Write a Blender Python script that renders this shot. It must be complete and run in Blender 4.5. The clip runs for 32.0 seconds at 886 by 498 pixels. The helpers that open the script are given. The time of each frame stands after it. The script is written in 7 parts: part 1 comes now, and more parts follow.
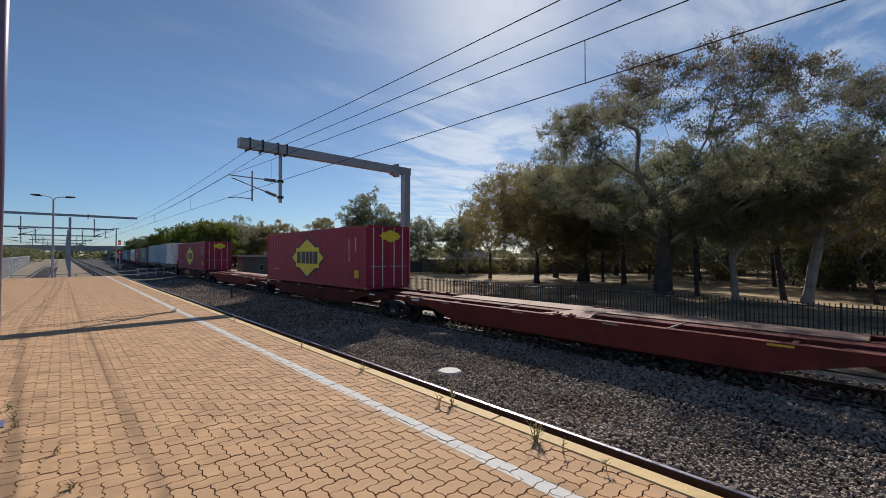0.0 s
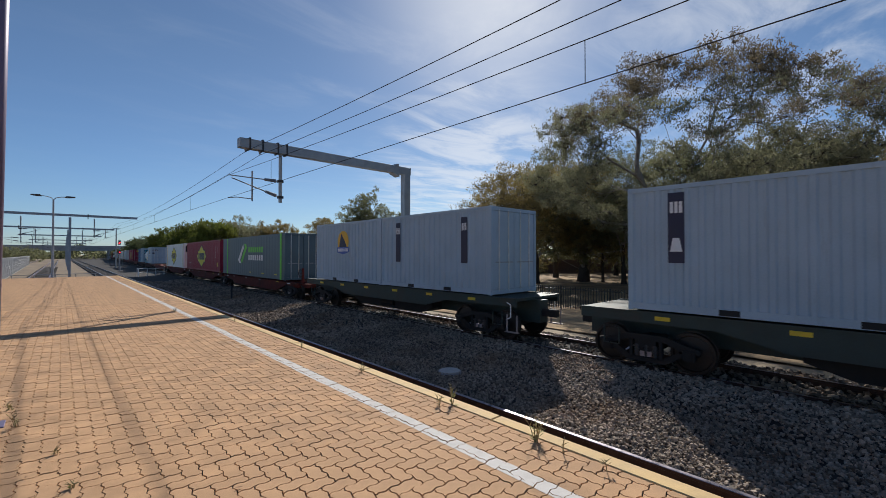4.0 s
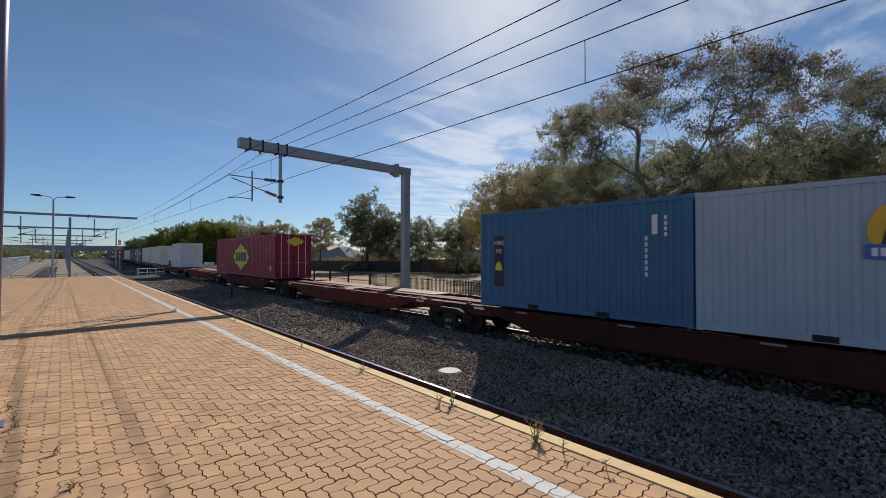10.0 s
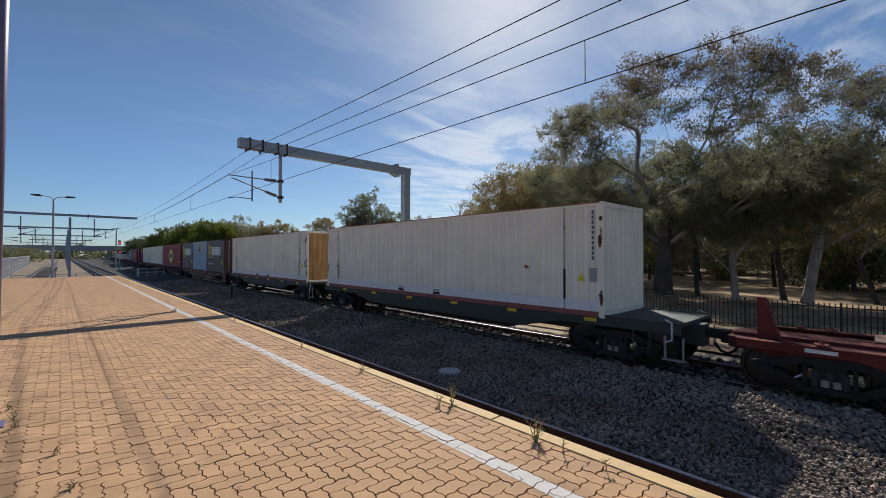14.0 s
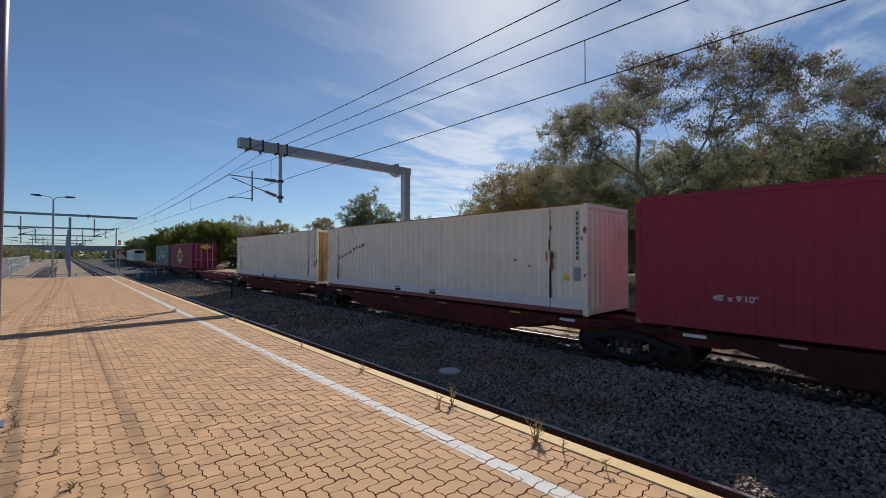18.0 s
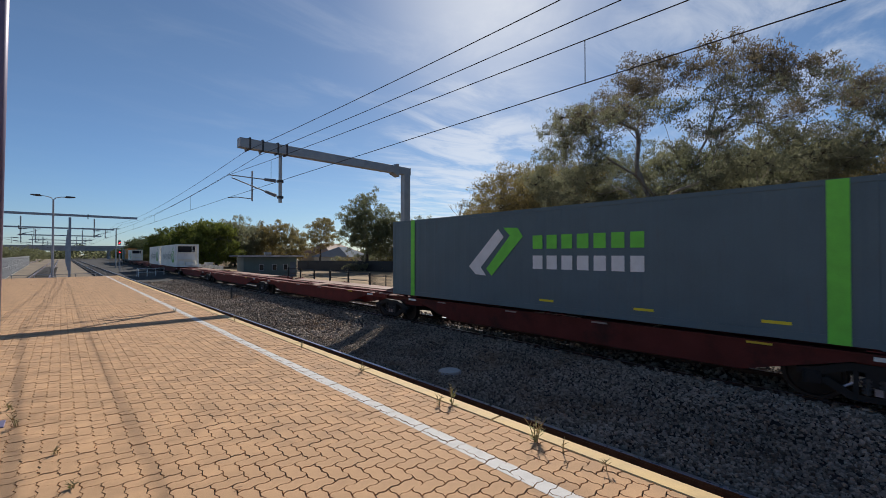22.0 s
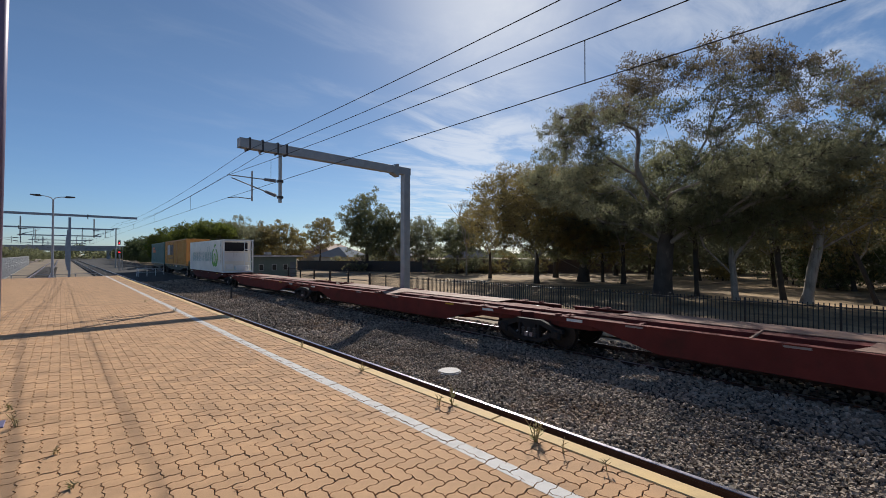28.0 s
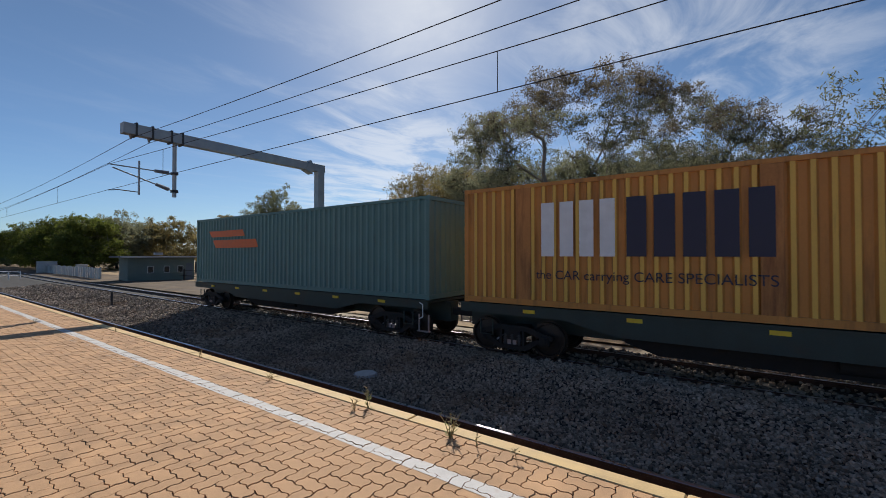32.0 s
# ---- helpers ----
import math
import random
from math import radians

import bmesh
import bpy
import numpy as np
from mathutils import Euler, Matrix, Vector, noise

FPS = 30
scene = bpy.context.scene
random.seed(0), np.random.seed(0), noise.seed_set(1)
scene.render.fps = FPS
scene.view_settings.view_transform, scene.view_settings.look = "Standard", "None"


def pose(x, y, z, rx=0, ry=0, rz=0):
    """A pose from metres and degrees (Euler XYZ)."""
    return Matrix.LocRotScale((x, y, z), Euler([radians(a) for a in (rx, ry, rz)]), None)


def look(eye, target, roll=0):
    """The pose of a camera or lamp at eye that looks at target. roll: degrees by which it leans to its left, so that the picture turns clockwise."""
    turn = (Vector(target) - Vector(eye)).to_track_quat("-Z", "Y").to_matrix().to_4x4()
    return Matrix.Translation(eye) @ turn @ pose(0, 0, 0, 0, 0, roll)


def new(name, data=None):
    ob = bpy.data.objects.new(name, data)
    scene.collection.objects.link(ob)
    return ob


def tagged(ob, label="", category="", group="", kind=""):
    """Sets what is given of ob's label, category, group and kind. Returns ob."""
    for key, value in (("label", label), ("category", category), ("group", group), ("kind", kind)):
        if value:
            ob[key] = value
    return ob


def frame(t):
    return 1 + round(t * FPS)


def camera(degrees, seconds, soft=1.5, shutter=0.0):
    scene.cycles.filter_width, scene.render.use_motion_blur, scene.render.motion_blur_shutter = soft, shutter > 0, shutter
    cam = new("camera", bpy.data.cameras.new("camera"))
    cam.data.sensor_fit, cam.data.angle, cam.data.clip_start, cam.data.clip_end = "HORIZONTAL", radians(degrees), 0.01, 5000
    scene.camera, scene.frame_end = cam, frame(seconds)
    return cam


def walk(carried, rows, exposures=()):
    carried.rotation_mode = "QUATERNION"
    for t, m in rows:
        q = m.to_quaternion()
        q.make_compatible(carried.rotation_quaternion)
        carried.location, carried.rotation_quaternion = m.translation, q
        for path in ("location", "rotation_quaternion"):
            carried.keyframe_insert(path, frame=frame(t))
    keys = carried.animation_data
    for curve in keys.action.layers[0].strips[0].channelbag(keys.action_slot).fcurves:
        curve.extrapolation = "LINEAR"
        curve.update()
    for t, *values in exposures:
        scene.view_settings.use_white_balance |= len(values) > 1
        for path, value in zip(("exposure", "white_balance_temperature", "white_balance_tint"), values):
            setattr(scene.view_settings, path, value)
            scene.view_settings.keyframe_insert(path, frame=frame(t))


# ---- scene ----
cam = camera(94.7, 32.0, soft=0.75, shutter=0.05)


def aim(yaw, pitch, roll=0.0, eye=(0.0, 0.0, 1.62)):
    """Camera pose; yaw is taken from the track's direction (+y) towards +x."""
    a, b = radians(yaw), radians(pitch)
    way = Vector((math.sin(a) * math.cos(b), math.cos(a) * math.cos(b), math.sin(b)))
    return look(eye, Vector(eye) + way, roll)


walk(cam, [
    (0.0, aim(43.07, 0.79)), (15.0, aim(43.07, 0.79)), (28.0, aim(43.09, 0.79)), (30.0, aim(43.12, 0.79)), (30.6, aim(43.14, 0.79)),
    (31.0, aim(43.37, 0.79)), (31.2, aim(44.02, 0.80)), (31.5, aim(45.93, 0.82)), (31.6, aim(46.88, 0.83)), (31.7, aim(48.07, 0.84)),
    (31.8, aim(49.67, 0.85)), (31.9, aim(51.94, 0.86)), (32.0, aim(54.72, 0.87))])

# ---- light ----
SUN = Vector((0.620, 0.510, 0.546)).normalized()
world = bpy.data.worlds.new("sky")
scene.world = world
world.use_nodes = True


def build_sky():
    nt = world.node_tree
    n, l = nt.nodes, nt.links
    n.clear()
    out, bg, sky = n.new("ShaderNodeOutputWorld"), n.new("ShaderNodeBackground"), n.new("ShaderNodeTexSky")
    sky.sky_type, sky.sun_disc = "NISHITA", False
    sky.sun_elevation, sky.sun_rotation = math.asin(SUN.z), math.atan2(SUN.x, SUN.y)
    sky.air_density, sky.dust_density, sky.ozone_density = 1.0, 0.15, 5.0
    tc = n.new("ShaderNodeTexCoord")
    # thin high cloud on a flat layer: direction divided by its height
    sep = n.new("ShaderNodeSeparateXYZ")
    l.new(tc.outputs["Generated"], sep.inputs[0])
    hz = n.new("ShaderNodeMath"); hz.operation = "MAXIMUM"; hz.inputs[1].default_value = 0.06
    l.new(sep.outputs[2], hz.inputs[0])
    div = n.new("ShaderNodeVectorMath"); div.operation = "DIVIDE"
    l.new(tc.outputs["Generated"], div.inputs[0])
    cmb = n.new("ShaderNodeCombineXYZ")
    for i in range(3):
        l.new(hz.outputs[0], cmb.inputs[i])
    l.new(cmb.outputs[0], div.inputs[1])
    mp = n.new("ShaderNodeMapping")
    mp.inputs["Rotation"].default_value = (0, 0, radians(-38))
    mp.inputs["Scale"].default_value = (0.75, 1.3, 0.0)
    mp.inputs["Location"].default_value = (0.35, 0.1, 0.0)
    l.new(div.outputs[0], mp.inputs[0])
    nz = n.new("ShaderNodeTexNoise")
    nz.inputs["Scale"].default_value, nz.inputs["Detail"].default_value, nz.inputs["Roughness"].default_value = 1.6, 9.0, 0.62
    nz.inputs["Distortion"].default_value = 0.6
    l.new(mp.outputs[0], nz.inputs["Vector"])
    ramp = n.new("ShaderNodeMapRange")
    ramp.inputs[1].default_value, ramp.inputs[2].default_value, ramp.inputs[3].default_value, ramp.inputs[4].default_value = 0.44, 0.74, 0.0, 1.0
    ramp.interpolation_type = "SMOOTHSTEP"
    l.new(nz.outputs["Fac"], ramp.inputs[0])
    # forward scattering: cloud and haze are brightest towards the sun
    dot = n.new("ShaderNodeVectorMath"); dot.operation = "DOT_PRODUCT"; dot.inputs[1].default_value = SUN
    l.new(tc.outputs["Generated"], dot.inputs[0])
    near = n.new("ShaderNodeMapRange")
    near.inputs[1].default_value, near.inputs[2].default_value, near.inputs[3].default_value, near.inputs[4].default_value = 0.66, 1.0, 0.0, 1.0
    l.new(dot.outputs["Value"], near.inputs[0])
    pw = n.new("ShaderNodeMath"); pw.operation = "POWER"; pw.inputs[1].default_value = 1.6
    l.new(near.outputs[0], pw.inputs[0])
    amt = n.new("ShaderNodeMath"); amt.operation = "MULTIPLY_ADD"; amt.inputs[1].default_value, amt.inputs[2].default_value = 0.145, 0.008
    l.new(pw.outputs[0], amt.inputs[0])
    cl = n.new("ShaderNodeMath"); cl.operation = "MULTIPLY"
    l.new(ramp.outputs[0], cl.inputs[0]); l.new(amt.outputs[0], cl.inputs[1])
    glow = n.new("ShaderNodeMath"); glow.operation = "POWER"; glow.inputs[1].default_value = 16.0
    l.new(near.outputs[0], glow.inputs[0])
    gl = n.new("ShaderNodeMath"); gl.operation = "MULTIPLY"; gl.inputs[1].default_value = 0.62
    l.new(glow.outputs[0], gl.inputs[0])
    sm = n.new("ShaderNodeMath"); sm.operation = "ADD"; sm.use_clamp = True
    l.new(cl.outputs[0], sm.inputs[0]); l.new(gl.outputs[0], sm.inputs[1])
    # two banks of thicker cloud: one low beyond the houses, one high over the park
    last = sm.outputs[0]
    for way, wide, lo, hi, much in (((0.75, 0.669, 0.168), 0.955, 0.34, 0.62, 0.5), ((1.357, 0.101, 0.528), 0.92, 0.40, 0.72, 0.4)):
        dt = n.new("ShaderNodeVectorMath"); dt.operation = "DOT_PRODUCT"; dt.inputs[1].default_value = Vector(way).normalized()
        l.new(tc.outputs["Generated"], dt.inputs[0])
        mr = n.new("ShaderNodeMapRange"); mr.interpolation_type = "SMOOTHSTEP"
        mr.inputs[1].default_value, mr.inputs[2].default_value, mr.inputs[3].default_value, mr.inputs[4].default_value = wide, 1.0, 0.0, much
        l.new(dt.outputs["Value"], mr.inputs[0])
        nr = n.new("ShaderNodeMapRange"); nr.interpolation_type = "SMOOTHSTEP"
        nr.inputs[1].default_value, nr.inputs[2].default_value = lo, hi
        l.new(nz.outputs["Fac"], nr.inputs[0])
        mu = n.new("ShaderNodeMath"); mu.operation = "MULTIPLY"
        l.new(mr.outputs[0], mu.inputs[0]); l.new(nr.outputs[0], mu.inputs[1])
        ad = n.new("ShaderNodeMath"); ad.operation = "ADD"; ad.use_clamp = True
        l.new(last, ad.inputs[0]); l.new(mu.outputs[0], ad.inputs[1])
        last = ad.outputs[0]
    mix = n.new("ShaderNodeMix"); mix.data_type = "RGBA"
    l.new(last, mix.inputs["Factor"])
    # clear dry air: bluer towards the horizon
    lowz = n.new("ShaderNodeMapRange")
    lowz.inputs[1].default_value, lowz.inputs[2].default_value, lowz.inputs[3].default_value, lowz.inputs[4].default_value = 0.0, 0.42, 1.0, 0.0
    l.new(sep.outputs[2], lowz.inputs[0])
    tint = n.new("ShaderNodeMix"); tint.data_type = "RGBA"; tint.blend_type = "MULTIPLY"
    away = n.new("ShaderNodeMath"); away.operation = "SUBTRACT"; away.inputs[0].default_value = 1.0; away.use_clamp = True
    l.new(near.outputs[0], away.inputs[1])
    tf = n.new("ShaderNodeMath"); tf.operation = "MULTIPLY"
    l.new(lowz.outputs[0], tf.inputs[0]); l.new(away.outputs[0], tf.inputs[1])
    l.new(tf.outputs[0], tint.inputs["Factor"])
    l.new(sky.outputs[0], tint.inputs["A"])
    tint.inputs["B"].default_value = (0.80, 0.95, 1.16, 1)
    l.new(tint.outputs["Result"], mix.inputs["A"])
    mix.inputs["B"].default_value = (11.0, 11.3, 11.8, 1)
    l.new(mix.outputs["Result"], bg.inputs[0])
    bg.inputs[1].default_value = 0.078
    l.new(bg.outputs[0], out.inputs[0])


build_sky()
sun = new("sun", bpy.data.lights.new("sun", "SUN"))
sun.data.energy, sun.data.angle, sun.data.color = 5.35, radians(0.53), (1.0, 0.95, 0.87)
sun.matrix_world = look(SUN * 60, (0, 0, 0))
scene.view_settings.exposure = 0.0

# ---- materials ----
MATS = {}


def mat(name, color, rough=0.7, metal=0.0, scale=4.0, vary=0.25, fine=60.0, bump=0.15, dirt=None, dirt_amt=0.0, dirt_scale=1.2, random_=0.0, spec=0.5, streak=False, trans=0.0):
    """A surface: base colour with two scales of variation, stains of a second colour, fine relief."""
    if name in MATS:
        return MATS[name]
    m = bpy.data.materials.new(name)
    m.use_nodes = True
    nt = m.node_tree
    n, l = nt.nodes, nt.links
    b = n["Principled BSDF"]
    tc = n.new("ShaderNodeTexCoord")
    src = tc.outputs["Object"]
    big, small = n.new("ShaderNodeTexNoise"), n.new("ShaderNodeTexNoise")
    big.inputs["Scale"].default_value, big.inputs["Detail"].default_value = scale, 5.0
    small.inputs["Scale"].default_value, small.inputs["Detail"].default_value = fine, 3.0
    l.new(src, big.inputs["Vector"]); l.new(src, small.inputs["Vector"])
    add = n.new("ShaderNodeMath"); add.operation = "MULTIPLY_ADD"; add.inputs[1].default_value, add.inputs[2].default_value = 0.4, -0.2
    l.new(small.outputs["Fac"], add.inputs[0])
    tot = n.new("ShaderNodeMath"); tot.operation = "ADD"
    l.new(add.outputs[0], tot.inputs[0]); l.new(big.outputs["Fac"], tot.inputs[1])
    rng = n.new("ShaderNodeMapRange")
    rng.inputs[1].default_value, rng.inputs[2].default_value = 0.25, 0.75
    rng.inputs[3].default_value, rng.inputs[4].default_value = 1 - vary, 1 + vary
    l.new(tot.outputs[0], rng.inputs[0])
    last = rng.outputs[0]
    if random_:
        oi = n.new("ShaderNodeObjectInfo")
        r2 = n.new("ShaderNodeMapRange"); r2.inputs[3].default_value, r2.inputs[4].default_value = 1 - random_, 1 + random_
        l.new(oi.outputs["Random"], r2.inputs[0])
        geo = n.new("ShaderNodeNewGeometry")
        r3 = n.new("ShaderNodeMapRange"); r3.inputs[3].default_value, r3.inputs[4].default_value = 1 - random_, 1 + random_
        l.new(geo.outputs["Random Per Island"], r3.inputs[0])
        k = n.new("ShaderNodeMath"); k.operation = "MULTIPLY"
        l.new(r2.outputs[0], k.inputs[0]); l.new(r3.outputs[0], k.inputs[1])
        k2 = n.new("ShaderNodeMath"); k2.operation = "MULTIPLY"
        l.new(k.outputs[0], k2.inputs[0]); l.new(last, k2.inputs[1])
        last = k2.outputs[0]
    sc = n.new("ShaderNodeVectorMath"); sc.operation = "SCALE"; sc.inputs[0].default_value = color[:3]
    l.new(last, sc.inputs["Scale"])
    col = sc.outputs[0]
    if dirt is not None:
        dn = n.new("ShaderNodeTexNoise"); dn.inputs["Scale"].default_value, dn.inputs["Detail"].default_value, dn.inputs["Roughness"].default_value = dirt_scale, 8.0, 0.65
        mp = n.new("ShaderNodeMapping")
        mp.inputs["Scale"].default_value = (3.0, 3.0, 0.35) if streak else (1, 1, 1)
        l.new(src, mp.inputs[0]); l.new(mp.outputs[0], dn.inputs["Vector"])
        dr = n.new("ShaderNodeMapRange"); dr.inputs[1].default_value, dr.inputs[2].default_value, dr.inputs[4].default_value = 0.62 - 0.3 * dirt_amt, 0.80 - 0.2 * dirt_amt, min(1, 0.5 + dirt_amt)
        l.new(dn.outputs["Fac"], dr.inputs[0])
        mx = n.new("ShaderNodeMix"); mx.data_type = "RGBA"
        l.new(dr.outputs[0], mx.inputs["Factor"]); l.new(col, mx.inputs["A"]); mx.inputs["B"].default_value = (*dirt[:3], 1)
        col = mx.outputs["Result"]
    l.new(col, b.inputs["Base Color"])
    rr = n.new("ShaderNodeMapRange"); rr.inputs[3].default_value, rr.inputs[4].default_value = max(0.03, rough - 0.12), min(1, rough + 0.12)
    l.new(big.outputs["Fac"], rr.inputs[0]); l.new(rr.outputs[0], b.inputs["Roughness"])
    b.inputs["Metallic"].default_value = metal
    b.inputs["Specular IOR Level"].default_value = spec
    if bump:
        bp = n.new("ShaderNodeBump"); bp.inputs["Strength"].default_value, bp.inputs["Distance"].default_value = bump, 0.02
        l.new(tot.outputs[0], bp.inputs["Height"]); l.new(bp.outputs[0], b.inputs["Normal"])
    if trans:
        tr = n.new("ShaderNodeBsdfTranslucent"); l.new(col, tr.inputs[0])
        ms = n.new("ShaderNodeMixShader"); ms.inputs[0].default_value = trans
        l.new(b.outputs[0], ms.inputs[1]); l.new(tr.outputs[0], ms.inputs[2])
        l.new(ms.outputs[0], n["Material Output"].inputs[0])
    MATS[name] = m
    return m


def lamp_mat(name, color, strength):
    if name not in MATS:
        m = bpy.data.materials.new(name); m.use_nodes = True
        b = m.node_tree.nodes["Principled BSDF"]
        b.inputs["Base Color"].default_value = (*color, 1)
        b.inputs["Emission Color"].default_value = (*color, 1)
        b.inputs["Emission Strength"].default_value = strength
        MATS[name] = m
    return MATS[name]


# ---- mesh building ----
class Geo:
    """Collects vertices and faces of one mesh."""

    def __init__(self):
        self.v, self.f, self.m = [], [], None

    def add(self, vs, fs):
        o = len(self.v)
        self.v.extend(vs)
        self.f.extend([tuple(i + o for i in f) for f in fs])
        return self

    def box(self, x0, x1, y0, y1, z0, z1, bev=0.0):
        if bev > 0:
            b = bev
            pts = [(x0 + b, y0), (x1 - b, y0), (x1, y0 + b), (x1, y1 - b), (x1 - b, y1), (x0 + b, y1), (x0, y1 - b), (x0, y0 + b)]
            inn = [(x0 + b, y0 + b), (x1 - b, y0 + b), (x1 - b, y0 + b), (x1 - b, y1 - b), (x1 - b, y1 - b), (x0 + b, y1 - b), (x0 + b, y1 - b), (x0 + b, y0 + b)]
            vs = [(*p, z0) for p in pts] + [(*p, z1 - b) for p in pts] + [(*p, z1) for p in inn]
            fs = [tuple(range(7, -1, -1))]
            for k in range(8):
                j = (k + 1) % 8
                fs += [(k, j, 8 + j, 8 + k), (8 + k, 8 + j, 16 + j, 16 + k)]
            fs.append(tuple(16 + k for k in range(8)))
            return self.add(vs, fs)
        vs = [(x0, y0, z0), (x1, y0, z0), (x1, y1, z0), (x0, y1, z0), (x0, y0, z1), (x1, y0, z1), (x1, y1, z1), (x0, y1, z1)]
        return self.add(vs, [(3, 2, 1, 0), (4, 5, 6, 7), (0, 1, 5, 4), (1, 2, 6, 5), (2, 3, 7, 6), (3, 0, 4, 7)])

    def prism(self, poly, a, b, axis="x"):
        """poly: 2D outline; swept from a to b along axis. For x: poly is (y, z); y: (x, z); z: (x, y)."""
        put = {"x": lambda p, t: (t, p[0], p[1]), "y": lambda p, t: (p[0], t, p[1]), "z": lambda p, t: (p[0], p[1], t)}[axis]
        n = len(poly)
        vs = [put(p, a) for p in poly] + [put(p, b) for p in poly]
        fs = [(i, (i + 1) % n, n + (i + 1) % n, n + i) for i in range(n)] + [tuple(range(n - 1, -1, -1)), tuple(range(n, 2 * n))]
        return self.add(vs, fs)

    def tube(self, p, q, r, r2=None, n=8, cap=True):
        p, q = Vector(p), Vector(q)
        r2 = r if r2 is None else r2
        d = (q - p)
        if d.length < 1e-6:
            return self
        d.normalize()
        u = d.orthogonal().normalized()
        w = d.cross(u)
        vs = []
        for c, rad in ((p, r), (q, r2)):
            for k in range(n):
                a = 2 * math.pi * k / n
                vs.append(tuple(c + (u * math.cos(a) + w * math.sin(a)) * rad))
        fs = [(k, (k + 1) % n, n + (k + 1) % n, n + k) for k in range(n)]
        if cap:
            fs += [tuple(range(n - 1, -1, -1)), tuple(range(n, 2 * n))]
        return self.add(vs, fs)

    def path(self, pts, r, n=6):
        for a, b in zip(pts[:-1], pts[1:]):
            self.tube(a, b, r, None, n)
        return self

    def disc(self, c, r, axis, th, n=16):
        c = Vector(c)
        ax = Vector({"x": (1, 0, 0), "y": (0, 1, 0), "z": (0, 0, 1)}[axis])
        return self.tube(c - ax * th / 2, c + ax * th / 2, r, None, n)

    def mesh(self, name, smooth=False):
        me = bpy.data.meshes.new(name)
        me.from_pydata([tuple(v) for v in self.v], [], self.f)
        bm = bmesh.new(); bm.from_mesh(me)
        if len(bm.faces) < 40000:
            bmesh.ops.recalc_face_normals(bm, faces=bm.faces)
        bm.to_mesh(me); bm.free()
        if smooth:
            for p in me.polygons:
                p.use_smooth = True
        if self.m:
            me.polygons.foreach_set("material_index", self.m)
        return me


CACHE = {}


def part(name, geo, material, parent=None, label="", smooth=False, key=None, at=None):
    """One mesh object under a thing or part; alike pieces share mesh data by key. geo may be a function."""
    me = CACHE.get(key) if key else None
    if me is None:
        g = geo() if callable(geo) else geo
        me = g.mesh(name, smooth) if isinstance(g, Geo) else g
        if material and not me.materials:
            for m in (material if isinstance(material, list) else [material]):
                me.materials.append(m)
        if key:
            CACHE[key] = me
    ob = new(name, me)
    if parent is not None:
        ob.parent = parent
    if at is not None:
        ob.matrix_basis = at
    if label:
        ob["label"] = label
    return ob


def thing(name, label, category, group="", at=None, kind=""):
    ob = new(name)
    tagged(ob, label, category, group, kind)
    if at is not None:
        ob.matrix_world = at
    return ob


def blend(c1, c2, t):
    return tuple(a + (b - a) * t for a, b in zip(c1, c2))

# ---- plan ----
RAIL = -1.05          # top of rail; the platform's surface is z = 0
EDGE = 3.25           # platform edge
NEAR_C, FAR_C = 4.75, 11.07   # centre lines of the platform track and of the freight track
GROUND = -1.42
BEAM_Y = 17.4


def curve_x(y):
    """Offset of the freight track to the right: a gentle curve that straightens 100 m off."""
    if y <= 0:
        return 0.0
    return 0.000223 * y * y if y < 100 else 2.23 + 0.0446 * (y - 100)


def curve_slope(y):
    return 0.0 if y <= 0 else (0.000446 * y if y < 100 else 0.0446)


M_PAVER = mat("clay_paver", (0.475, 0.286, 0.156), 0.85, 0, 3.0, 0.24, 130, 0.4, dirt=(0.16, 0.10, 0.065), dirt_amt=0.12, dirt_scale=0.9, random_=0.045, spec=0.25)
M_JOINT = mat("paver_joint_sand", (0.085, 0.056, 0.04), 0.95, 0, 6.0, 0.3, 120, 0.3)
M_COPING = mat("coping_concrete", (0.37, 0.24, 0.15), 0.8, 0, 4.0, 0.2, 80, 0.25, dirt=(0.18, 0.13, 0.1), dirt_amt=0.2)
M_YELLOW = mat("edge_yellow_paint", (0.58, 0.40, 0.18), 0.8, 0, 5.0, 0.18, 70, 0.2, dirt=(0.3, 0.2, 0.1), dirt_amt=0.2, dirt_scale=3)
M_WHITE = mat("line_white_paint", (0.56, 0.53, 0.50), 0.8, 0, 5.0, 0.15, 80, 0.2, dirt=(0.38, 0.25, 0.16), dirt_amt=0.25, dirt_scale=5, spec=0.3)
# bed near black: shade between the loose stones is put into its colour
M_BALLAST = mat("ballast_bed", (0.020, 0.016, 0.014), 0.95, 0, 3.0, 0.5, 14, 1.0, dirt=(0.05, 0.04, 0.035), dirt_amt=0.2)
M_STONE = mat("ballast_stone", (0.25, 0.205, 0.165), 0.9, 0, 0.55, 0.35, 60, 0.3, dirt=(0.24, 0.15, 0.09), dirt_amt=0.3, dirt_scale=0.5, random_=0.6, spec=0.08)
M_SLEEPER = mat("concrete_sleeper", (0.13, 0.115, 0.10), 0.9, 0, 5, 0.25, 60, 0.3, dirt=(0.1, 0.07, 0.05), dirt_amt=0.3)
M_RAIL = mat("rusty_rail_steel", (0.085, 0.05, 0.04), 0.55, 0.6, 8, 0.3, 60, 0.2)
M_RAILTOP = mat("polished_rail_head", (0.42, 0.38, 0.42), 0.3, 0.95, 10, 0.1, 60, 0.02)
# dark patches: bare dirt, and dappled tree shade put into the grass colour
M_DRY = mat("dry_grass_ground", (0.35, 0.25, 0.15), 0.95, 0, 0.25, 0.35, 12, 0.6, dirt=(0.10, 0.075, 0.055), dirt_amt=0.55, dirt_scale=0.4, spec=0.1)
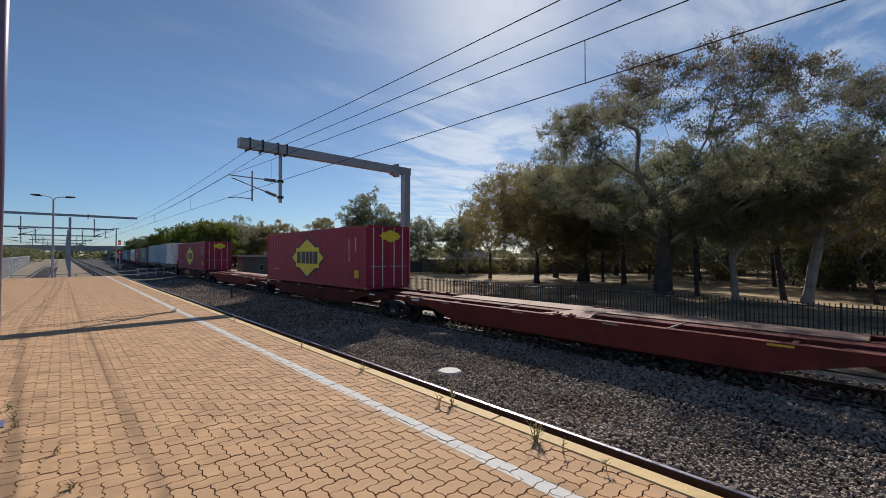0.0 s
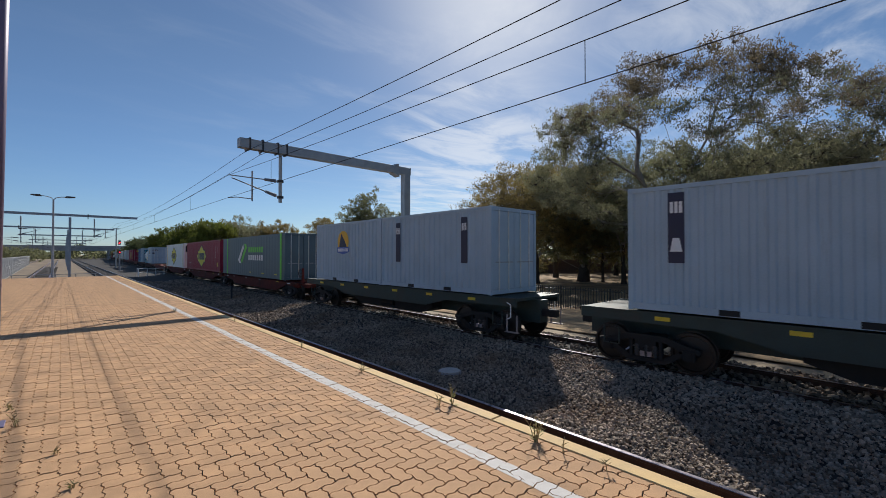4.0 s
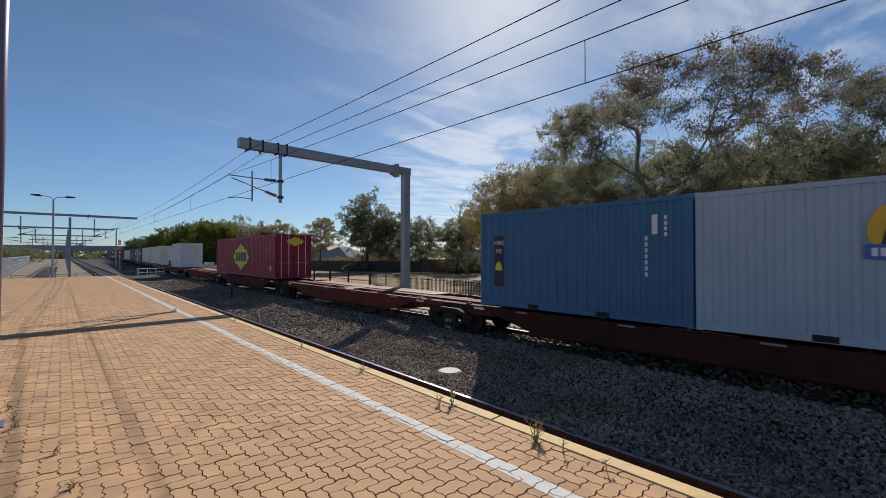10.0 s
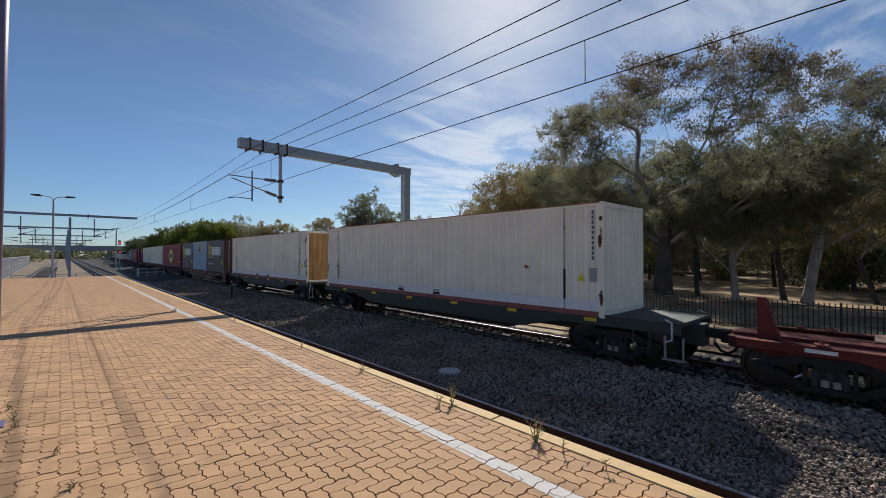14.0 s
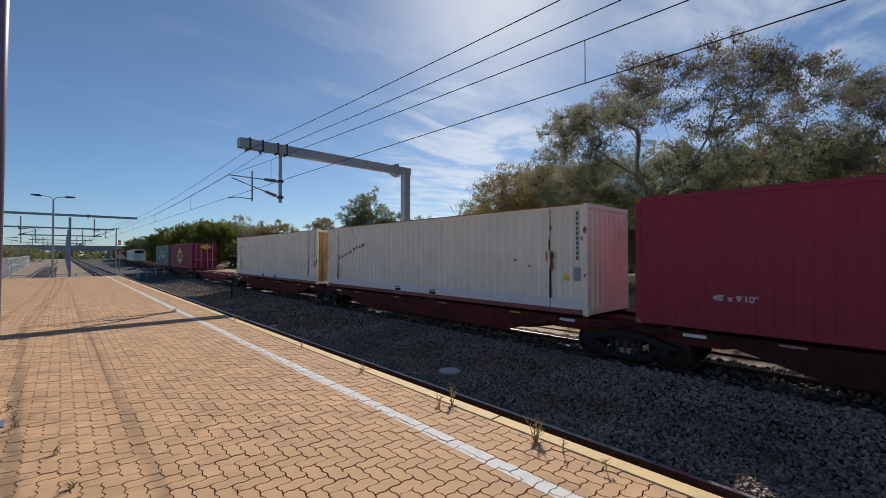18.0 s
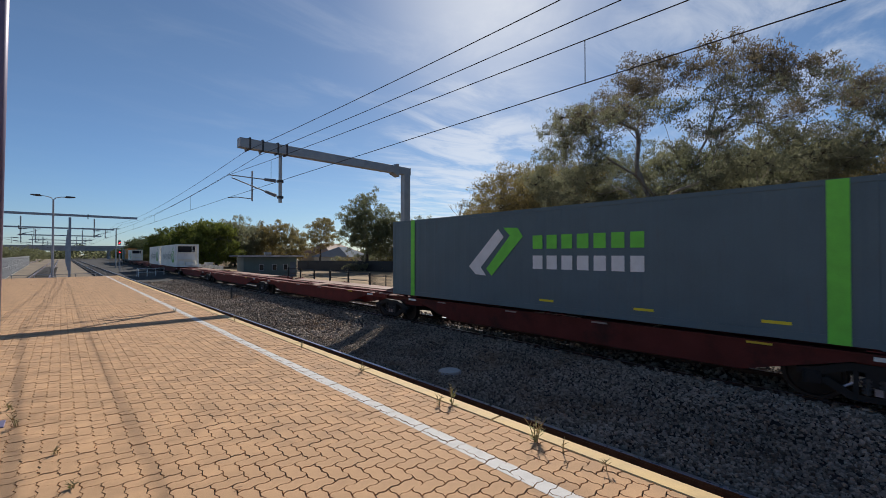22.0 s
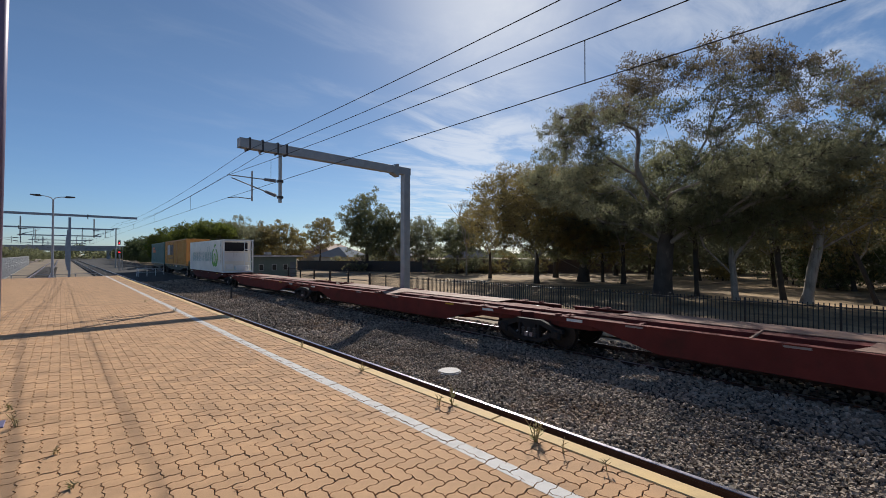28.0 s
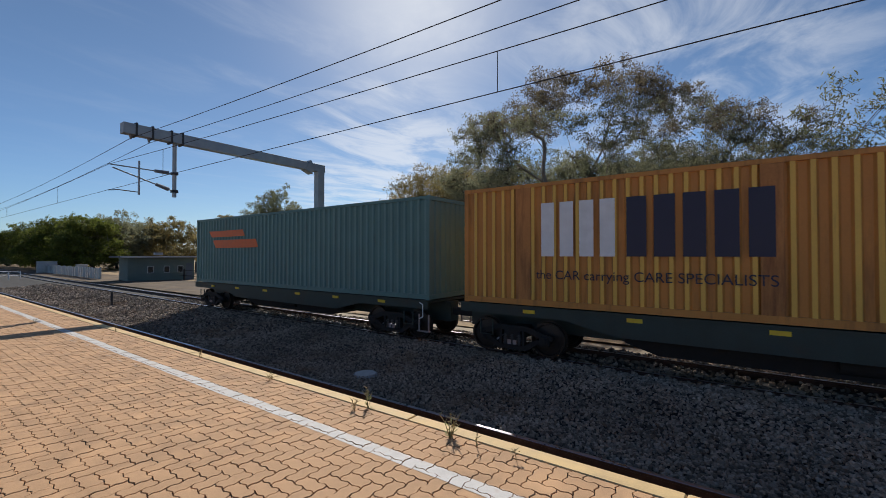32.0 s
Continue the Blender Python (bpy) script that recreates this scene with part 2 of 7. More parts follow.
M_FARLAND = mat("far_ground", (0.26, 0.2, 0.13), 0.95, 0, 0.02, 0.3, 2, 0.3, dirt=(0.10, 0.1, 0.05), dirt_amt=0.4, dirt_scale=0.03)
M_GALV = mat("galvanised_steel", (0.33, 0.35, 0.37), 0.5, 0.55, 3, 0.14, 40, 0.08)
M_GALVD = mat("weathered_steel_grey", (0.31, 0.35, 0.41), 0.6, 0.3, 3, 0.14, 40, 0.08)
M_DARKSTEEL = mat("dark_steel", (0.05, 0.05, 0.055), 0.55, 0.4, 6, 0.25, 50, 0.1)
M_WIRE = mat("wire_copper_dark", (0.03, 0.03, 0.032), 0.6, 0.4, 6, 0.1, 50, 0)
M_INSUL = mat("insulator_polymer", (0.16, 0.17, 0.2), 0.4, 0, 6, 0.1, 50, 0)
M_BLACKFENCE = mat("black_fence_paint", (0.018, 0.018, 0.02), 0.5, 0.1, 6, 0.2, 50, 0.05)
M_PURPLE = mat("post_purple_grey_paint", (0.17, 0.14, 0.22), 0.45, 0.2, 3, 0.1, 50, 0.03)
M_CONC = mat("grey_concrete", (0.33, 0.33, 0.34), 0.85, 0, 0.6, 0.15, 20, 0.2, dirt=(0.2, 0.2, 0.2), dirt_amt=0.2)


def flat_sheet(name, x0, x1, y0, y1, z, material, label, nx=1, ny=1, wave=0.0):
    g = Geo()
    for i in range(nx + 1):
        for j in range(ny + 1):
            x, y = x0 + (x1 - x0) * i / nx, y0 + (y1 - y0) * j / ny
            g.v.append((x, y, z + (noise.noise(Vector((x * 0.13, y * 0.13, 3.3))) * wave if wave else 0)))
    g.f = [(i * (ny + 1) + j, (i + 1) * (ny + 1) + j, (i + 1) * (ny + 1) + j + 1, i * (ny + 1) + j + 1) for i in range(nx) for j in range(ny)]
    ob = part(name, g, material)
    tagged(ob, label, name.split("_")[0], kind="structure")
    return ob


# ground: one sheet to the horizon, and the dry park behind the railway fence
flat_sheet("ground", -3000, 3000, -1500, 4500, GROUND, M_FARLAND, "dry brown open ground reaching to the horizon")
flat_sheet("ground_park", 14.6, 150, -60, 190, GROUND + 0.06, M_DRY, "dry straw-coloured park grass behind the railway fence", 70, 120, 0.10)


# verge strip: bare dirt, darkened in colour for the shade of the trees
flat_sheet("ground_verge", 13.9, 21.0, 18, 160, GROUND + 0.17, mat("verge_dirt_shaded", (0.13, 0.10, 0.075), 0.95, 0, 0.6, 0.35, 9, 0.5, dirt=(0.24, 0.17, 0.10), dirt_amt=0.4, dirt_scale=0.35, spec=0.1), "grey-brown bare dirt verge, tree shade in its colour, beside the freight track", 8, 60, 0.05)
M_YARD = mat("yard_gravel", (0.20, 0.15, 0.10), 0.95, 0, 0.3, 0.35, 5, 0.4, dirt=(0.09, 0.07, 0.05), dirt_amt=0.4, dirt_scale=0.12)
flat_sheet("ground_yard", -28, 19, 40.6, 330, GROUND + 0.03, M_YARD, "grey-brown gravel yard around the tracks beyond the platform")


def ballast_bed():
    g = Geo()
    prof = [(EDGE + 0.15, -1.40), (EDGE + 0.2, -1.24), (6.3, -1.235), (6.9, -1.29), (8.2, -1.26), (8.9, -1.16), (9.5, -1.10), (10.12, -1.10), (10.42, -1.2), (12.7, -1.215), (13.6, -1.37)]
    ys = [-40 + 4 * k for k in range(0, 46)] + [160, 220, 320, 480, 700]
    for y in ys:
        for k, (x, z) in enumerate(prof):
            cx = curve_x(y) * (1.0 if k >= 5 else (0.4 if k in (3, 4) else 0.0))
            g.v.append((x + cx, y, z + 0.03 * noise.noise(Vector((x * 1.3, y * 0.7, 0)))))
    n = len(prof)
    for i in range(len(ys) - 1):
        for k in range(n - 1):
            g.f.append((i * n + k, i * n + k + 1, (i + 1) * n + k + 1, (i + 1) * n + k))
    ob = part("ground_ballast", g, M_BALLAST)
    tagged(ob, "near-black crushed stone ballast bed under the two tracks, gap shade in its colour", "ballast", kind="structure")
    return ob


ballast_bed()


def bed_z(x):
    xs = [3.4, 6.3, 6.9, 8.2, 8.9, 9.5, 10.12, 10.42, 12.7, 13.6]
    zs = [-1.24, -1.235, -1.29, -1.26, -1.16, -1.10, -1.10, -1.2, -1.215, -1.37]
    return float(np.interp(x, xs, zs))


def ballast_stones():
    """Loose crushed stones, one joined piece of stuff."""
    rng = np.random.default_rng(5)
    base = np.array([(-1, -0.7, -0.6), (0.8, -1, -0.5), (1, 0.7, -0.6), (-0.7, 1, -0.5), (-0.7, -0.5, 0.6), (0.6, -0.6, 0.75), (0.7, 0.6, 0.6), (-0.5, 0.6, 0.7)])
    fs = [(3, 2, 1, 0), (4, 5, 6, 7), (0, 1, 5, 4), (1, 2, 6, 5), (2, 3, 7, 6), (3, 0, 4, 7)]
    V, F = [], []
    for zone in range(5):
        n = (46000, 15000, 5000, 9000, 7000)[zone]
        for _ in range(n):
            if zone == 0:
                x = rng.uniform(4.9, 10.1); y = -2.2 + 16 * rng.random() ** 1.15
                s = rng.uniform(0.014, 0.032)
            elif zone == 3:
                x = rng.uniform(3.5, 5.3); y = rng.uniform(-6, 14); s = rng.uniform(0.016, 0.036)
            elif zone == 4:
                x = rng.uniform(10.0, 13.2); y = rng.uniform(-8, 30); s = rng.uniform(0.03, 0.055)
            elif zone == 2:
                y = rng.uniform(33, 52); x = rng.uniform(5.7, 10.3 + curve_x(y)); s = rng.uniform(0.035, 0.065)
            else:
                x = rng.uniform(4.9, 10.1); y = rng.uniform(13, 34); s = rng.uniform(0.025, 0.05)
            a = rng.uniform(0, 6.28)
            ca, sa = math.cos(a), math.sin(a)
            tilt = rng.uniform(-0.6, 0.6)
            ct, st = math.cos(tilt), math.sin(tilt)
            sc = s * rng.uniform(0.7, 1.3, 3)
            pts = (base + rng.uniform(-0.25, 0.25, (8, 3))) * sc
            px, py, pz = pts[:, 0], pts[:, 1] * ct - pts[:, 2] * st, pts[:, 1] * st + pts[:, 2] * ct
            o = len(V)
            z0 = bed_z(x) + s * rng.uniform(0.0, 1.15)
            V.extend(zip(x + px * ca - py * sa, y + px * sa + py * ca, z0 + pz))
            F.extend([tuple(i + o for i in f) for f in fs])
    me = bpy.data.meshes.new("ballast_stones")
    me.from_pydata(V, [], F)
    me.materials.append(M_STONE)
    ob = new("ballast_stones", me)
    tagged(ob, "loose grey angular ballast stones lying between the tracks", "ballast stones", kind="stuff")


ballast_stones()


def platform():
    body = part("platform", Geo().box(-14, EDGE - 0.03, -14, 40.4, -1.4, -0.075), M_COPING)
    tagged(body, "brick-paved railway platform with a concrete edge", "platform", kind="structure")
    # bedding sand in which the pavers lie
    part("paver_bedding", Geo().box(-13.9, EDGE - 0.165, -13.9, 40.35, -0.074, -0.012), M_JOINT, body)
    # yellow nosing slabs along the edge
    for k in range(23):
        y0 = -13.9 + 2.36 * k
        part("nosing", lambda: Geo().box(EDGE - 0.161, EDGE, 0.002, 2.358, -0.09, 0.001, 0.012), M_YELLOW, body, key="nosing", at=pose(0, y0, 0))
    return body


PLATFORM = platform()


def rail_profile(g, x, ys, curved, z0):
    prof = [(-0.07, -0.16), (0.07, -0.16), (0.07, -0.145), (0.012, -0.12), (0.012, -0.045), (0.036, -0.032), (0.036, -0.001), (-0.036, -0.001), (-0.036, -0.032), (-0.012, -0.045), (-0.012, -0.12), (-0.07, -0.145)]
    n = len(prof)
    base = len(g.v)
    for y in ys:
        cx = curve_x(y) if curved else 0
        g.v += [(x + cx + a, y, z0 + b) for a, b in prof]
    for i in range(len(ys) - 1):
        for k in range(n):
            g.f.append((base + i * n + k, base + i * n + (k + 1) % n, base + (i + 1) * n + (k + 1) % n, base + (i + 1) * n + k))


def head_strip(x, ys, curved, z0):
    g = Geo()
    for y in ys:
        cx = curve_x(y) if curved else 0
        g.v += [(x + cx - 0.03, y, z0), (x + cx + 0.03, y, z0), (x + cx + 0.036, y, z0 - 0.006), (x + cx - 0.036, y, z0 - 0.006)]
    for i in range(len(ys) - 1):
        for k in range(4):
            g.f.append((i * 4 + k, i * 4 + (k + 1) % 4, (i + 1) * 4 + (k + 1) % 4, (i + 1) * 4 + k))
    return g


def track(name, centre, half, y0, y1, curved, label):
    t = thing(name, label, "railway track", kind="structure")
    ys = [y0 + (y1 - y0) * k / 70 for k in range(71)]
    for sx in (-half, half):
        g = Geo()
        rail_profile(g, centre + sx, ys, curved, RAIL - 0.002)
        r = part("rail", g, M_RAIL, t)
        part("rail_head", head_strip(centre + sx, ys, curved, RAIL + 0.004), M_RAILTOP, r, "worn shiny rail head")
    y = y0
    k = 0
    while y < min(y1, 130):
        if y > -6 and k < 220:
            a = math.degrees(-math.atan(curve_slope(y))) if curved else 0
            cx = curve_x(y) if curved else 0
            part("sleeper", lambda: Geo().box(-1.3, 1.3, -0.12, 0.12, -0.2, 0.0, 0.02), M_SLEEPER, t, key="sleeper", at=pose(centre + cx, y, RAIL - 0.163, 0, 0, a))
            k += 1
        y += 0.68
    return t


track("track_platform", NEAR_C, 0.835, -30, 300, False, "rusty railway track beside the platform on concrete sleepers")
track("track_freight", FAR_C, 0.755, -60, 700, True, "freight railway track on concrete sleepers in grey ballast")
track("track_middle", -1.9, 0.835, 60, 300, False, "distant middle track beyond the platform end")
track("track_left", -8.6, 0.835, 44, 300, False, "distant railway track beyond the platform end")


# ---- overhead line ----
ZC = 3.855            # contact wire over the platform's surface


def gantry_beam(g, x0, x1, y, z, w=0.34, h=0.38):
    g.box(x0, x1, y - w / 2, y + w / 2, z - h, z, 0.012)


def registration(parent, x_post, x_wire, y, zb):
    """Drop post with stay tube, bracket tube, steady arm and two insulators, reaching from the post to the wire."""
    d = -1 if x_wire < x_post else 1
    part("drop_post", Geo().tube((x_post, y, zb), (x_post, y, ZC - 0.02), 0.072, None, 10), M_GALV, parent)
    xm = x_post + d * 1.14
    stay = (Vector((x_post, y, ZC + 0.88)), Vector((x_wire, y, ZC + 0.90)))
    brk = (Vector((x_post, y, ZC + 0.20)), Vector((x_wire - d * 0.12, y, ZC + 0.80)))
    part("stay_tube", Geo().tube(*stay, 0.022), M_GALV, parent)
    part("bracket_tube", Geo().tube(*brk, 0.024), M_GALV, parent)
    part("mast_tube", Geo().tube((xm, y, ZC + 1.16), (xm, y, ZC - 0.06), 0.034), M_GALV, parent)
    part("steady_arm", Geo().path([(xm, y, ZC + 0.03), (x_wire - d * 0.3, y, ZC + 0.05), (x_wire, y, ZC)], 0.018), M_GALV, parent)
    for a, b in (stay, brk):
        f0 = (0.10, 0.32)
        part("insulator", Geo().tube(a.lerp(b, f0[0]), a.lerp(b, f0[1]), 0.075, 0.06, 10), M_INSUL, parent)
    for q in (ZC + 0.88, ZC + 0.2):
        part("clamp", Geo().box(x_post - 0.1, x_post + 0.1, y - 0.1, y + 0.1, q - 0.05, q + 0.05), M_DARKSTEEL, parent)


def main_gantry():
    t = thing("overhead_line_portal", "grey galvanised cantilever gantry carrying overhead wires over the tracks", "gantry", "overhead line gantries")
    y, zt = BEAM_Y, 6.28
    part("mast", Geo().box(13.30, 13.70, y - 0.17, y + 0.17, -1.5, zt - 0.02, 0.012), M_GALV, t)
    g = Geo(); gantry_beam(g, 5.11, 13.74, y - 0.004, zt)
    part("beam", g, M_GALV, t)
    part("base_plate", Geo().box(13.15, 13.85, y - 0.35, y + 0.35, -1.44, -1.36), M_GALV, t)
    part("knee_plate", Geo().prism([(12.55, zt - 0.40), (12.95, zt - 0.56), (12.92, zt + 0.10), (12.78, zt + 0.10)], y - 0.2, y + 0.2, "y"), M_GALV, t)
    for xb in (5.5, 6.0, 6.62, 7.0):
        part("clamp", Geo().box(xb - 0.03, xb + 0.03, y - 0.2, y + 0.2, zt - 0.43, zt + 0.05), M_DARKSTEEL, t)
    registration(t, 6.78, 4.75, y, zt - 0.38)
    for xb in (5.38, 5.93):
        part("hanger", Geo().tube((xb, y, zt - 0.38), (xb, y, zt - 0.53), 0.06, 0.03, 8), M_INSUL, t)
    return t


main_gantry()


def far_gantry(y, xm, xl, xr, zt, posts):
    t = thing("overhead_line_mast", "distant grey steel mast with a level beam over the tracks", "gantry", "overhead line gantries")
    part("mast", Geo().box(xm - 0.13, xm + 0.13, y - 0.13, y + 0.13, -1.5, zt - 0.4, 0.012), M_GALVD, t)
    g = Geo(); gantry_beam(g, xl, xr, y, zt, 0.30, 0.28)
    part("beam", g, M_GALVD, t)
    for xb in (xl + 0.15 * (xr - xl), xl + 0.7 * (xr - xl)):
        part("clamp", Geo().box(xb - 0.04, xb + 0.04, y - 0.23, y + 0.23, zt - 0.53, zt + 0.08), M_DARKSTEEL, t)
    for xp, xw in posts:
        registration(t, xp, xw, y, zt - 0.5)
    return t


far_gantry(70.0, 0.75, -9.5, 7.6, 6.75, [(3.1, 4.75), (-5.9, -8.6), (-3.6, -1.9)])
far_gantry(108.0, 0.9, -8.2, 7.9, 6.9, [(3.0, 4.75), (-5.5, -8.6), (-3.6, -1.9)])
far_gantry(150.0, 1.0, -8.2, 8.2, 6.9, [(3.0, 4.75), (-5.5, -8.6), (-3.6, -1.9)])
far_gantry(198.0, 1.2, -8.2, 8.2, 6.9, [(3.0, 4.75), (-3.6, -1.9)])
far_gantry(250.0, 1.4, -8.2, 8.2, 6.9, [(3.0, 4.75), (-3.6, -1.9)])


def wires():
    ys = [BEAM_Y - 47.4, BEAM_Y, 70, 108, 150, 198, 250]
    stag = [5.45, 4.75, 4.45, 4.75, 4.75, 4.75, 4.75]

    def point(i, f1, x, z, sag):
        a, b = ys[i], ys[i + 1]
        xx = x if x is not None else stag[i] + (stag[i + 1] - stag[i]) * f1
        return Vector((xx, a + (b - a) * f1, z - sag * 4 * f1 * (1 - f1) * ((b - a) / 47.4) ** 2))

    def run(name, label, x, z, r, sag):
        pts = [point(i, k / 12, x, z, sag) for i in range(len(ys) - 1) for k in range(12)] + [point(len(ys) - 2, 1.0, x, z, sag)]
        ob = part(name, Geo().path(pts, r, 5), M_WIRE)
        tagged(ob, label, "overhead wire", "overhead wires")
        return ob
    run("contact_wire", "thin dark contact wire hung over the platform track", None, ZC, 0.0075, 0.0)
    m = run("messenger_wire", "sagging dark carrier wire above the contact wire", None, ZC + 0.88, 0.0075, 0.37)
    run("feeder_wire", "dark feeder cable strung below the gantry beam", 5.38, 5.78, 0.009, 0.45)
    run("earth_wire", "thin dark earth wire strung below the gantry beam", 5.93, 5.72, 0.009, 0.45)
    for yy in [2.6 + 10.5 * k for k in range(-3, 23)]:
        i = max(k for k in range(len(ys) - 1) if ys[k] <= yy)
        f1 = (yy - ys[i]) / (ys[i + 1] - ys[i])
        part("dropper", Geo().tube(point(i, f1, None, ZC + 0.88, 0.37), point(i, f1, None, ZC, 0), 0.006, None, 4), M_WIRE, m)


wires()
# ---- the train ----
M_SKEL = mat("wagon_oxide_red", (0.15, 0.032, 0.026), 0.8, 0.0, 2.0, 0.25, 40, 0.12, spec=0.2, dirt=(0.07, 0.028, 0.02), dirt_amt=0.3, dirt_scale=1.6)
M_SKELM = mat("wagon_red_darkened", (0.115, 0.026, 0.021), 0.8, 0, 2.0, 0.3, 40, 0.15, dirt=(0.035, 0.018, 0.015), dirt_amt=0.4, dirt_scale=1.2, spec=0.2)
# blackish brown: grime, and the shade below the boxes put into the colour
M_SKELD = mat("wagon_grimy_shaded_brown", (0.062, 0.022, 0.018), 0.85, 0, 2.0, 0.3, 40, 0.15, dirt=(0.025, 0.016, 0.014), dirt_amt=0.4, dirt_scale=1.2, spec=0.2)
M_DECKTOP = mat("wagon_dusty_top", (0.26, 0.145, 0.10), 0.8, 0, 2.0, 0.25, 40, 0.12, dirt=(0.16, 0.045, 0.03), dirt_amt=0.35, dirt_scale=2.0)
M_FLATG = mat("wagon_dark_green", (0.03, 0.046, 0.042), 0.6, 0.05, 2.0, 0.25, 40, 0.12, dirt=(0.05, 0.04, 0.03), dirt_amt=0.3)
M_FLATR = mat("wagon_dark_brown", (0.10, 0.03, 0.022), 0.65, 0.05, 2.0, 0.25, 40, 0.12, dirt=(0.04, 0.025, 0.02), dirt_amt=0.3)
M_BOGIE = mat("bogie_grimy_steel", (0.022, 0.019, 0.018), 0.85, 0.1, 6, 0.3, 50, 0.2)
M_SPRING = mat("spring_steel_grey", (0.06, 0.055, 0.055), 0.6, 0.2, 6, 0.2, 50, 0.1)
M_TYRE = mat("wheel_steel", (0.035, 0.03, 0.028), 0.45, 0.5, 6, 0.2, 50, 0.1)
M_YMARK = mat("yellow_reflector", (0.70, 0.47, 0.03), 0.5, 0, 5, 0.1, 50, 0)
M_DULLMARK = mat("dull_reflector", (0.34, 0.27, 0.26), 0.6, 0, 5, 0.2, 50, 0)
M_WMARK = mat("white_stencil", (0.75, 0.75, 0.75), 0.6, 0, 5, 0.15, 50, 0)


def paint(name, c, rust=0.12):
    return mat(name, c, 0.45, 0.0, 0.9, 0.10, 30, 0.06, dirt=blend(c, (0.12, 0.06, 0.03), 0.7), dirt_amt=rust, dirt_scale=1.3, streak=True, spec=0.3)


P_RED = paint("box_crimson", (0.29, 0.023, 0.054), 0.02)
P_REDC = paint("corner_yellow_dark", (0.30, 0.17, 0.03), 0.1)
P_WHITE = paint("box_white", (0.86, 0.83, 0.77), 0.08)
P_CREAM = paint("box_cream", (0.86, 0.79, 0.66), 0.10)
P_GREYB = paint("box_blue_grey", (0.36, 0.45, 0.54), 0.04)
P_BLUE = paint("box_blue", (0.05, 0.15, 0.285), 0.08)
P_SLATE = paint("box_slate_green", (0.10, 0.148, 0.178), 0.03)
P_PLUM = paint("box_dark_plum", (0.078, 0.052, 0.058), 0.03)
D_GOLD = mat("decal_gold", (0.60, 0.42, 0.04), 0.5, 0, 4, 0.12, 50, 0)
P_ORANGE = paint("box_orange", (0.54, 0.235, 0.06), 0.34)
# ridge paints: fading, and the light on the flutes put into paler colours
P_ORANGER = paint("box_orange_lit_ridge", (0.74, 0.45, 0.10), 0.14)
P_TEALR = paint("box_teal_lit_ridge", (0.14, 0.25, 0.25), 0.10)
P_CREAMR = paint("box_cream_lit_ridge", (0.88, 0.84, 0.76), 0.06)
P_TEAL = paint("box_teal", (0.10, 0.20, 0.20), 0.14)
P_REEF = paint("reefer_white", (0.86, 0.85, 0.81), 0.05)
D_YELLOW = mat("decal_yellow", (0.72, 0.60, 0.03), 0.5, 0, 4, 0.08, 50, 0)
D_AMBER = mat("decal_amber", (0.74, 0.42, 0.03), 0.5, 0, 4, 0.1, 50, 0)
D_OLIVE = mat("decal_faded_olive", (0.30, 0.20, 0.02), 0.7, 0, 3, 0.4, 30, 0, dirt=(0.09, 0.03, 0.02), dirt_amt=0.5, dirt_scale=2.5)
D_DARK = mat("decal_dark_navy", (0.018, 0.018, 0.05), 0.5, 0, 4, 0.1, 50, 0)
D_GREEN = mat("decal_bright_green", (0.16, 0.62, 0.06), 0.5, 0, 4, 0.1, 50, 0)
D_LEAF = mat("decal_leaf_green", (0.13, 0.42, 0.05), 0.5, 0, 4, 0.15, 50, 0)
D_WHITE = mat("decal_white", (0.74, 0.74, 0.76), 0.5, 0, 4, 0.08, 50, 0)
D_ORANGE = mat("decal_orange_red", (0.62, 0.13, 0.03), 0.5, 0, 4, 0.1, 50, 0)
D_BLUE = mat("decal_mid_blue", (0.06, 0.12, 0.42), 0.5, 0, 4, 0.1, 50, 0)
D_FADED = mat("decal_faded_pink", (0.62, 0.30, 0.24), 0.6, 0, 4, 0.2, 50, 0)
D_BRONZE = mat("decal_dull_bronze", (0.24, 0.19, 0.14), 0.5, 0, 4, 0.1, 50, 0)
D_GREY = mat("decal_grey_print", (0.30, 0.31, 0.33), 0.5, 0, 4, 0.1, 50, 0)
D_TEAL = mat("decal_faded_teal", (0.12, 0.36, 0.34), 0.5, 0, 4, 0.25, 50, 0)
D_TEXT = mat("decal_slate_print", (0.07, 0.12, 0.13), 0.5, 0, 4, 0.1, 50, 0)
M_RUBBER = mat("dark_interior", (0.012, 0.012, 0.014), 0.8, 0, 4, 0.1, 50, 0)
D_SKY = mat("decal_sky_blue", (0.16, 0.42, 0.62), 0.5, 0, 3, 0.3, 50, 0)
M_RUSTE = mat("rust_orange_edge", (0.36, 0.15, 0.07), 0.9, 0, 6, 0.4, 40, 0.2)
M_RUST = mat("rust_brown", (0.13, 0.055, 0.025), 0.9, 0, 6, 0.4, 40, 0.2)
M_ROD = mat("zinc_rod", (0.62, 0.62, 0.60), 0.45, 0.2, 3, 0.15, 30, 0)
M_SEAM = mat("grey_seam", (0.30, 0.29, 0.27), 0.9, 0, 3, 0.5, 20, 0)
M_TANK = paint("tank_white", (0.86, 0.82, 0.74), 0.06)
M_TFRAME = paint("tank_frame_blue", (0.06, 0.26, 0.36), 0.05)

HW = 1.219            # half width of a box
MOVING = []           # things that go with the train: object, distance along the train, height over the rail


def ride(ob, s, z):
    MOVING.append((ob, s, z))
    return ob


def travel(t):
    """How far the train has gone at t seconds."""
    return 17.957 * t - 0.01658 * t * t - 0.000356 * t ** 3


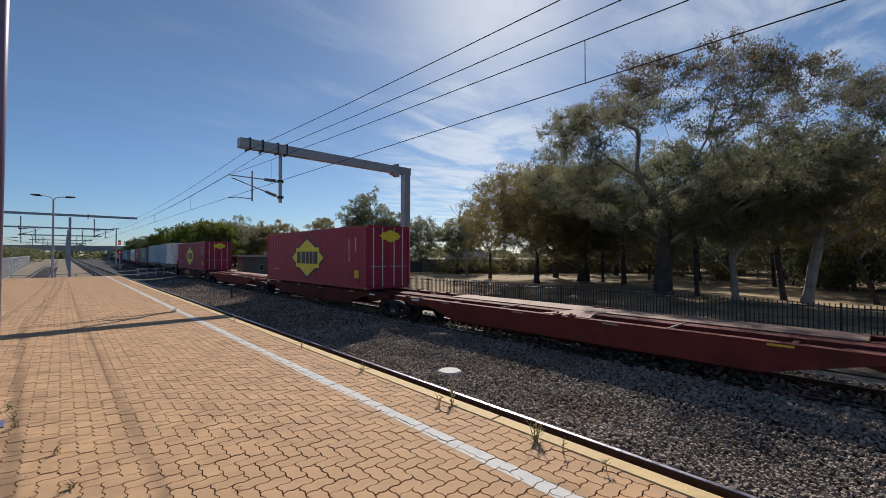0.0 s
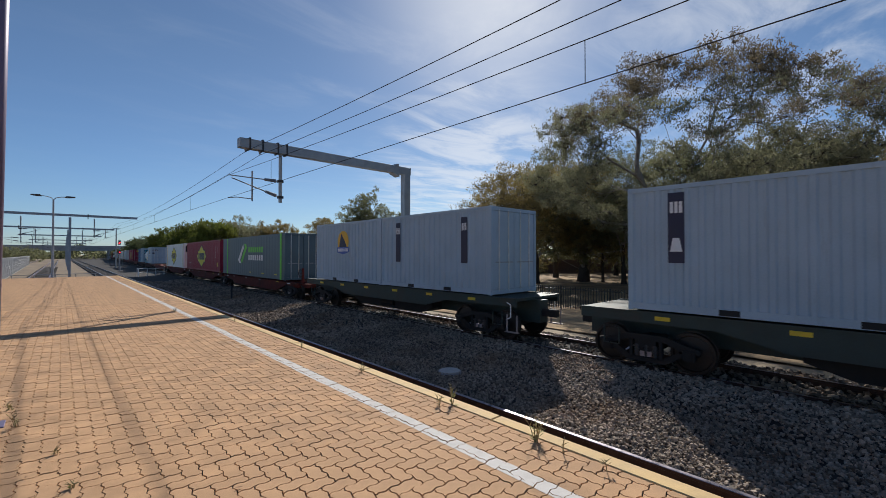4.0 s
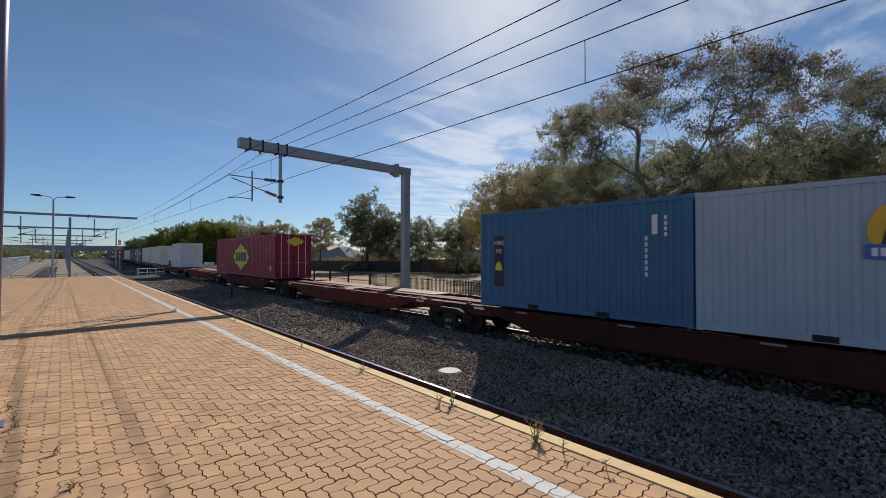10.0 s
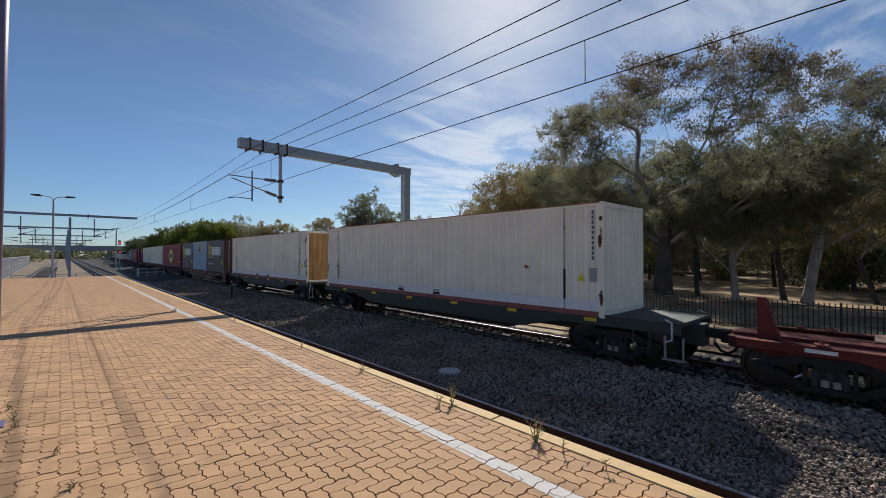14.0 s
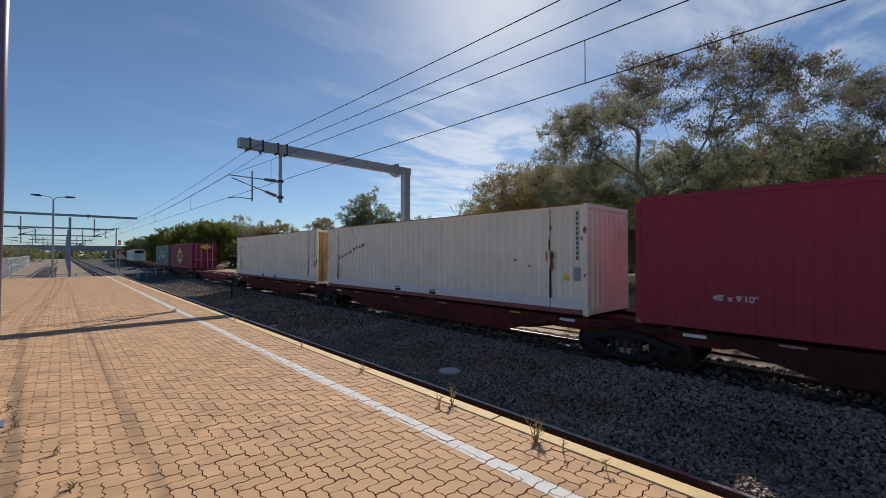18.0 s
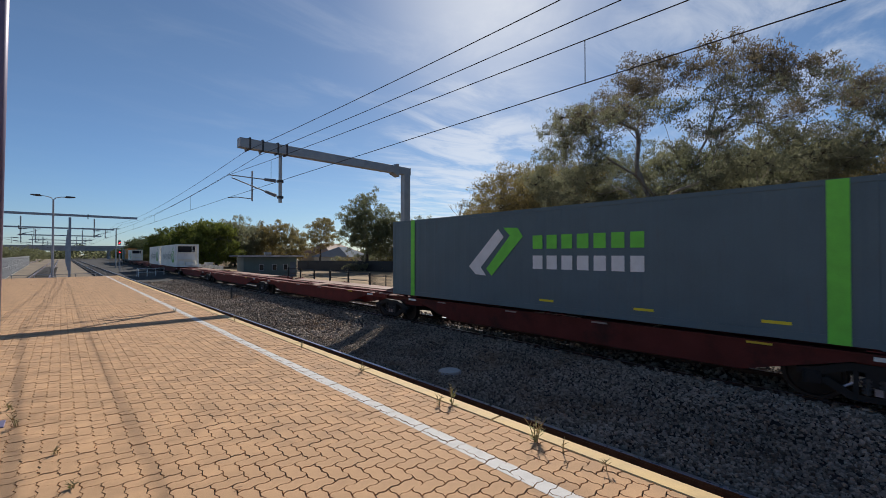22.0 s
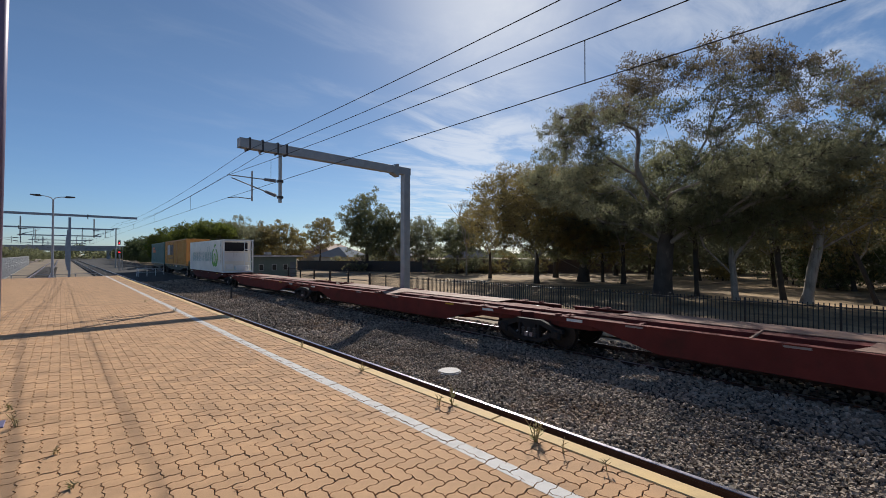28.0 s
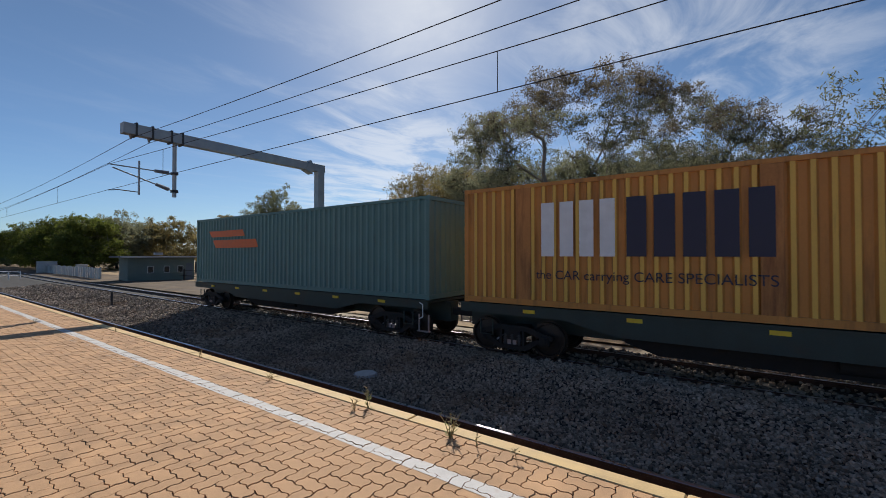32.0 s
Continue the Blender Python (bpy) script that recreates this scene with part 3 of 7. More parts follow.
# -- boxes --
def corr_wall(y0, y1, z0, z1, x, out, pitch=0.278, depth=0.036):
    """Corrugated sheet wall in the plane x, its flutes standing out to the side 'out'."""
    g = Geo()
    n = max(2, int((y1 - y0) / pitch))
    p = (y1 - y0) / n
    pts = []
    for k in range(n):
        a = y0 + k * p
        pts += [(a, 0), (a + 0.28 * p, 0), (a + 0.42 * p, -depth), (a + 0.86 * p, -depth)]
    pts.append((y1, 0))
    for yy, d in pts:
        g.v += [(x + out * d, yy, z0), (x + out * d, yy, z1)]
    g.f = [(2 * i, 2 * i + 2, 2 * i + 3, 2 * i + 1) for i in range(len(pts) - 1)]
    # ridges take material 1, whose paler colour carries the relief's light and shade
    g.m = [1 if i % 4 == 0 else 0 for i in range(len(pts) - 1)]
    return g


def groove_wall(y0, y1, z0, z1, x, out, pitch=0.46):
    """Flat panels parted by narrow upright grooves."""
    g = Geo()
    n = max(2, int((y1 - y0) / pitch))
    p = (y1 - y0) / n
    pts = []
    for k in range(n):
        a = y0 + k * p
        pts += [(a, 0), (a + p - 0.034, 0), (a + p - 0.026, -0.022), (a + p - 0.008, -0.022)]
    pts.append((y1, 0))
    for yy, d in pts:
        g.v += [(x + out * d, yy, z0), (x + out * d, yy, z1)]
    g.f = [(2 * i, 2 * i + 2, 2 * i + 3, 2 * i + 1) for i in range(len(pts) - 1)]
    # groove floors take material 1, greyer than the panels
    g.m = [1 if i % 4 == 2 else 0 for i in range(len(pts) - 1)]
    return g


def corr_end(x0, x1, z0, z1, y, out, depth=0.04):
    g = Geo()
    n = 8
    p = (x1 - x0) / n
    pts = []
    for k in range(n):
        a = x0 + k * p
        pts += [(a, 0), (a + 0.3 * p, 0), (a + 0.42 * p, -depth), (a + 0.88 * p, -depth)]
    pts.append((x1, 0))
    for xx, d in pts:
        g.v += [(xx, y + out * d, z0), (xx, y + out * d, z1)]
    g.f = [(2 * i, 2 * i + 2, 2 * i + 3, 2 * i + 1) for i in range(len(pts) - 1)]
    return g


def box_frame(t, L, H, paint_, frame_paint=None, castings=None, inset=0.0):
    """Rails, corner posts and castings common to all boxes; origin at the middle of the base."""
    h, fp = L / 2, frame_paint or paint_
    k = (L, H, fp.name)
    for sx, nm in ((-1, "n"), (1, "f")):
        xa, xb = sorted((sx * HW, sx * (HW - 0.09)))
        part("bottom_rail", lambda: Geo().box(xa, xb, -h + 0.1, h - 0.1, 0.02, 0.17), fp, t, key=("brail", nm) + k)
        part("top_rail", lambda: Geo().box(xa, xb, -h + 0.1, h - 0.1, H - 0.11, H - 0.012), fp, t, key=("trail", nm) + k)
        for sy in (-1, 1):
            ya, yb = sorted((sy * h, sy * (h - 0.13)))
            part("corner_post", lambda: Geo().box(xa, xb, ya, yb, 0.12, H - 0.12, 0.01), fp, t, key=("post", nm, sy) + k)
            for zz in (0.0, H - 0.118):
                part("corner_casting", lambda: Geo().box(xa - 0.003, xb + 0.003, ya - 0.003, yb + 0.003, zz, zz + 0.118, 0.012), castings or fp, t, key=("cast", nm, sy, zz, L, H, (castings or fp).name))
    for sy in (-1, 1):
        ya, yb = sorted((sy * h, sy * (h - 0.1)))
        part("end_sill", lambda: Geo().box(-HW + 0.09, HW - 0.09, ya, yb, 0.02, 0.16), fp, t, key=("esill", sy) + k)
        part("end_header", lambda: Geo().box(-HW + 0.09, HW - 0.09, ya, yb, H - 0.13, H - 0.012), fp, t, key=("ehead", sy) + k)


def iso_box(label, L, H, paint_, s, name="shipping_container", smooth_side=False, doors="front", pitch=0.278, depth=0.036, castings=None, frame_paint=None, door_paint=None, base=1.085, end_paint=None, ridge=None):
    t = thing(name, label, "container", "containers on the train")
    h = L / 2
    k = (L, H, paint_.name, pitch, depth)
    box_frame(t, L, H, paint_, frame_paint, castings)
    for sx, nm in ((-1, "n"), (1, "f")):
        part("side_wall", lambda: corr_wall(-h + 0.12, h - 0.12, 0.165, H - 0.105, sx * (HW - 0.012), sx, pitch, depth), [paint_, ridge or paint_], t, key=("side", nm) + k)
    part("roof", lambda: Geo().box(-HW + 0.05, HW - 0.05, -h + 0.08, h - 0.08, H - 0.03, H - 0.004), paint_, t, key=("roof",) + k)
    part("floor_panel", lambda: Geo().box(-HW + 0.08, HW - 0.08, -h + 0.08, h - 0.08, 0.10, 0.13), paint_, t, key=("floor",) + k)
    if L < 7:
        for sx in (-1, 1):
            for q in (-1.02, 1.02):
                # opening drawn as a black plate, its inner shade put into the colour
                part("fork_pocket", lambda: Geo().box(-0.008, 0.008, -0.18, 0.18, 0.035, 0.155), M_RUBBER, t, "black plate for the shaded fork-lift opening", key="pocket", at=pose(sx * (HW + 0.001), q, 0))
    for sy in (-1, 1):
        if (doors == "front" and sy < 0):
            dp = door_paint or paint_
            for sx in (-1, 1):
                xa, xb = sorted((sx * 0.012, sx * (HW - 0.1)))
                d = part("door", lambda: Geo().box(xa, xb, -h + 0.035, -h + 0.075, 0.17, H - 0.14, 0.008), dp, t, key=("door", sx, dp.name) + k)
                for q in (0.28, 0.72):
                    xx = xa + (xb - xa) * q
                    part("lock_rod", lambda: Geo().tube((xx, -h + 0.012, 0.1), (xx, -h + 0.012, H - 0.08), 0.024, None, 6), M_ROD, d, "pale lock rod", key=("rod", sx, q) + k)
                part("lock_handle", lambda: Geo().box(xa + 0.12, xb - 0.1, -h - 0.004, -h + 0.012, 1.02, 1.06), M_GALV, d, key=("hnd", sx) + k)
        else:
            part("end_wall", lambda: corr_end(-HW + 0.09, HW - 0.09, 0.15, H - 0.12, sy * (h - 0.03), sy), end_paint or paint_, t, key=("end", sy, (end_paint or paint_).name) + k)
    ride(t, s, base)
    return t


def reefer(label, L, H, s, band=None):
    """Ribbed refrigerated box; its cooling unit stands in an open ladder frame at the leading end."""
    t = thing("refrigerated_container", label, "container", "containers on the train")
    h = L / 2
    k = (L, H, "reef")
    f0 = -h + 0.68
    box_frame(t, L, H, P_REEF)
    for sx, nm in ((-1, "n"), (1, "f")):
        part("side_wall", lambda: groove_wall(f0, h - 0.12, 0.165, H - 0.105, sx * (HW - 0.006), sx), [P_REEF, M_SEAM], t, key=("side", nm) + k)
        for zz in (0.95, 2.05):
            part("frame_bar", lambda: Geo().box(min(sx * HW, sx * (HW - 0.05)), max(sx * HW, sx * (HW - 0.05)), -h + 0.1, f0, zz - 0.035, zz + 0.035), P_REEF, t, key=("fbar", nm, zz) + k)
        part("frame_post", lambda: Geo().box(min(sx * (HW - 0.004), sx * (HW - 0.07)), max(sx * (HW - 0.004), sx * (HW - 0.07)), f0 - 0.07, f0, 0.16, H - 0.11), P_REEF, t, key=("fpost", nm) + k)
    part("roof", lambda: Geo().box(-HW + 0.05, HW - 0.05, f0 - 0.05, h - 0.08, H - 0.03, H - 0.004), P_REEF, t, key=("roof",) + k)
    part("floor_panel", lambda: Geo().box(-HW + 0.08, HW - 0.08, -h + 0.08, h - 0.08, 0.10, 0.15), P_REEF, t, key=("floor",) + k)
    part("end_wall", lambda: Geo().box(-HW + 0.09, HW - 0.09, h - 0.06, h - 0.03, 0.15, H - 0.12), P_REEF, t, key=("rend",) + k)
    u = part("cooling_unit", lambda: Geo().box(-HW + 0.09, HW - 0.09, f0 - 0.05, f0 + 0.3, 0.15, H - 0.12), P_CREAM, t, "cream cooling unit", key=("unit",) + k)
    part("fan_grille", lambda: Geo().box(-HW + 0.22, HW - 0.32, f0 - 0.075, f0 - 0.052, H - 1.02, H - 0.25, 0.006), M_RUBBER, u, "black fan opening", key=("grille",) + k)
    part("access_panel", lambda: Geo().box(-HW + 0.25, HW - 0.3, f0 - 0.09, f0 - 0.052, 1.0, H - 1.2, 0.01), P_WHITE, u, key=("apanel",) + k)
    part("control_box", lambda: Geo().box(-0.9, -0.35, f0 - 0.2, f0 - 0.052, 0.3, 0.75, 0.01), P_WHITE, u, key=("cbox",) + k)
    part("fuel_tank", lambda: Geo().box(-0.2, 0.9, f0 - 0.42, f0 - 0.052, 0.2, 0.62, 0.04), P_WHITE, u, key=("ftank",) + k)
    for zz in (0.95, 2.05):
        part("frame_bar", lambda: Geo().box(HW - 0.75, HW - 0.1, -h + 0.01, -h + 0.06, zz - 0.03, zz + 0.03), P_REEF, t, key=("ebar", zz) + k)
    part("frame_post", lambda: Geo().box(HW - 0.78, HW - 0.72, -h + 0.01, -h + 0.06, 0.16, H - 0.13), P_REEF, t, key=("epost",) + k)
    ride(t, s, 1.085)
    return t


def decal(t, name, polys, material, x=-HW - 0.004, label=""):
    """Flat painted shapes on the near side: polygons of (y, z) in the box's own space."""
    g = Geo()
    for p in polys:
        n = len(p)
        o = len(g.v)
        g.v += [(x, a, b) for a, b in p]
        g.f.append(tuple(o + i for i in range(n)))
    me = bpy.data.meshes.new(name)
    me.from_pydata(g.v, [], g.f)
    me.materials.append(material)
    ob = new(name, me)
    ob.parent = t
    if label:
        ob["label"] = label
    return ob


def rect(y0, y1, z0, z1):
    return [(y0, z0), (y1, z0), (y1, z1), (y0, z1)]


def bar_row(t, polys, material, x=-HW - 0.006):
    """Each letter's bar a piece of its own."""
    for q in polys:
        decal(t, "letter_bar", [q], material, x)


def bars(y0, y1, z0, z1, n, gap=0.28):
    w = (y1 - y0) / n
    return [[(y0 + k * w, z0), (y0 + (k + 1 - gap) * w, z0), (y0 + (k + 1 - gap) * w, z1), (y0 + k * w, z1)] for k in range(n)]


def star(c, z, a, b, inset=0.0):
    """The eight-pointed plate: a wide diamond laid over a rectangle."""
    a, b = a - 1.5 * inset, b - 1.15 * inset
    ra, rb = 0.74 * (a + inset) - inset * 0.8, 0.55 * (b + inset) - inset * 0.8
    k = 0.52 * a
    return [(c - a, z), (c - ra, z - 0.3 * b), (c - ra, z - rb), (c - k, z - rb), (c, z - b), (c + k, z - rb), (c + ra, z - rb), (c + ra, z - 0.3 * b),
            (c + a, z), (c + ra, z + 0.3 * b), (c + ra, z + rb), (c + k, z + rb), (c, z + b), (c - k, z + rb), (c - ra, z + rb), (c - ra, z + 0.3 * b)]


D_CREAMEDGE = mat("decal_pale_yellow", (0.55, 0.50, 0.22), 0.7, 0, 4, 0.1, 60, 0)


def star_logo(t, c, z, a, b, pale=None):
    lg = decal(t, "logo_border", [star(c, z, a, b)], D_DARK, -HW - 0.003)
    decal(lg, "logo_edge", [star(c, z, a, b, 0.10)], D_CREAMEDGE, -HW - 0.0055)
    decal(lg, "logo_plate", [star(c, z, a, b, 0.118)], pale or D_YELLOW, -HW - 0.008)
    y = c + 0.60 * a
    for w in (0.17, 0.075, 0.20, 0.17, 0.19, 0.23):
        bar_row(lg, [rect(y - w * a, y, z - 0.29 * b, z + 0.29 * b)], D_DARK, -HW - 0.011)
        y -= (w + 0.035) * a


def stencil_v(t, y, z0, z1, n, material=D_WHITE, w=0.055):
    hh = (z1 - z0) / n
    decal(t, "marking", [[(y, z0 + k * hh), (y + w, z0 + k * hh), (y + w, z0 + (k + 0.72) * hh), (y, z0 + (k + 0.72) * hh)] for k in range(n)], material)


def words(parent, txt, y, z, size, material, name="letter", end=None):
    """Letters painted on the near side, read from the platform."""
    cu = bpy.data.curves.new(name, "FONT")
    cu.body, cu.size, cu.align_x = txt, size, "LEFT"
    ob = bpy.data.objects.new(name, cu)
    scene.collection.objects.link(ob)
    dg = bpy.context.evaluated_depsgraph_get()
    me = bpy.data.meshes.new_from_object(ob.evaluated_get(dg))
    bpy.data.objects.remove(ob)
    bm = bmesh.new(); bm.from_mesh(me)
    bm.verts.ensure_lookup_table()
    seen, lumps = set(), []
    for v in bm.verts:
        if v.index in seen:
            continue
        todo, lump = [v], []
        seen.add(v.index)
        while todo:
            u = todo.pop(); lump.append(u.index)
            for ed in u.link_edges:
                w = ed.other_vert(u)
                if w.index not in seen:
                    seen.add(w.index); todo.append(w)
        lumps.append(lump)
    bm.free()
    # dots and strokes of one letter stay together
    lumps.sort(key=lambda q: min(me.vertices[i].co.x for i in q))
    letters, edge = [], -1e9
    for q in lumps:
        x0, x1 = min(me.vertices[i].co.x for i in q), max(me.vertices[i].co.x for i in q)
        if x0 < edge - 0.3 * (x1 - x0) and letters:
            letters[-1] += q
        else:
            letters.append(list(q))
        edge = max(edge, x1)
    for q in letters:
        idx = {v: k for k, v in enumerate(q)}
        m2 = bpy.data.meshes.new("letter")
        m2.from_pydata([tuple(me.vertices[i].co) for i in q], [], [tuple(idx[i] for i in p.vertices) for p in me.polygons if p.vertices[0] in idx])
        m2.materials.append(material)
        o2 = new("letter", m2)
        o2.parent = parent
        if end is None:
            o2.matrix_basis = Matrix(((0, 0, -1, -HW - 0.009), (-1, 0, 0, y), (0, 1, 0, z), (0, 0, 0, 1)))
        else:
            o2.matrix_basis = Matrix(((1, 0, 0, y), (0, 0, -1, end), (0, 1, 0, z), (0, 0, 0, 1)))
    bpy.data.meshes.remove(me)


def red_box(front, L, s_label):
    H = 2.92
    t = iso_box(s_label, L, H, P_RED, front + L / 2, depth=0.02, castings=P_REDC)
    h = L / 2
    star_logo(t, 0.0, 1.42, 2.16, 1.15)
    stencil_v(t, -h + 1.45, 1.25, 2.35, 9)
    stencil_v(t, -h + 0.85, 1.75, 2.4, 5)
    decal(t, "yellow_label", [rect(-h + 0.6, -h + 1.0, 0.5, 0.86)], D_GOLD)
    if L > 13:
        words(t, "48' x 9'10\"", h - 1.55, 0.64, 0.18, D_WHITE)
    else:
        words(t, "40' x 9'6\"", h - 1.4, 0.64, 0.18, D_WHITE)
    # star plate on the leading end
    e = Geo(); e.v = [(x, -h - 0.010, z) for x, z in star(0.1, 2.45, 0.62, 0.30)]; e.f = [tuple(range(16))]
    part("end_logo", e, D_YELLOW, t)
    return t


def bogie_side(g, x0, x1):
    """Cast side frame: an arched top member, a dipped bottom member, pedestal ends and two columns round a window."""
    top = [(-1.12, 0.50), (-1.12, 0.60), (-0.82, 0.66), (-0.42, 0.80), (0.42, 0.80), (0.82, 0.66), (1.12, 0.60), (1.12, 0.50), (0.78, 0.52), (0.40, 0.66), (-0.40, 0.66), (-0.78, 0.52)]
    low = [(-0.84, 0.44), (-0.70, 0.50), (-0.34, 0.27), (0.34, 0.27), (0.70, 0.50), (0.84, 0.44), (0.42, 0.17), (-0.42, 0.17)]
    g.prism(top, x0, x1, "x").prism(low, x0, x1, "x")
    for q in (-0.36, 0.30):
        g.box(x0, x1, q, q + 0.07, 0.25, 0.68)
    return g


def wheel_geo():
    """Disc wheel: tread, flange, dished web and hub."""
    g = Geo()
    prof = [(-0.07, 0.12), (-0.03, 0.14), (-0.01, 0.38), (-0.065, 0.40), (-0.065, 0.455), (0.06, 0.462), (0.062, 0.49), (0.09, 0.485), (0.09, 0.40), (0.03, 0.38), (0.03, 0.14), (0.07, 0.12)]
    n = 28
    for xx, r in prof:
        g.v += [(xx, r * math.cos(2 * math.pi * k / n), r * math.sin(2 * math.pi * k / n)) for k in range(n)]
    for i in range(len(prof) - 1):
        g.f += [(i * n + k, i * n + (k + 1) % n, (i + 1) * n + (k + 1) % n, (i + 1) * n + k) for k in range(n)]
    g.f += [tuple(range(n)), tuple(range((len(prof) - 1) * n, len(prof) * n))]
    return g


M_COCK = mat("pipe_cock_teal", (0.05, 0.2, 0.24), 0.5, 0.1, 8, 0.2, 60, 0.1)


def wagon_bogie(parent, y):
    b = part("bogie_frame", lambda: bogie_side(bogie_side(Geo(), -1.08, -0.95), 0.95, 1.08).box(-1.06, 1.06, -0.22, 0.22, 0.42, 0.72), M_BOGIE, parent, key="bogie", at=pose(0, y, 0))
    for sy in (-0.9, 0.9):
        part("axle", lambda: Geo().tube((-1.02, 0, 0), (1.02, 0, 0), 0.085, None, 8), M_BOGIE, b, key="axle", at=pose(0, sy, 0.46))
        for sx in (-1, 1):
            part("wheel", wheel_geo, M_TYRE, b, key="wheel", at=pose(sx * 0.755, sy, 0.462, 0, 0, 0 if sx < 0 else 180))
            part("axle_box", lambda: Geo().box(-0.07, 0.07, -0.13, 0.13, -0.12, 0.12, 0.03).disc((-0.08, 0, 0), 0.085, "x", 0.03, 12), M_BOGIE, b, key="axlebox", at=pose(sx * 1.05, sy, 0.47, 0, 0, 0 if sx < 0 else 180))
            part("brake_beam", lambda: Geo().tube((-0.02, -0.28, 0.52), (0.0, 0.0, 0.30), 0.022, None, 5), M_RAILTOP, b, key="bbeam", at=pose(sx * 1.0, sy * 0.62, 0))
    for sx in (-1, 1):
        for q in (-0.1, 0.06):
            part("bogie_tag", lambda: Geo().box(-0.004, 0.004, -0.05, 0.05, -0.06, 0.06), M_DULLMARK, b, "pale stencilled tag", key="btag", at=pose(sx * 1.115, q, 0.36))
    for sx in (-1.03, 1.03):
        for q in (-0.2, 0.0, 0.2):
            part("spring", lambda: Geo().tube((0, 0, -0.14), (0, 0, 0.14), 0.05, None, 8).disc((0, 0, -0.10), 0.075, "z", 0.03, 8).disc((0, 0, -0.035), 0.075, "z", 0.03, 8).disc((0, 0, 0.035), 0.075, "z", 0.03, 8).disc((0, 0, 0.10), 0.075, "z", 0.03, 8), M_SPRING, b, key="spring", at=pose(sx, q, 0.42))
    return b


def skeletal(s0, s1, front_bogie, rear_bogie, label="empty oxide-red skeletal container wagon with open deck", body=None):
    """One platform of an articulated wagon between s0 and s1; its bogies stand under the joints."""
    # loaded wagons get a darker red: the box's shade put into the colour
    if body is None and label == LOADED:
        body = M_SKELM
    L = s1 - s0
    h = L / 2
    t = thing("container_wagon", label, "rail wagon", "wagons of the train")
    k = round(L, 2)
    e = h - 0.25
    prof = [(-e, 0.86), (-e + 1.7, 0.84), (-e + 3.3, 0.40), (e - 3.3, 0.40), (e - 1.7, 0.84), (e, 0.86), (e, 1.0), (-e, 1.0)]
    for sx in (-1, 1):
        xa, xb = sorted((sx * 1.17, sx * 1.09))
        s_ = part("side_sill", lambda: Geo().prism(prof, xa + 0.02, xb - 0.02, "x").box(xa - (0.03 if sx < 0 else 0.09), xb + (0.09 if sx < 0 else 0.03), -e, e, 0.985, 1.012), body or M_SKEL, t, key=("sill", sx, k, body))
        for q in (-0.60, -0.17, 0.2, 0.61):
            part("reflector", lambda: Geo().box(-0.009, 0.009, -0.2, 0.2, -0.028, 0.028), M_YMARK if q == -0.60 else M_DULLMARK, s_, key=("refl", q == -0.60), at=pose(sx * 1.168, q * e, 0.965))
        for q in (-1, 1):
            part("end_reflector", lambda: Geo().box(-0.009, 0.009, -0.22, 0.22, -0.035, 0.035), M_WMARK, s_, "white reflector strip", key="erefl", at=pose(sx * 1.16, q * (e - 1.25), 0.93))
    part("spine", lambda: Geo().prism([(-h + 0.3, 0.66), (-e + 1.7, 0.64), (-e + 3.3, 0.33), (e - 3.3, 0.33), (e - 1.7, 0.64), (h - 0.3, 0.66), (h - 0.3, 0.8), (-h + 0.3, 0.8)], -0.1, 0.28, "x"), M_SKEL, t, key=("spine", k))
    # added unseen plate that keeps the sun off the track below
    part("floor_pan", lambda: Geo().box(-1.08, 1.08, -e + 3.3, e - 3.3, 0.41, 0.43), M_BOGIE, t, key=("pan", k))
    part("deck_plate", lambda: Geo().box(0.12, 1.16, -e + 1.9, e - 1.9, 1.013, 1.03), M_DECKTOP, t, "dusty top plate", key=("strip", k))
    part("trough_wall", lambda: Geo().prism([(-e + 1.7, 0.85), (-e + 3.3, 0.44), (e - 3.3, 0.44), (e - 1.7, 0.85), (e - 1.7, 1.01), (-e + 1.7, 1.01)], 0.12, 0.18, "x"), body or M_SKEL, t, key=("twall", k, body))
    for q in (-0.34, 0.3):
        part("tie_bar", lambda: Geo().box(-1.1, 0.12, -0.02, 0.02, 0.985, 1.022), M_DECKTOP, t, "dusty tie bar over the trough", key="tiebar", at=pose(0, q * e, 0))
    part("spine_end", lambda: Geo().prism([(-0.3, 0.7), (0.3, 0.7), (0.3, 1.0), (-0.3, 1.0)], -h + 0.02, h - 0.02, "y"), M_SKEL, t, key=("spend", k))
    part("middle_bearer", lambda: Geo().prism([(-1.09, -0.72), (-0.5, -0.50), (0.11, -0.42), (0.11, 0.42), (-0.5, 0.50), (-1.09, 0.72)], 0.80, 1.026, "z"), M_DECKTOP, t, "wide dusty cross bearer", key="midbearer")
    for q in (-0.62, 0.62):
        part("cross_bar", lambda: Geo().box(-1.1, 1.1, -0.05, 0.05, 0.86, 0.96, 0.01), M_SKEL, t, key="crossbar", at=pose(0, q * e, 0))
    for sy in (-1, 1):
        part("end_deck", lambda: Geo().prism([(-1.06, 1.7), (-0.3, 2.3), (0.3, 2.3), (1.06, 1.7), (1.06, 0.75), (0.5, -0.28), (-0.5, -0.28), (-1.06, 0.75)], 0.70, 0.93, "z"), M_SKELM, t, "dark sunken end deck", key="enddeck", at=pose(0, -sy * e, 0, 0, 0, 0 if sy > 0 else 180))
        for sx in (-1, 1):
            part("twist_lock", lambda: Geo().box(-0.08, 0.08, -0.07, 0.07, 1.008, 1.06, 0.015), M_SKEL, t, key="twist", at=pose(sx * 1.1, -sy * (e - 0.75), 0))
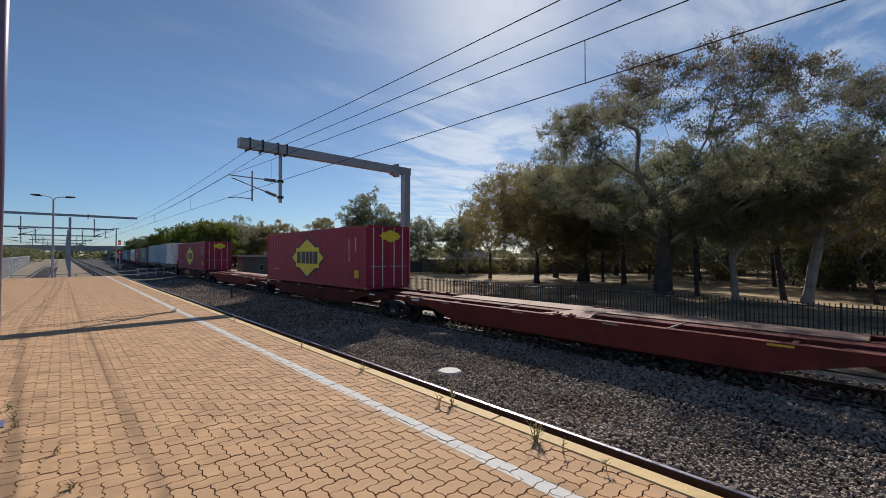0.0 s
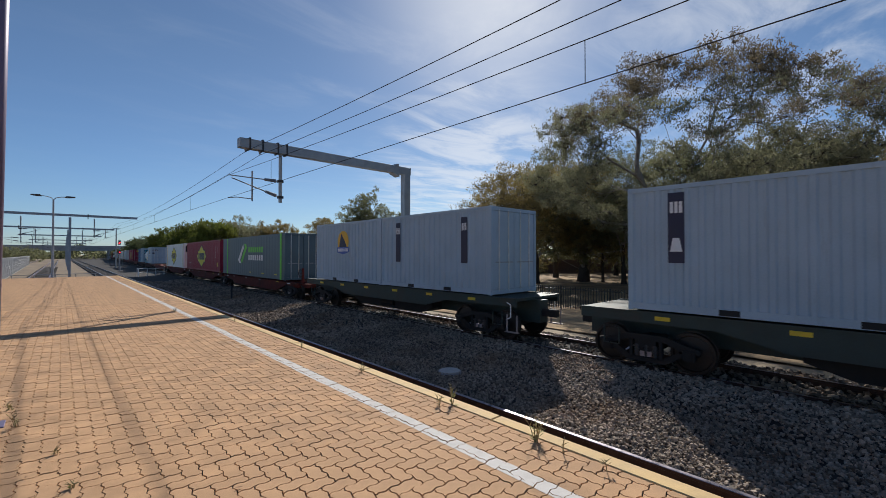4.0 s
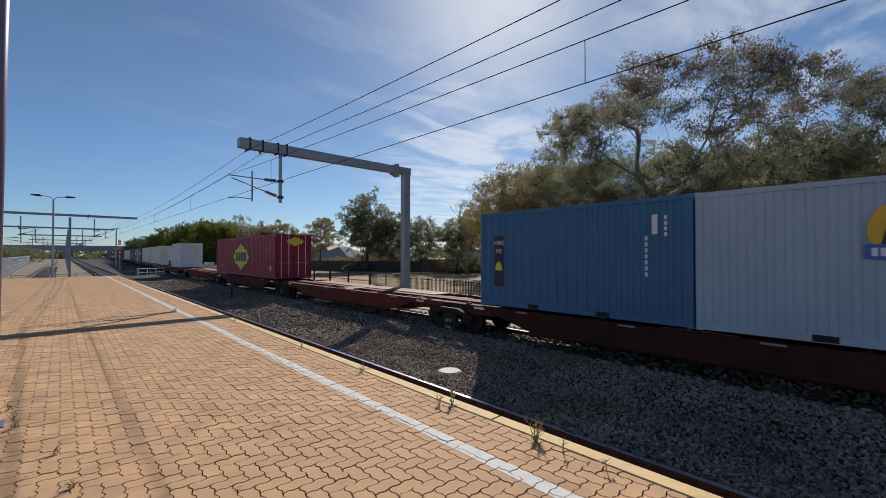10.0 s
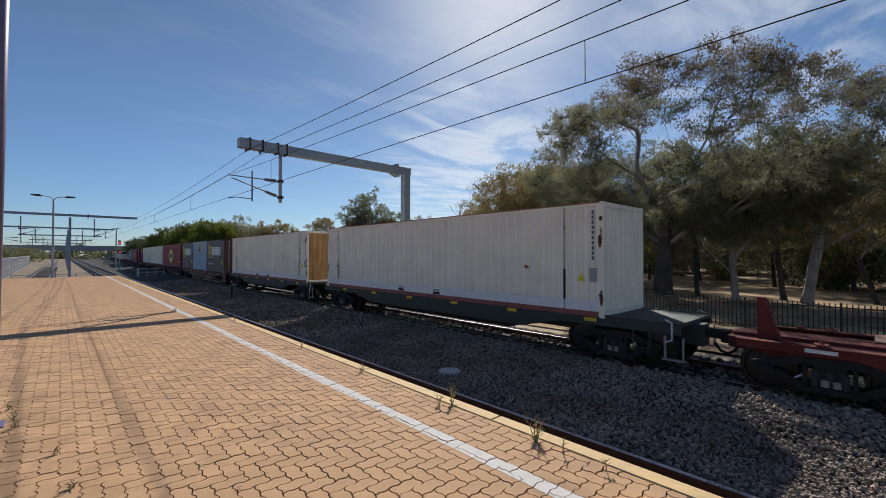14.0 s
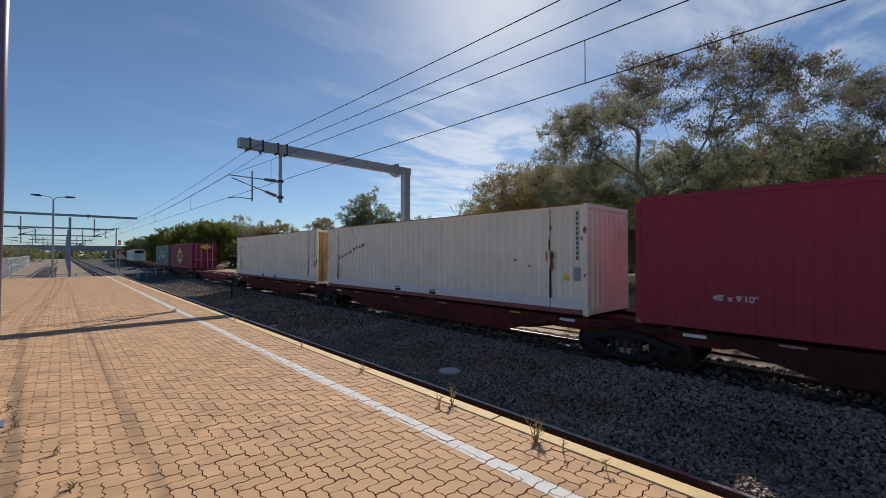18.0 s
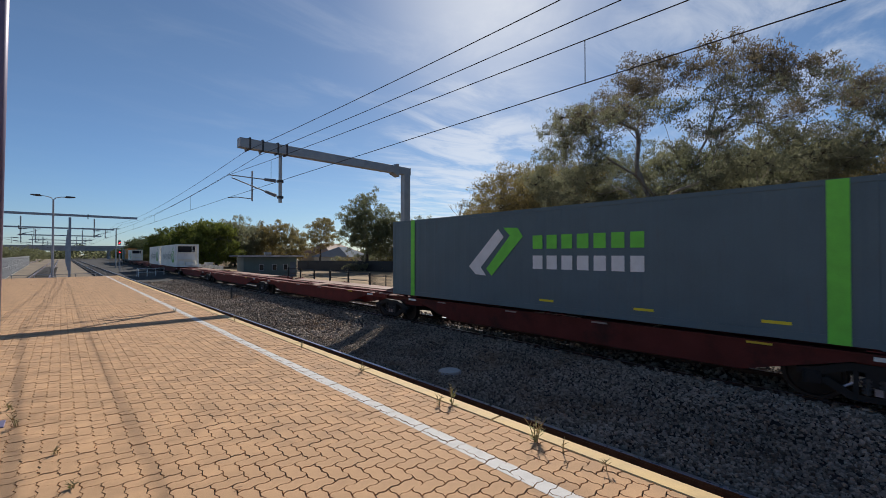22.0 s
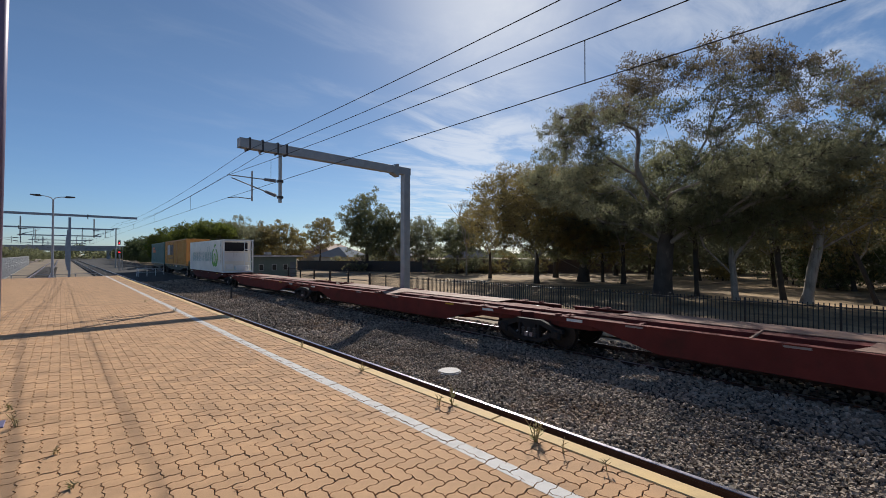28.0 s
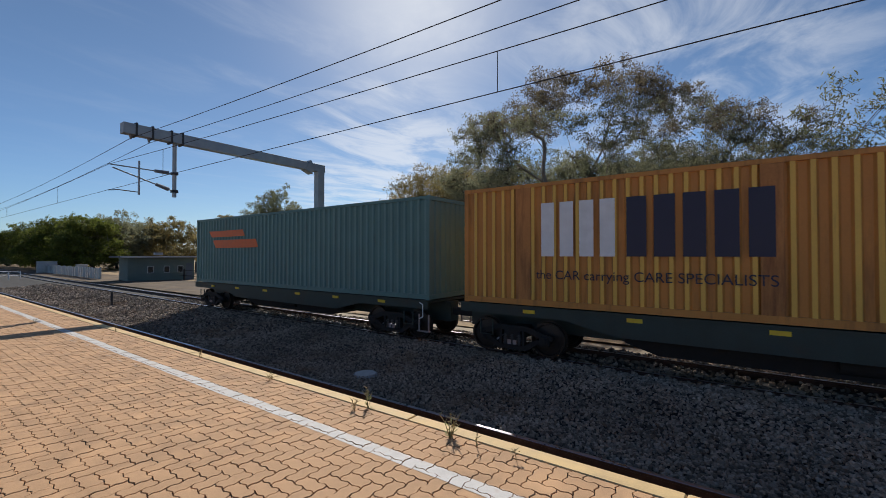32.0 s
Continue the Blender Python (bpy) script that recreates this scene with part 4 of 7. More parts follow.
    part("brake_rod", lambda: Geo().tube((-0.55, -h + 3.5, 0.66), (-0.55, h - 4, 0.66), 0.025), M_BOGIE, t, key=("rod", k))
    part("air_tank", lambda: Geo().tube((-0.62, -0.5, 0.5), (-0.62, 0.5, 0.5), 0.17, None, 12), M_BOGIE, t, key="airtank", at=pose(0, 2.0, 0))
    for sx in (-1, 1):
        for q in (-6.05, -0.2, 0.2, 6.05):
            if abs(q) < e:
                part("container_pad", lambda: Geo().box(-0.11, 0.11, -0.1, 0.1, 0, 0.02).tube((0, 0, 0.02), (0, 0, 0.06), 0.04, 0.02, 6), M_SKEL, t, key="pad", at=pose(sx * 1.1, q, 1.046))
    if front_bogie == 1.6:
        part("brake_stand", lambda: Geo().prism([(-0.09, 0.92), (0.09, 0.92), (0.04, 1.85), (-0.04, 1.85)], -0.06, 0.06, "x").tube((-0.14, 0, 1.55), (0, 0, 1.55), 0.03), M_SKEL, t, "dull red brake stand", key="bstand", at=pose(-0.6, -e + 0.5, 0))
        part("brake_wheel", lambda: Geo().path([(0, 0.24 * math.cos(k * math.pi / 8), 0.24 * math.sin(k * math.pi / 8)) for k in range(17)], 0.018).tube((0, -0.24, 0), (0, 0.24, 0), 0.014).tube((0, 0, -0.24), (0, 0, 0.24), 0.014), M_SPRING, t, "grey spoked brake wheel", key="bwheel", at=pose(-0.76, -e + 0.5, 1.55))
    for sy, drawn in ((-1, front_bogie == 1.6), (1, rear_bogie is not None)):
        if drawn:
            cp = part("coupler", lambda: Geo().box(-0.11, 0.11, -0.6, 0.42, 0.72, 0.94, 0.03).box(-0.17, 0.17, 0.3, 0.5, 0.69, 0.97, 0.04), M_BOGIE, t, key="scoupler", at=pose(0, sy * (h - 0.25), 0, 0, 0, 0 if sy > 0 else 180))
            part("brake_hose", lambda: Geo().path([(0.3, 0.05, 0.78), (0.34, 0.22, 0.66), (0.36, 0.34, 0.44), (0.33, 0.46, 0.36), (0.28, 0.6, 0.42), (0.22, 0.7, 0.6)], 0.032, 7), M_RUBBER, cp, "black rubber brake hose", key="bhose")
            part("angle_cock", lambda: Geo().tube((0.3, -0.1, 0.8), (0.3, 0.1, 0.8), 0.05, None, 8).box(0.26, 0.34, -0.04, 0.04, 0.84, 0.9, 0.01), M_COCK, cp, "blue-green brake pipe cock", key="acock")
    if front_bogie is not None:
        wagon_bogie(t, -h + front_bogie)
    if rear_bogie is not None:
        part("end_post", lambda: Geo().prism([(-0.28, 0.93), (0.1, 0.93), (0.1, 1.8), (-0.02, 1.8)], -0.1, 0.1, "x"), M_SKEL, t, "dull red gusseted end post", key="endpost", at=pose(-0.55, e - 0.35, 0))
        wagon_bogie(t, h - rear_bogie)
    ride(t, (s0 + s1) / 2, 0.0)
    return t


def flat_wagon(s0, s1, material, label, lift=0.0, posts=False):
    """A container flat with deep side sills, its own two bogies and couplers."""
    L = s1 - s0
    h = L / 2
    t = thing("flat_wagon", label, "rail wagon", "wagons of the train")
    k = (round(L, 2), material.name, lift)
    e = h - 0.35
    up = lift
    prof = [(-e, 0.80 + up), (-e + 3.0, 0.78 + up), (-e + 4.2, 0.50 + up), (e - 4.2, 0.50 + up), (e - 3.0, 0.78 + up), (e, 0.80 + up), (e, 1.05 + up), (-e, 1.05 + up)]
    for sx in (-1, 1):
        xa, xb = sorted((sx * 1.20, sx * 1.08))
        s_ = part("side_sill", lambda: Geo().prism(prof, xa + 0.02, xb - 0.02, "x").box(xa - 0.015, xb + 0.015, -e, e, 1.03 + up, 1.06 + up), material, t, key=("fsill", sx) + k)
        for q in (-0.75, -0.45, -0.15, 0.15, 0.45, 0.75):
            part("reflector", lambda: Geo().box(-0.012, 0.012, -0.16, 0.16, -0.045, 0.045), M_YMARK, s_, key="yrefl", at=pose(sx * 1.19, q * e, 0.92 + up))
        for q in (-0.9, -0.3, 0.3, 0.9):
            part("step", lambda: Geo().box(-0.02, 0.02, -0.2, 0.2, -0.02, 0.0).box(-0.015, 0.015, -0.2, -0.17, 0, 0.4).box(-0.015, 0.015, 0.17, 0.2, 0, 0.4), material, s_, key=("step", material.name), at=pose(sx * 1.16, q * e, 0.52)) if abs(q) > 0.5 else None
    part("deck", lambda: Geo().box(-1.1, 1.1, -e, e, 0.96 + up, 1.04 + up), material, t, key=("fdeck",) + k)
    part("centre_sill", lambda: Geo().box(-0.22, 0.22, -h + 0.15, h - 0.15, 0.55, 0.95 + up), material, t, key=("fcs",) + k)
    part("underframe", lambda: Geo().prism([(-e + 4.3, 0.62), (-e + 5.0, 0.40), (e - 5.0, 0.40), (e - 4.3, 0.62), (e - 4.3, 0.95), (-e + 4.3, 0.95)], -0.75, 0.75, "x"), M_BOGIE, t, "deep grimy centre frame", key=("funder",) + k)
    part("brake_cylinder", lambda: Geo().tube((-0.7, -0.5, 0.66), (-0.7, 0.4, 0.66), 0.18, None, 12), M_BOGIE, t, key="brakecyl")
    for sy in (-1, 1):
        part("coupler", lambda: Geo().box(-0.11, 0.11, -0.45, 0.3, 0.76, 0.98, 0.03), M_BOGIE, t, key="coupler", at=pose(0, sy * (h - 0.1), 0))
        wagon_bogie(t, sy * (h - 1.9))
    for sx in (-1, 1):
        if posts:
            part("end_stanchion", lambda: Geo().box(-0.14, 0.14, -0.05, 0.05, 0.98, 1.98, 0.012).box(-0.03, 0.03, 0.05, 0.3, 1.0, 1.2), material, t, key=("stanchion", material.name), at=pose(sx * 0.95, -e + 0.1, 0))
        part("corner_step", lambda: Geo().box(-0.02, 0.02, -0.20, -0.165, 0.0, 0.5).box(-0.02, 0.02, 0.165, 0.20, 0.0, 0.5).box(-0.05, 0.05, -0.24, 0.24, -0.03, 0.0), M_DULLMARK, t, "pale worn corner step", key="cstep", at=pose(sx * 1.2, -e + 0.12, 0.36))
        part("hand_rail", lambda: Geo().path([(0, 0, 0.72), (0, -0.14, 0.78), (0, -0.14, 1.16), (0, 0, 1.22)], 0.016), M_WMARK, t, "white bent grab rail", key="hrail", at=pose(sx * 1.21, -e + 0.3, 0))
    ride(t, (s0 + s1) / 2, 0.0)
    return t


EMPTY = "empty oxide-red skeletal container wagon with open deck"
LOADED = "maroon skeletal wagon darkened in colour under its container"
skeletal(-33.4, -17.7, 0.0, None, EMPTY)
skeletal(-17.7, -2.0, 0.0, None, EMPTY)
skeletal(-2.0, 13.7, 0.0, None, EMPTY)
skeletal(13.7, 29.2, 0.0, None, LOADED)
skeletal(29.2, 44.6, 0.0, None, EMPTY)
yp = skeletal(44.6, 60.3, 0.0, 1.6, "grimy dark brown container wagon, shade in its colour, under a crimson box", M_SKELD)
part("sill_panel", Geo().box(-1.186, -1.176, 0.4, 3.1, 0.46, 0.92), D_OLIVE, yp, "faded yellow panel")
flat_wagon(60.8, 77.2, M_FLATG, "dark green flat wagon under two short containers", 0.30, True)
flat_wagon(78.6, 93.6, M_FLATG, "dark green flat wagon under two grey containers", 0.30)
skeletal(94.4, 110.4, 1.6, None, LOADED)
skeletal(110.4, 125.95, 0.0, None, LOADED)
skeletal(125.95, 141.5, 0.0, None, LOADED)
skeletal(141.5, 156.7, 0.0, None, EMPTY)
skeletal(156.7, 172.3, 0.0, 1.6, "grimy dark red wagon, shade in its colour, carrying a tank and a grey box", M_SKELD)
skeletal(172.5, 187.95, 1.6, None, "grimy dark red wagon, shade in its colour, carrying two short boxes", M_SKELD)
skeletal(187.95, 203.2, 0.0, None, EMPTY)
skeletal(203.2, 218.75, 0.0, None, LOADED)
skeletal(218.75, 234.3, 0.0, None, EMPTY)
skeletal(234.3, 249.4, 0.0, 1.6, "half-empty oxide-red wagon with one louvred box")
flat_wagon(249.8, 267.1, M_FLATG, "dark green flat wagon under a long white box", 0.1)
flat_wagon(267.9, 284.2, M_FLATG, "dark green flat wagon under a long white box", 0.1)
flat_wagon(284.9, 304.6, M_FLATR, "dark brown flat wagon under three short boxes")
skeletal(304.8, 320.0, 1.6, None, "grimy dark brown container wagon, shade in its colour, under a crimson box", M_SKELD)
skeletal(320.0, 335.4, 0.0, None, LOADED)
skeletal(335.4, 351.05, 0.0, None, LOADED)
skeletal(351.05, 366.3, 0.0, None, EMPTY)
skeletal(366.3, 381.5, 0.0, 1.3, LOADED)
skeletal(381.6, 397.1, 1.6, None, LOADED)
skeletal(397.1, 412.4, 0.0, None, EMPTY)
skeletal(412.4, 428.0, 0.0, None, EMPTY)
skeletal(428.0, 443.1, 0.0, None, EMPTY)
skeletal(443.1, 458.9, 0.0, None, LOADED)
skeletal(458.9, 474.2, 0.0, None, LOADED)
skeletal(474.2, 489.0, 0.0, None, EMPTY)
skeletal(489.0, 504.5, 0.0, None, EMPTY)
skeletal(504.5, 519.5, 0.0, None, EMPTY)
skeletal(519.5, 535.0, 0.0, 1.6, LOADED)
fo = flat_wagon(535.3, 552.7, M_FLATG, "dark green flat wagon under a long orange box", 0.29, True)
part("data_plate", Geo().box(-1.215, -1.203, -1.3, -0.6, 1.12, 1.3), D_WHITE, fo, "white data plate")
flat_wagon(553.2, 569.3, M_FLATG, "dark green flat wagon at the train's tail", 0.23)

def disc_logo(t, c, z, r):
    """Yellow disc with a dark animal-like peak and a blue banner, as plain shapes."""
    p = [(c + r * math.cos(2 * math.pi * k / 24), z + r * math.sin(2 * math.pi * k / 24)) for k in range(24)]
    lg = decal(t, "logo_disc", [p], D_AMBER, -HW - 0.004)
    decal(lg, "logo_shape", [[(c - 0.75 * r, z - 0.6 * r), (c + 0.7 * r, z - 0.6 * r), (c + 0.55 * r, z + 0.1 * r), (c + 0.3 * r, z + 0.8 * r), (c + 0.05 * r, z + 0.45 * r), (c - 0.3 * r, z + 0.1 * r)]], D_DARK, -HW - 0.008)
    decal(lg, "logo_banner", [[(c - 1.05 * r, z - 0.95 * r), (c, z - 1.12 * r), (c + 1.05 * r, z - 0.95 * r), (c + 1.05 * r, z - 0.48 * r), (c - 1.05 * r, z - 0.48 * r)]], D_BLUE, -HW - 0.011)
    bar_row(lg, bars(c - 0.9 * r, c + 0.95 * r, z - 0.88 * r, z - 0.6 * r, 9), D_WHITE, -HW - 0.015)


# boxes, front to back
RED = "long crimson corrugated container with a yellow star plate"
red_box(15.6, 12.19, "crimson corrugated forty foot container with a yellow star plate")
red_box(45.4, 14.3, RED)
H20 = 2.9
wh = iso_box("white twenty foot container with blue labels and rust", 5.86, 2.84, P_WHITE, 66.5, base=1.385)
decal(wh, "blue_label", [rect(2.2, 2.56, 1.2, 2.65)], D_SKY)
decal(wh, "blue_label", [rect(-1.95, -1.6, 1.1, 2.7)], D_SKY)
decal(wh, "orange_label", [rect(-0.08, 0.32, 1.62, 2.05)], D_AMBER)
for y0, y1, zz in ((2.2, 2.56, 1.32), (-1.95, -1.6, 1.28)):
    bar_row(wh, bars(y0 + 0.03, y1, zz, zz + 0.09, 6, 0.3), D_WHITE, -HW - 0.008)
stencil_v(wh, -2.28, 1.4, 2.7, 11, D_TEXT)
stencil_v(wh, -2.52, 2.2, 2.7, 4, D_TEXT)
rw = random.Random(66)
for k in range(26):
    side = -1 if k < 18 else 1
    y, z = side * (2.93 - abs(rw.gauss(0, 0.07)) - 0.01), rw.uniform(0.1, 2.6)
    hh, ww = rw.uniform(0.05, 0.30), rw.uniform(0.012, 0.04)
    y = max(-2.9, min(2.9, y))
    decal(wh, "rust_stain", [[(y - ww, z), (y - 0.3 * ww, z - hh * 0.5), (y + 0.6 * ww, z - hh * 0.4), (y + ww, z + 0.1 * hh), (y + 0.3 * ww, z + hh * 0.5)]], rw.choice((M_RUST, M_RUSTE)), -HW - 0.0045)
g1 = iso_box("blue-grey twenty foot container beside a white one", 6.06, 2.84, P_GREYB, 72.6, base=1.385)
for y0, y1 in ((1.82, 2.15), (-2.2, -1.85)):
    decal(g1, "dark_banner", [rect(y0, y1, 1.1, 2.65)], D_DARK)
    bar_row(g1, bars(y0 + 0.04, y1 - 0.02, 2.2, 2.45, 3), D_WHITE, -HW - 0.010)
    decal(g1, "banner_shape", [[(y0 + 0.04, 1.35), (y1 - 0.04, 1.35), (y1 - 0.1, 1.65), (y0 + 0.1, 1.65)]], D_WHITE, -HW - 0.010)
g2 = iso_box("blue-grey twenty foot container with black end labels", 6.06, 2.84, P_GREYB, 82.9, base=1.385)
for y0 in (-2.0, 1.7):
    decal(g2, "dark_banner", [rect(y0, y0 + 0.3, 1.0, 2.55)], D_DARK)
    bar_row(g2, bars(y0 + 0.04, y0 + 0.28, 2.1, 2.35, 3), D_WHITE, -HW - 0.010)
g3 = iso_box("blue-grey twenty foot container with a yellow sign", 6.06, 2.84, P_GREYB, 89.0, base=1.385)
disc_logo(g3, 0.2, 1.9, 0.53)


def slate_box(front, L):
    t = iso_box("slate-green smooth container with bright green bands", L, 2.92, P_SLATE, front + L / 2, pitch=0.5, depth=0.010)
    h = L / 2
    for y, w in ((h - 1.3, 0.12), (-h + 0.62, 0.15)):
        decal(t, "green_band", [rect(y - w, y + w, 0.02, 2.9)], D_GREEN, -HW - 0.006)
    # two slanted strokes and two lines of bars
    decal(t, "logo_stroke", [[(y - 0.27, z) for y, z in ((2.84, 1.2), (2.55, 0.95), (2.1, 0.92), (2.32, 1.18), (1.39, 2.12), (1.61, 2.38))]], D_WHITE, -HW - 0.006, "pale slanted stroke")
    decal(t, "logo_stroke", [[(y - 0.27, z) for y, z in ((2.09, 1.14), (1.87, 0.92), (0.68, 2.12), (0.87, 2.38), (1.41, 2.41), (1.15, 2.16))]], D_GREEN, -HW - 0.007, "green slanted stroke")
    bar_row(t, bars(-3.0, 0.2, 1.75, 2.13, 7, 0.3), D_GREEN)
    bar_row(t, bars(-3.0, 0.2, 1.18, 1.56, 7, 0.3), D_WHITE)
    for y in (-5.6, -3.2, -0.6):
        decal(t, "yellow_mark", [rect(y, y + 0.45, 0.28, 0.34)], D_YELLOW, -HW - 0.006)
    return t


slate_box(96.4, 13.7)
red_box(111.2, 14.3, RED)
lw = reefer("white refrigerated container with a yellow star and yellow band", 13.5, 2.92, 133.9)
star_logo(lw, 0.6, 1.42, 2.05, 1.2)
decal(lw, "yellow_band", [rect(5.6, 5.9, 0.05, 2.88)], D_AMBER)
decal(lw, "yellow_band", [rect(-6.0, -5.7, 0.05, 2.88)], D_AMBER)


b1 = iso_box("pale blue-grey smooth container with a yellow disc sign", 6.06, H20, P_GREYB, 161.8, pitch=0.6, depth=0.004)
disc_logo(b1, -0.1, 1.98, 0.54)
for xa, za in ((-1.08, 2.22), (-1.08, 1.72)):
    part("dark_banner", Geo().box(xa, xa + (0.8 if za > 2 else 0.36), -3.006, -2.992, za, za + 0.24), D_DARK, b1)
words(b1, "HIRE ME", -1.04, 2.27, 0.17, D_WHITE, end=-3.010)
stencil_v(b1, -2.1, 1.35, 2.45, 10, D_TEXT, 0.07)
stencil_v(b1, -2.35, 2.1, 2.5, 4, D_TEXT, 0.07)


def tank(s):
    t = thing("tank_container", "white cylindrical tank in a blue steel frame", "tank container", "containers on the train")
    h, H = 3.03, 2.55
    g = Geo()
    prof = [(-2.92, 0.3), (-2.90, 0.95), (-2.86, 1.12), (-2.76, 1.2), (2.70, 1.2), (2.82, 1.12), (2.88, 0.9), (2.90, 0.3)]
    n = 40
    for yy, r in prof:
        g.v += [(r * math.cos(2 * math.pi * k / n), yy, 1.37 + r * math.sin(2 * math.pi * k / n)) for k in range(n)]
    for i in range(len(prof) - 1):
        g.f += [(i * n + k, i * n + (k + 1) % n, (i + 1) * n + (k + 1) % n, (i + 1) * n + k) for k in range(n)]
    g.f += [tuple(range(n)), tuple(range((len(prof) - 1) * n, len(prof) * n))]
    v = part("tank_shell", g, M_TANK, t, smooth=True)
    for yy in (0.45, 1.55):
        part("tank_band", Geo().disc((0, yy, 1.37), 1.204, "y", 0.03, 40), M_TANK, v)
    part("walkway", Geo().box(-0.45, 0.45, -1.9, 0.6, 2.49, 2.56), M_GALV, t)
    part("hose", Geo().path([(-0.66, 0.55, 2.42), (-0.82, 0.8, 2.30), (-0.84, 2.5, 2.28), (-0.98, 2.85, 2.1)], 0.025), M_DARKSTEEL, t, "dark hose along the tank")
    part("valve_box", Geo().box(-1.17, -0.7, 1.9, 2.2, 0.17, 0.45, 0.02), M_TANK, t)
    part("manhole", Geo().tube((0, -0.4, 2.35), (0, -0.4, 2.52), 0.28, None, 14), M_GALV, t)
    for sx in (-1, 1):
        part("bottom_rail", Geo().box(min(sx * HW, sx * 1.13), max(sx * HW, sx * 1.13), -h + 0.14, h - 0.14, 0.02, 0.28), M_TFRAME, t)
        for sy in (-1, 1):
            part("corner_post", Geo().box(min(sx * HW, sx * 1.08), max(sx * HW, sx * 1.08), min(sy * h, sy * (h - 0.15)), max(sy * h, sy * (h - 0.15)), 0.0, H, 0.01), M_TFRAME, t)
            part("frame_brace", Geo().tube((sx * 1.12, sy * (h - 0.08), 0.2), (sx * 0.3, sy * (h - 0.08), 1.0), 0.05), M_TFRAME, t)
    for sy in (-1, 1):
        for zz in (0.08, H - 0.08):
            part("end_rail", Geo().box(-1.1, 1.1, sy * (h - 0.07) - 0.06, sy * (h - 0.07) + 0.06, zz - 0.07, zz + 0.07), M_TFRAME, t)
    # plain bars for the painted name and data panel
    for k in range(8):
        part("name_bar", lambda: Geo().box(-1.212, -1.2, 0, 0.1, 0, 0.15), D_BLUE, t, key="tankname", at=pose(0, 1.05 + 0.13 * k, 1.28))
    for y0, y1, z0, z1 in ((-2.1, -1.15, 1.62, 1.72), (-1.45, -1.15, 1.49, 1.58), (-1.8, -1.15, 1.41, 1.45), (-1.5, -1.15, 1.30, 1.38)):
        part("data_bar", Geo().box(-1.215, -1.17, y0, y1, z0, z1), D_GREY, t)
    for y0 in (-2.05, -1.55):
        part("hazard_label", Geo().box(-1.175, -1.12, y0, y0 + 0.42, 0.92, 1.08), D_YELLOW, t)
    ride(t, s, 1.085)


tank(167.75)
b2 = iso_box("pale blue-grey container with a yellow disc sign and doors", 6.06, H20, P_GREYB, 177.2)
disc_logo(b2, 0.0, 2.0, 0.5)
part("dark_banner", Geo().box(-1.08, -0.28, -3.006, -2.992, 2.22, 2.45), D_DARK, b2)
words(b2, "HIRE ME", -1.04, 2.27, 0.17, D_WHITE, end=-3.010)
part("dark_banner", Geo().box(-1.08, -0.72, -3.006, -2.992, 1.72, 1.98), D_DARK, b2)
stencil_v(b2, -1.95, 1.0, 2.3, 10, D_TEXT, 0.06)
decal(b2, "orange_label", [rect(-2.32, -2.2, 1.85, 2.0)], D_ORANGE)
bl = iso_box("mid-blue corrugated twenty foot container", 6.06, H20, P_BLUE, 183.3)
decal(bl, "dark_banner", [rect(2.09, 2.47, 0.62, 2.15)], D_DARK)
words(bl, "HIRE", 2.46, 1.88, 0.19, D_WHITE)
words(bl, "ME", 2.40, 1.62, 0.19, D_WHITE)
decal(bl, "banner_shape", [[(2.14, 1.1), (2.42, 1.1), (2.38, 1.3), (2.28, 1.38), (2.18, 1.3)]], D_YELLOW, -HW - 0.010)
stencil_v(bl, -2.1, 1.08, 2.05, 7, D_WHITE)
decal(bl, "white_plate", [rect(-2.32, -2.2, 2.05, 2.5)], D_WHITE)
stencil_v(bl, -2.52, 2.0, 2.5, 4, D_WHITE, 0.06)
red_box(204.0, 14.3, RED)


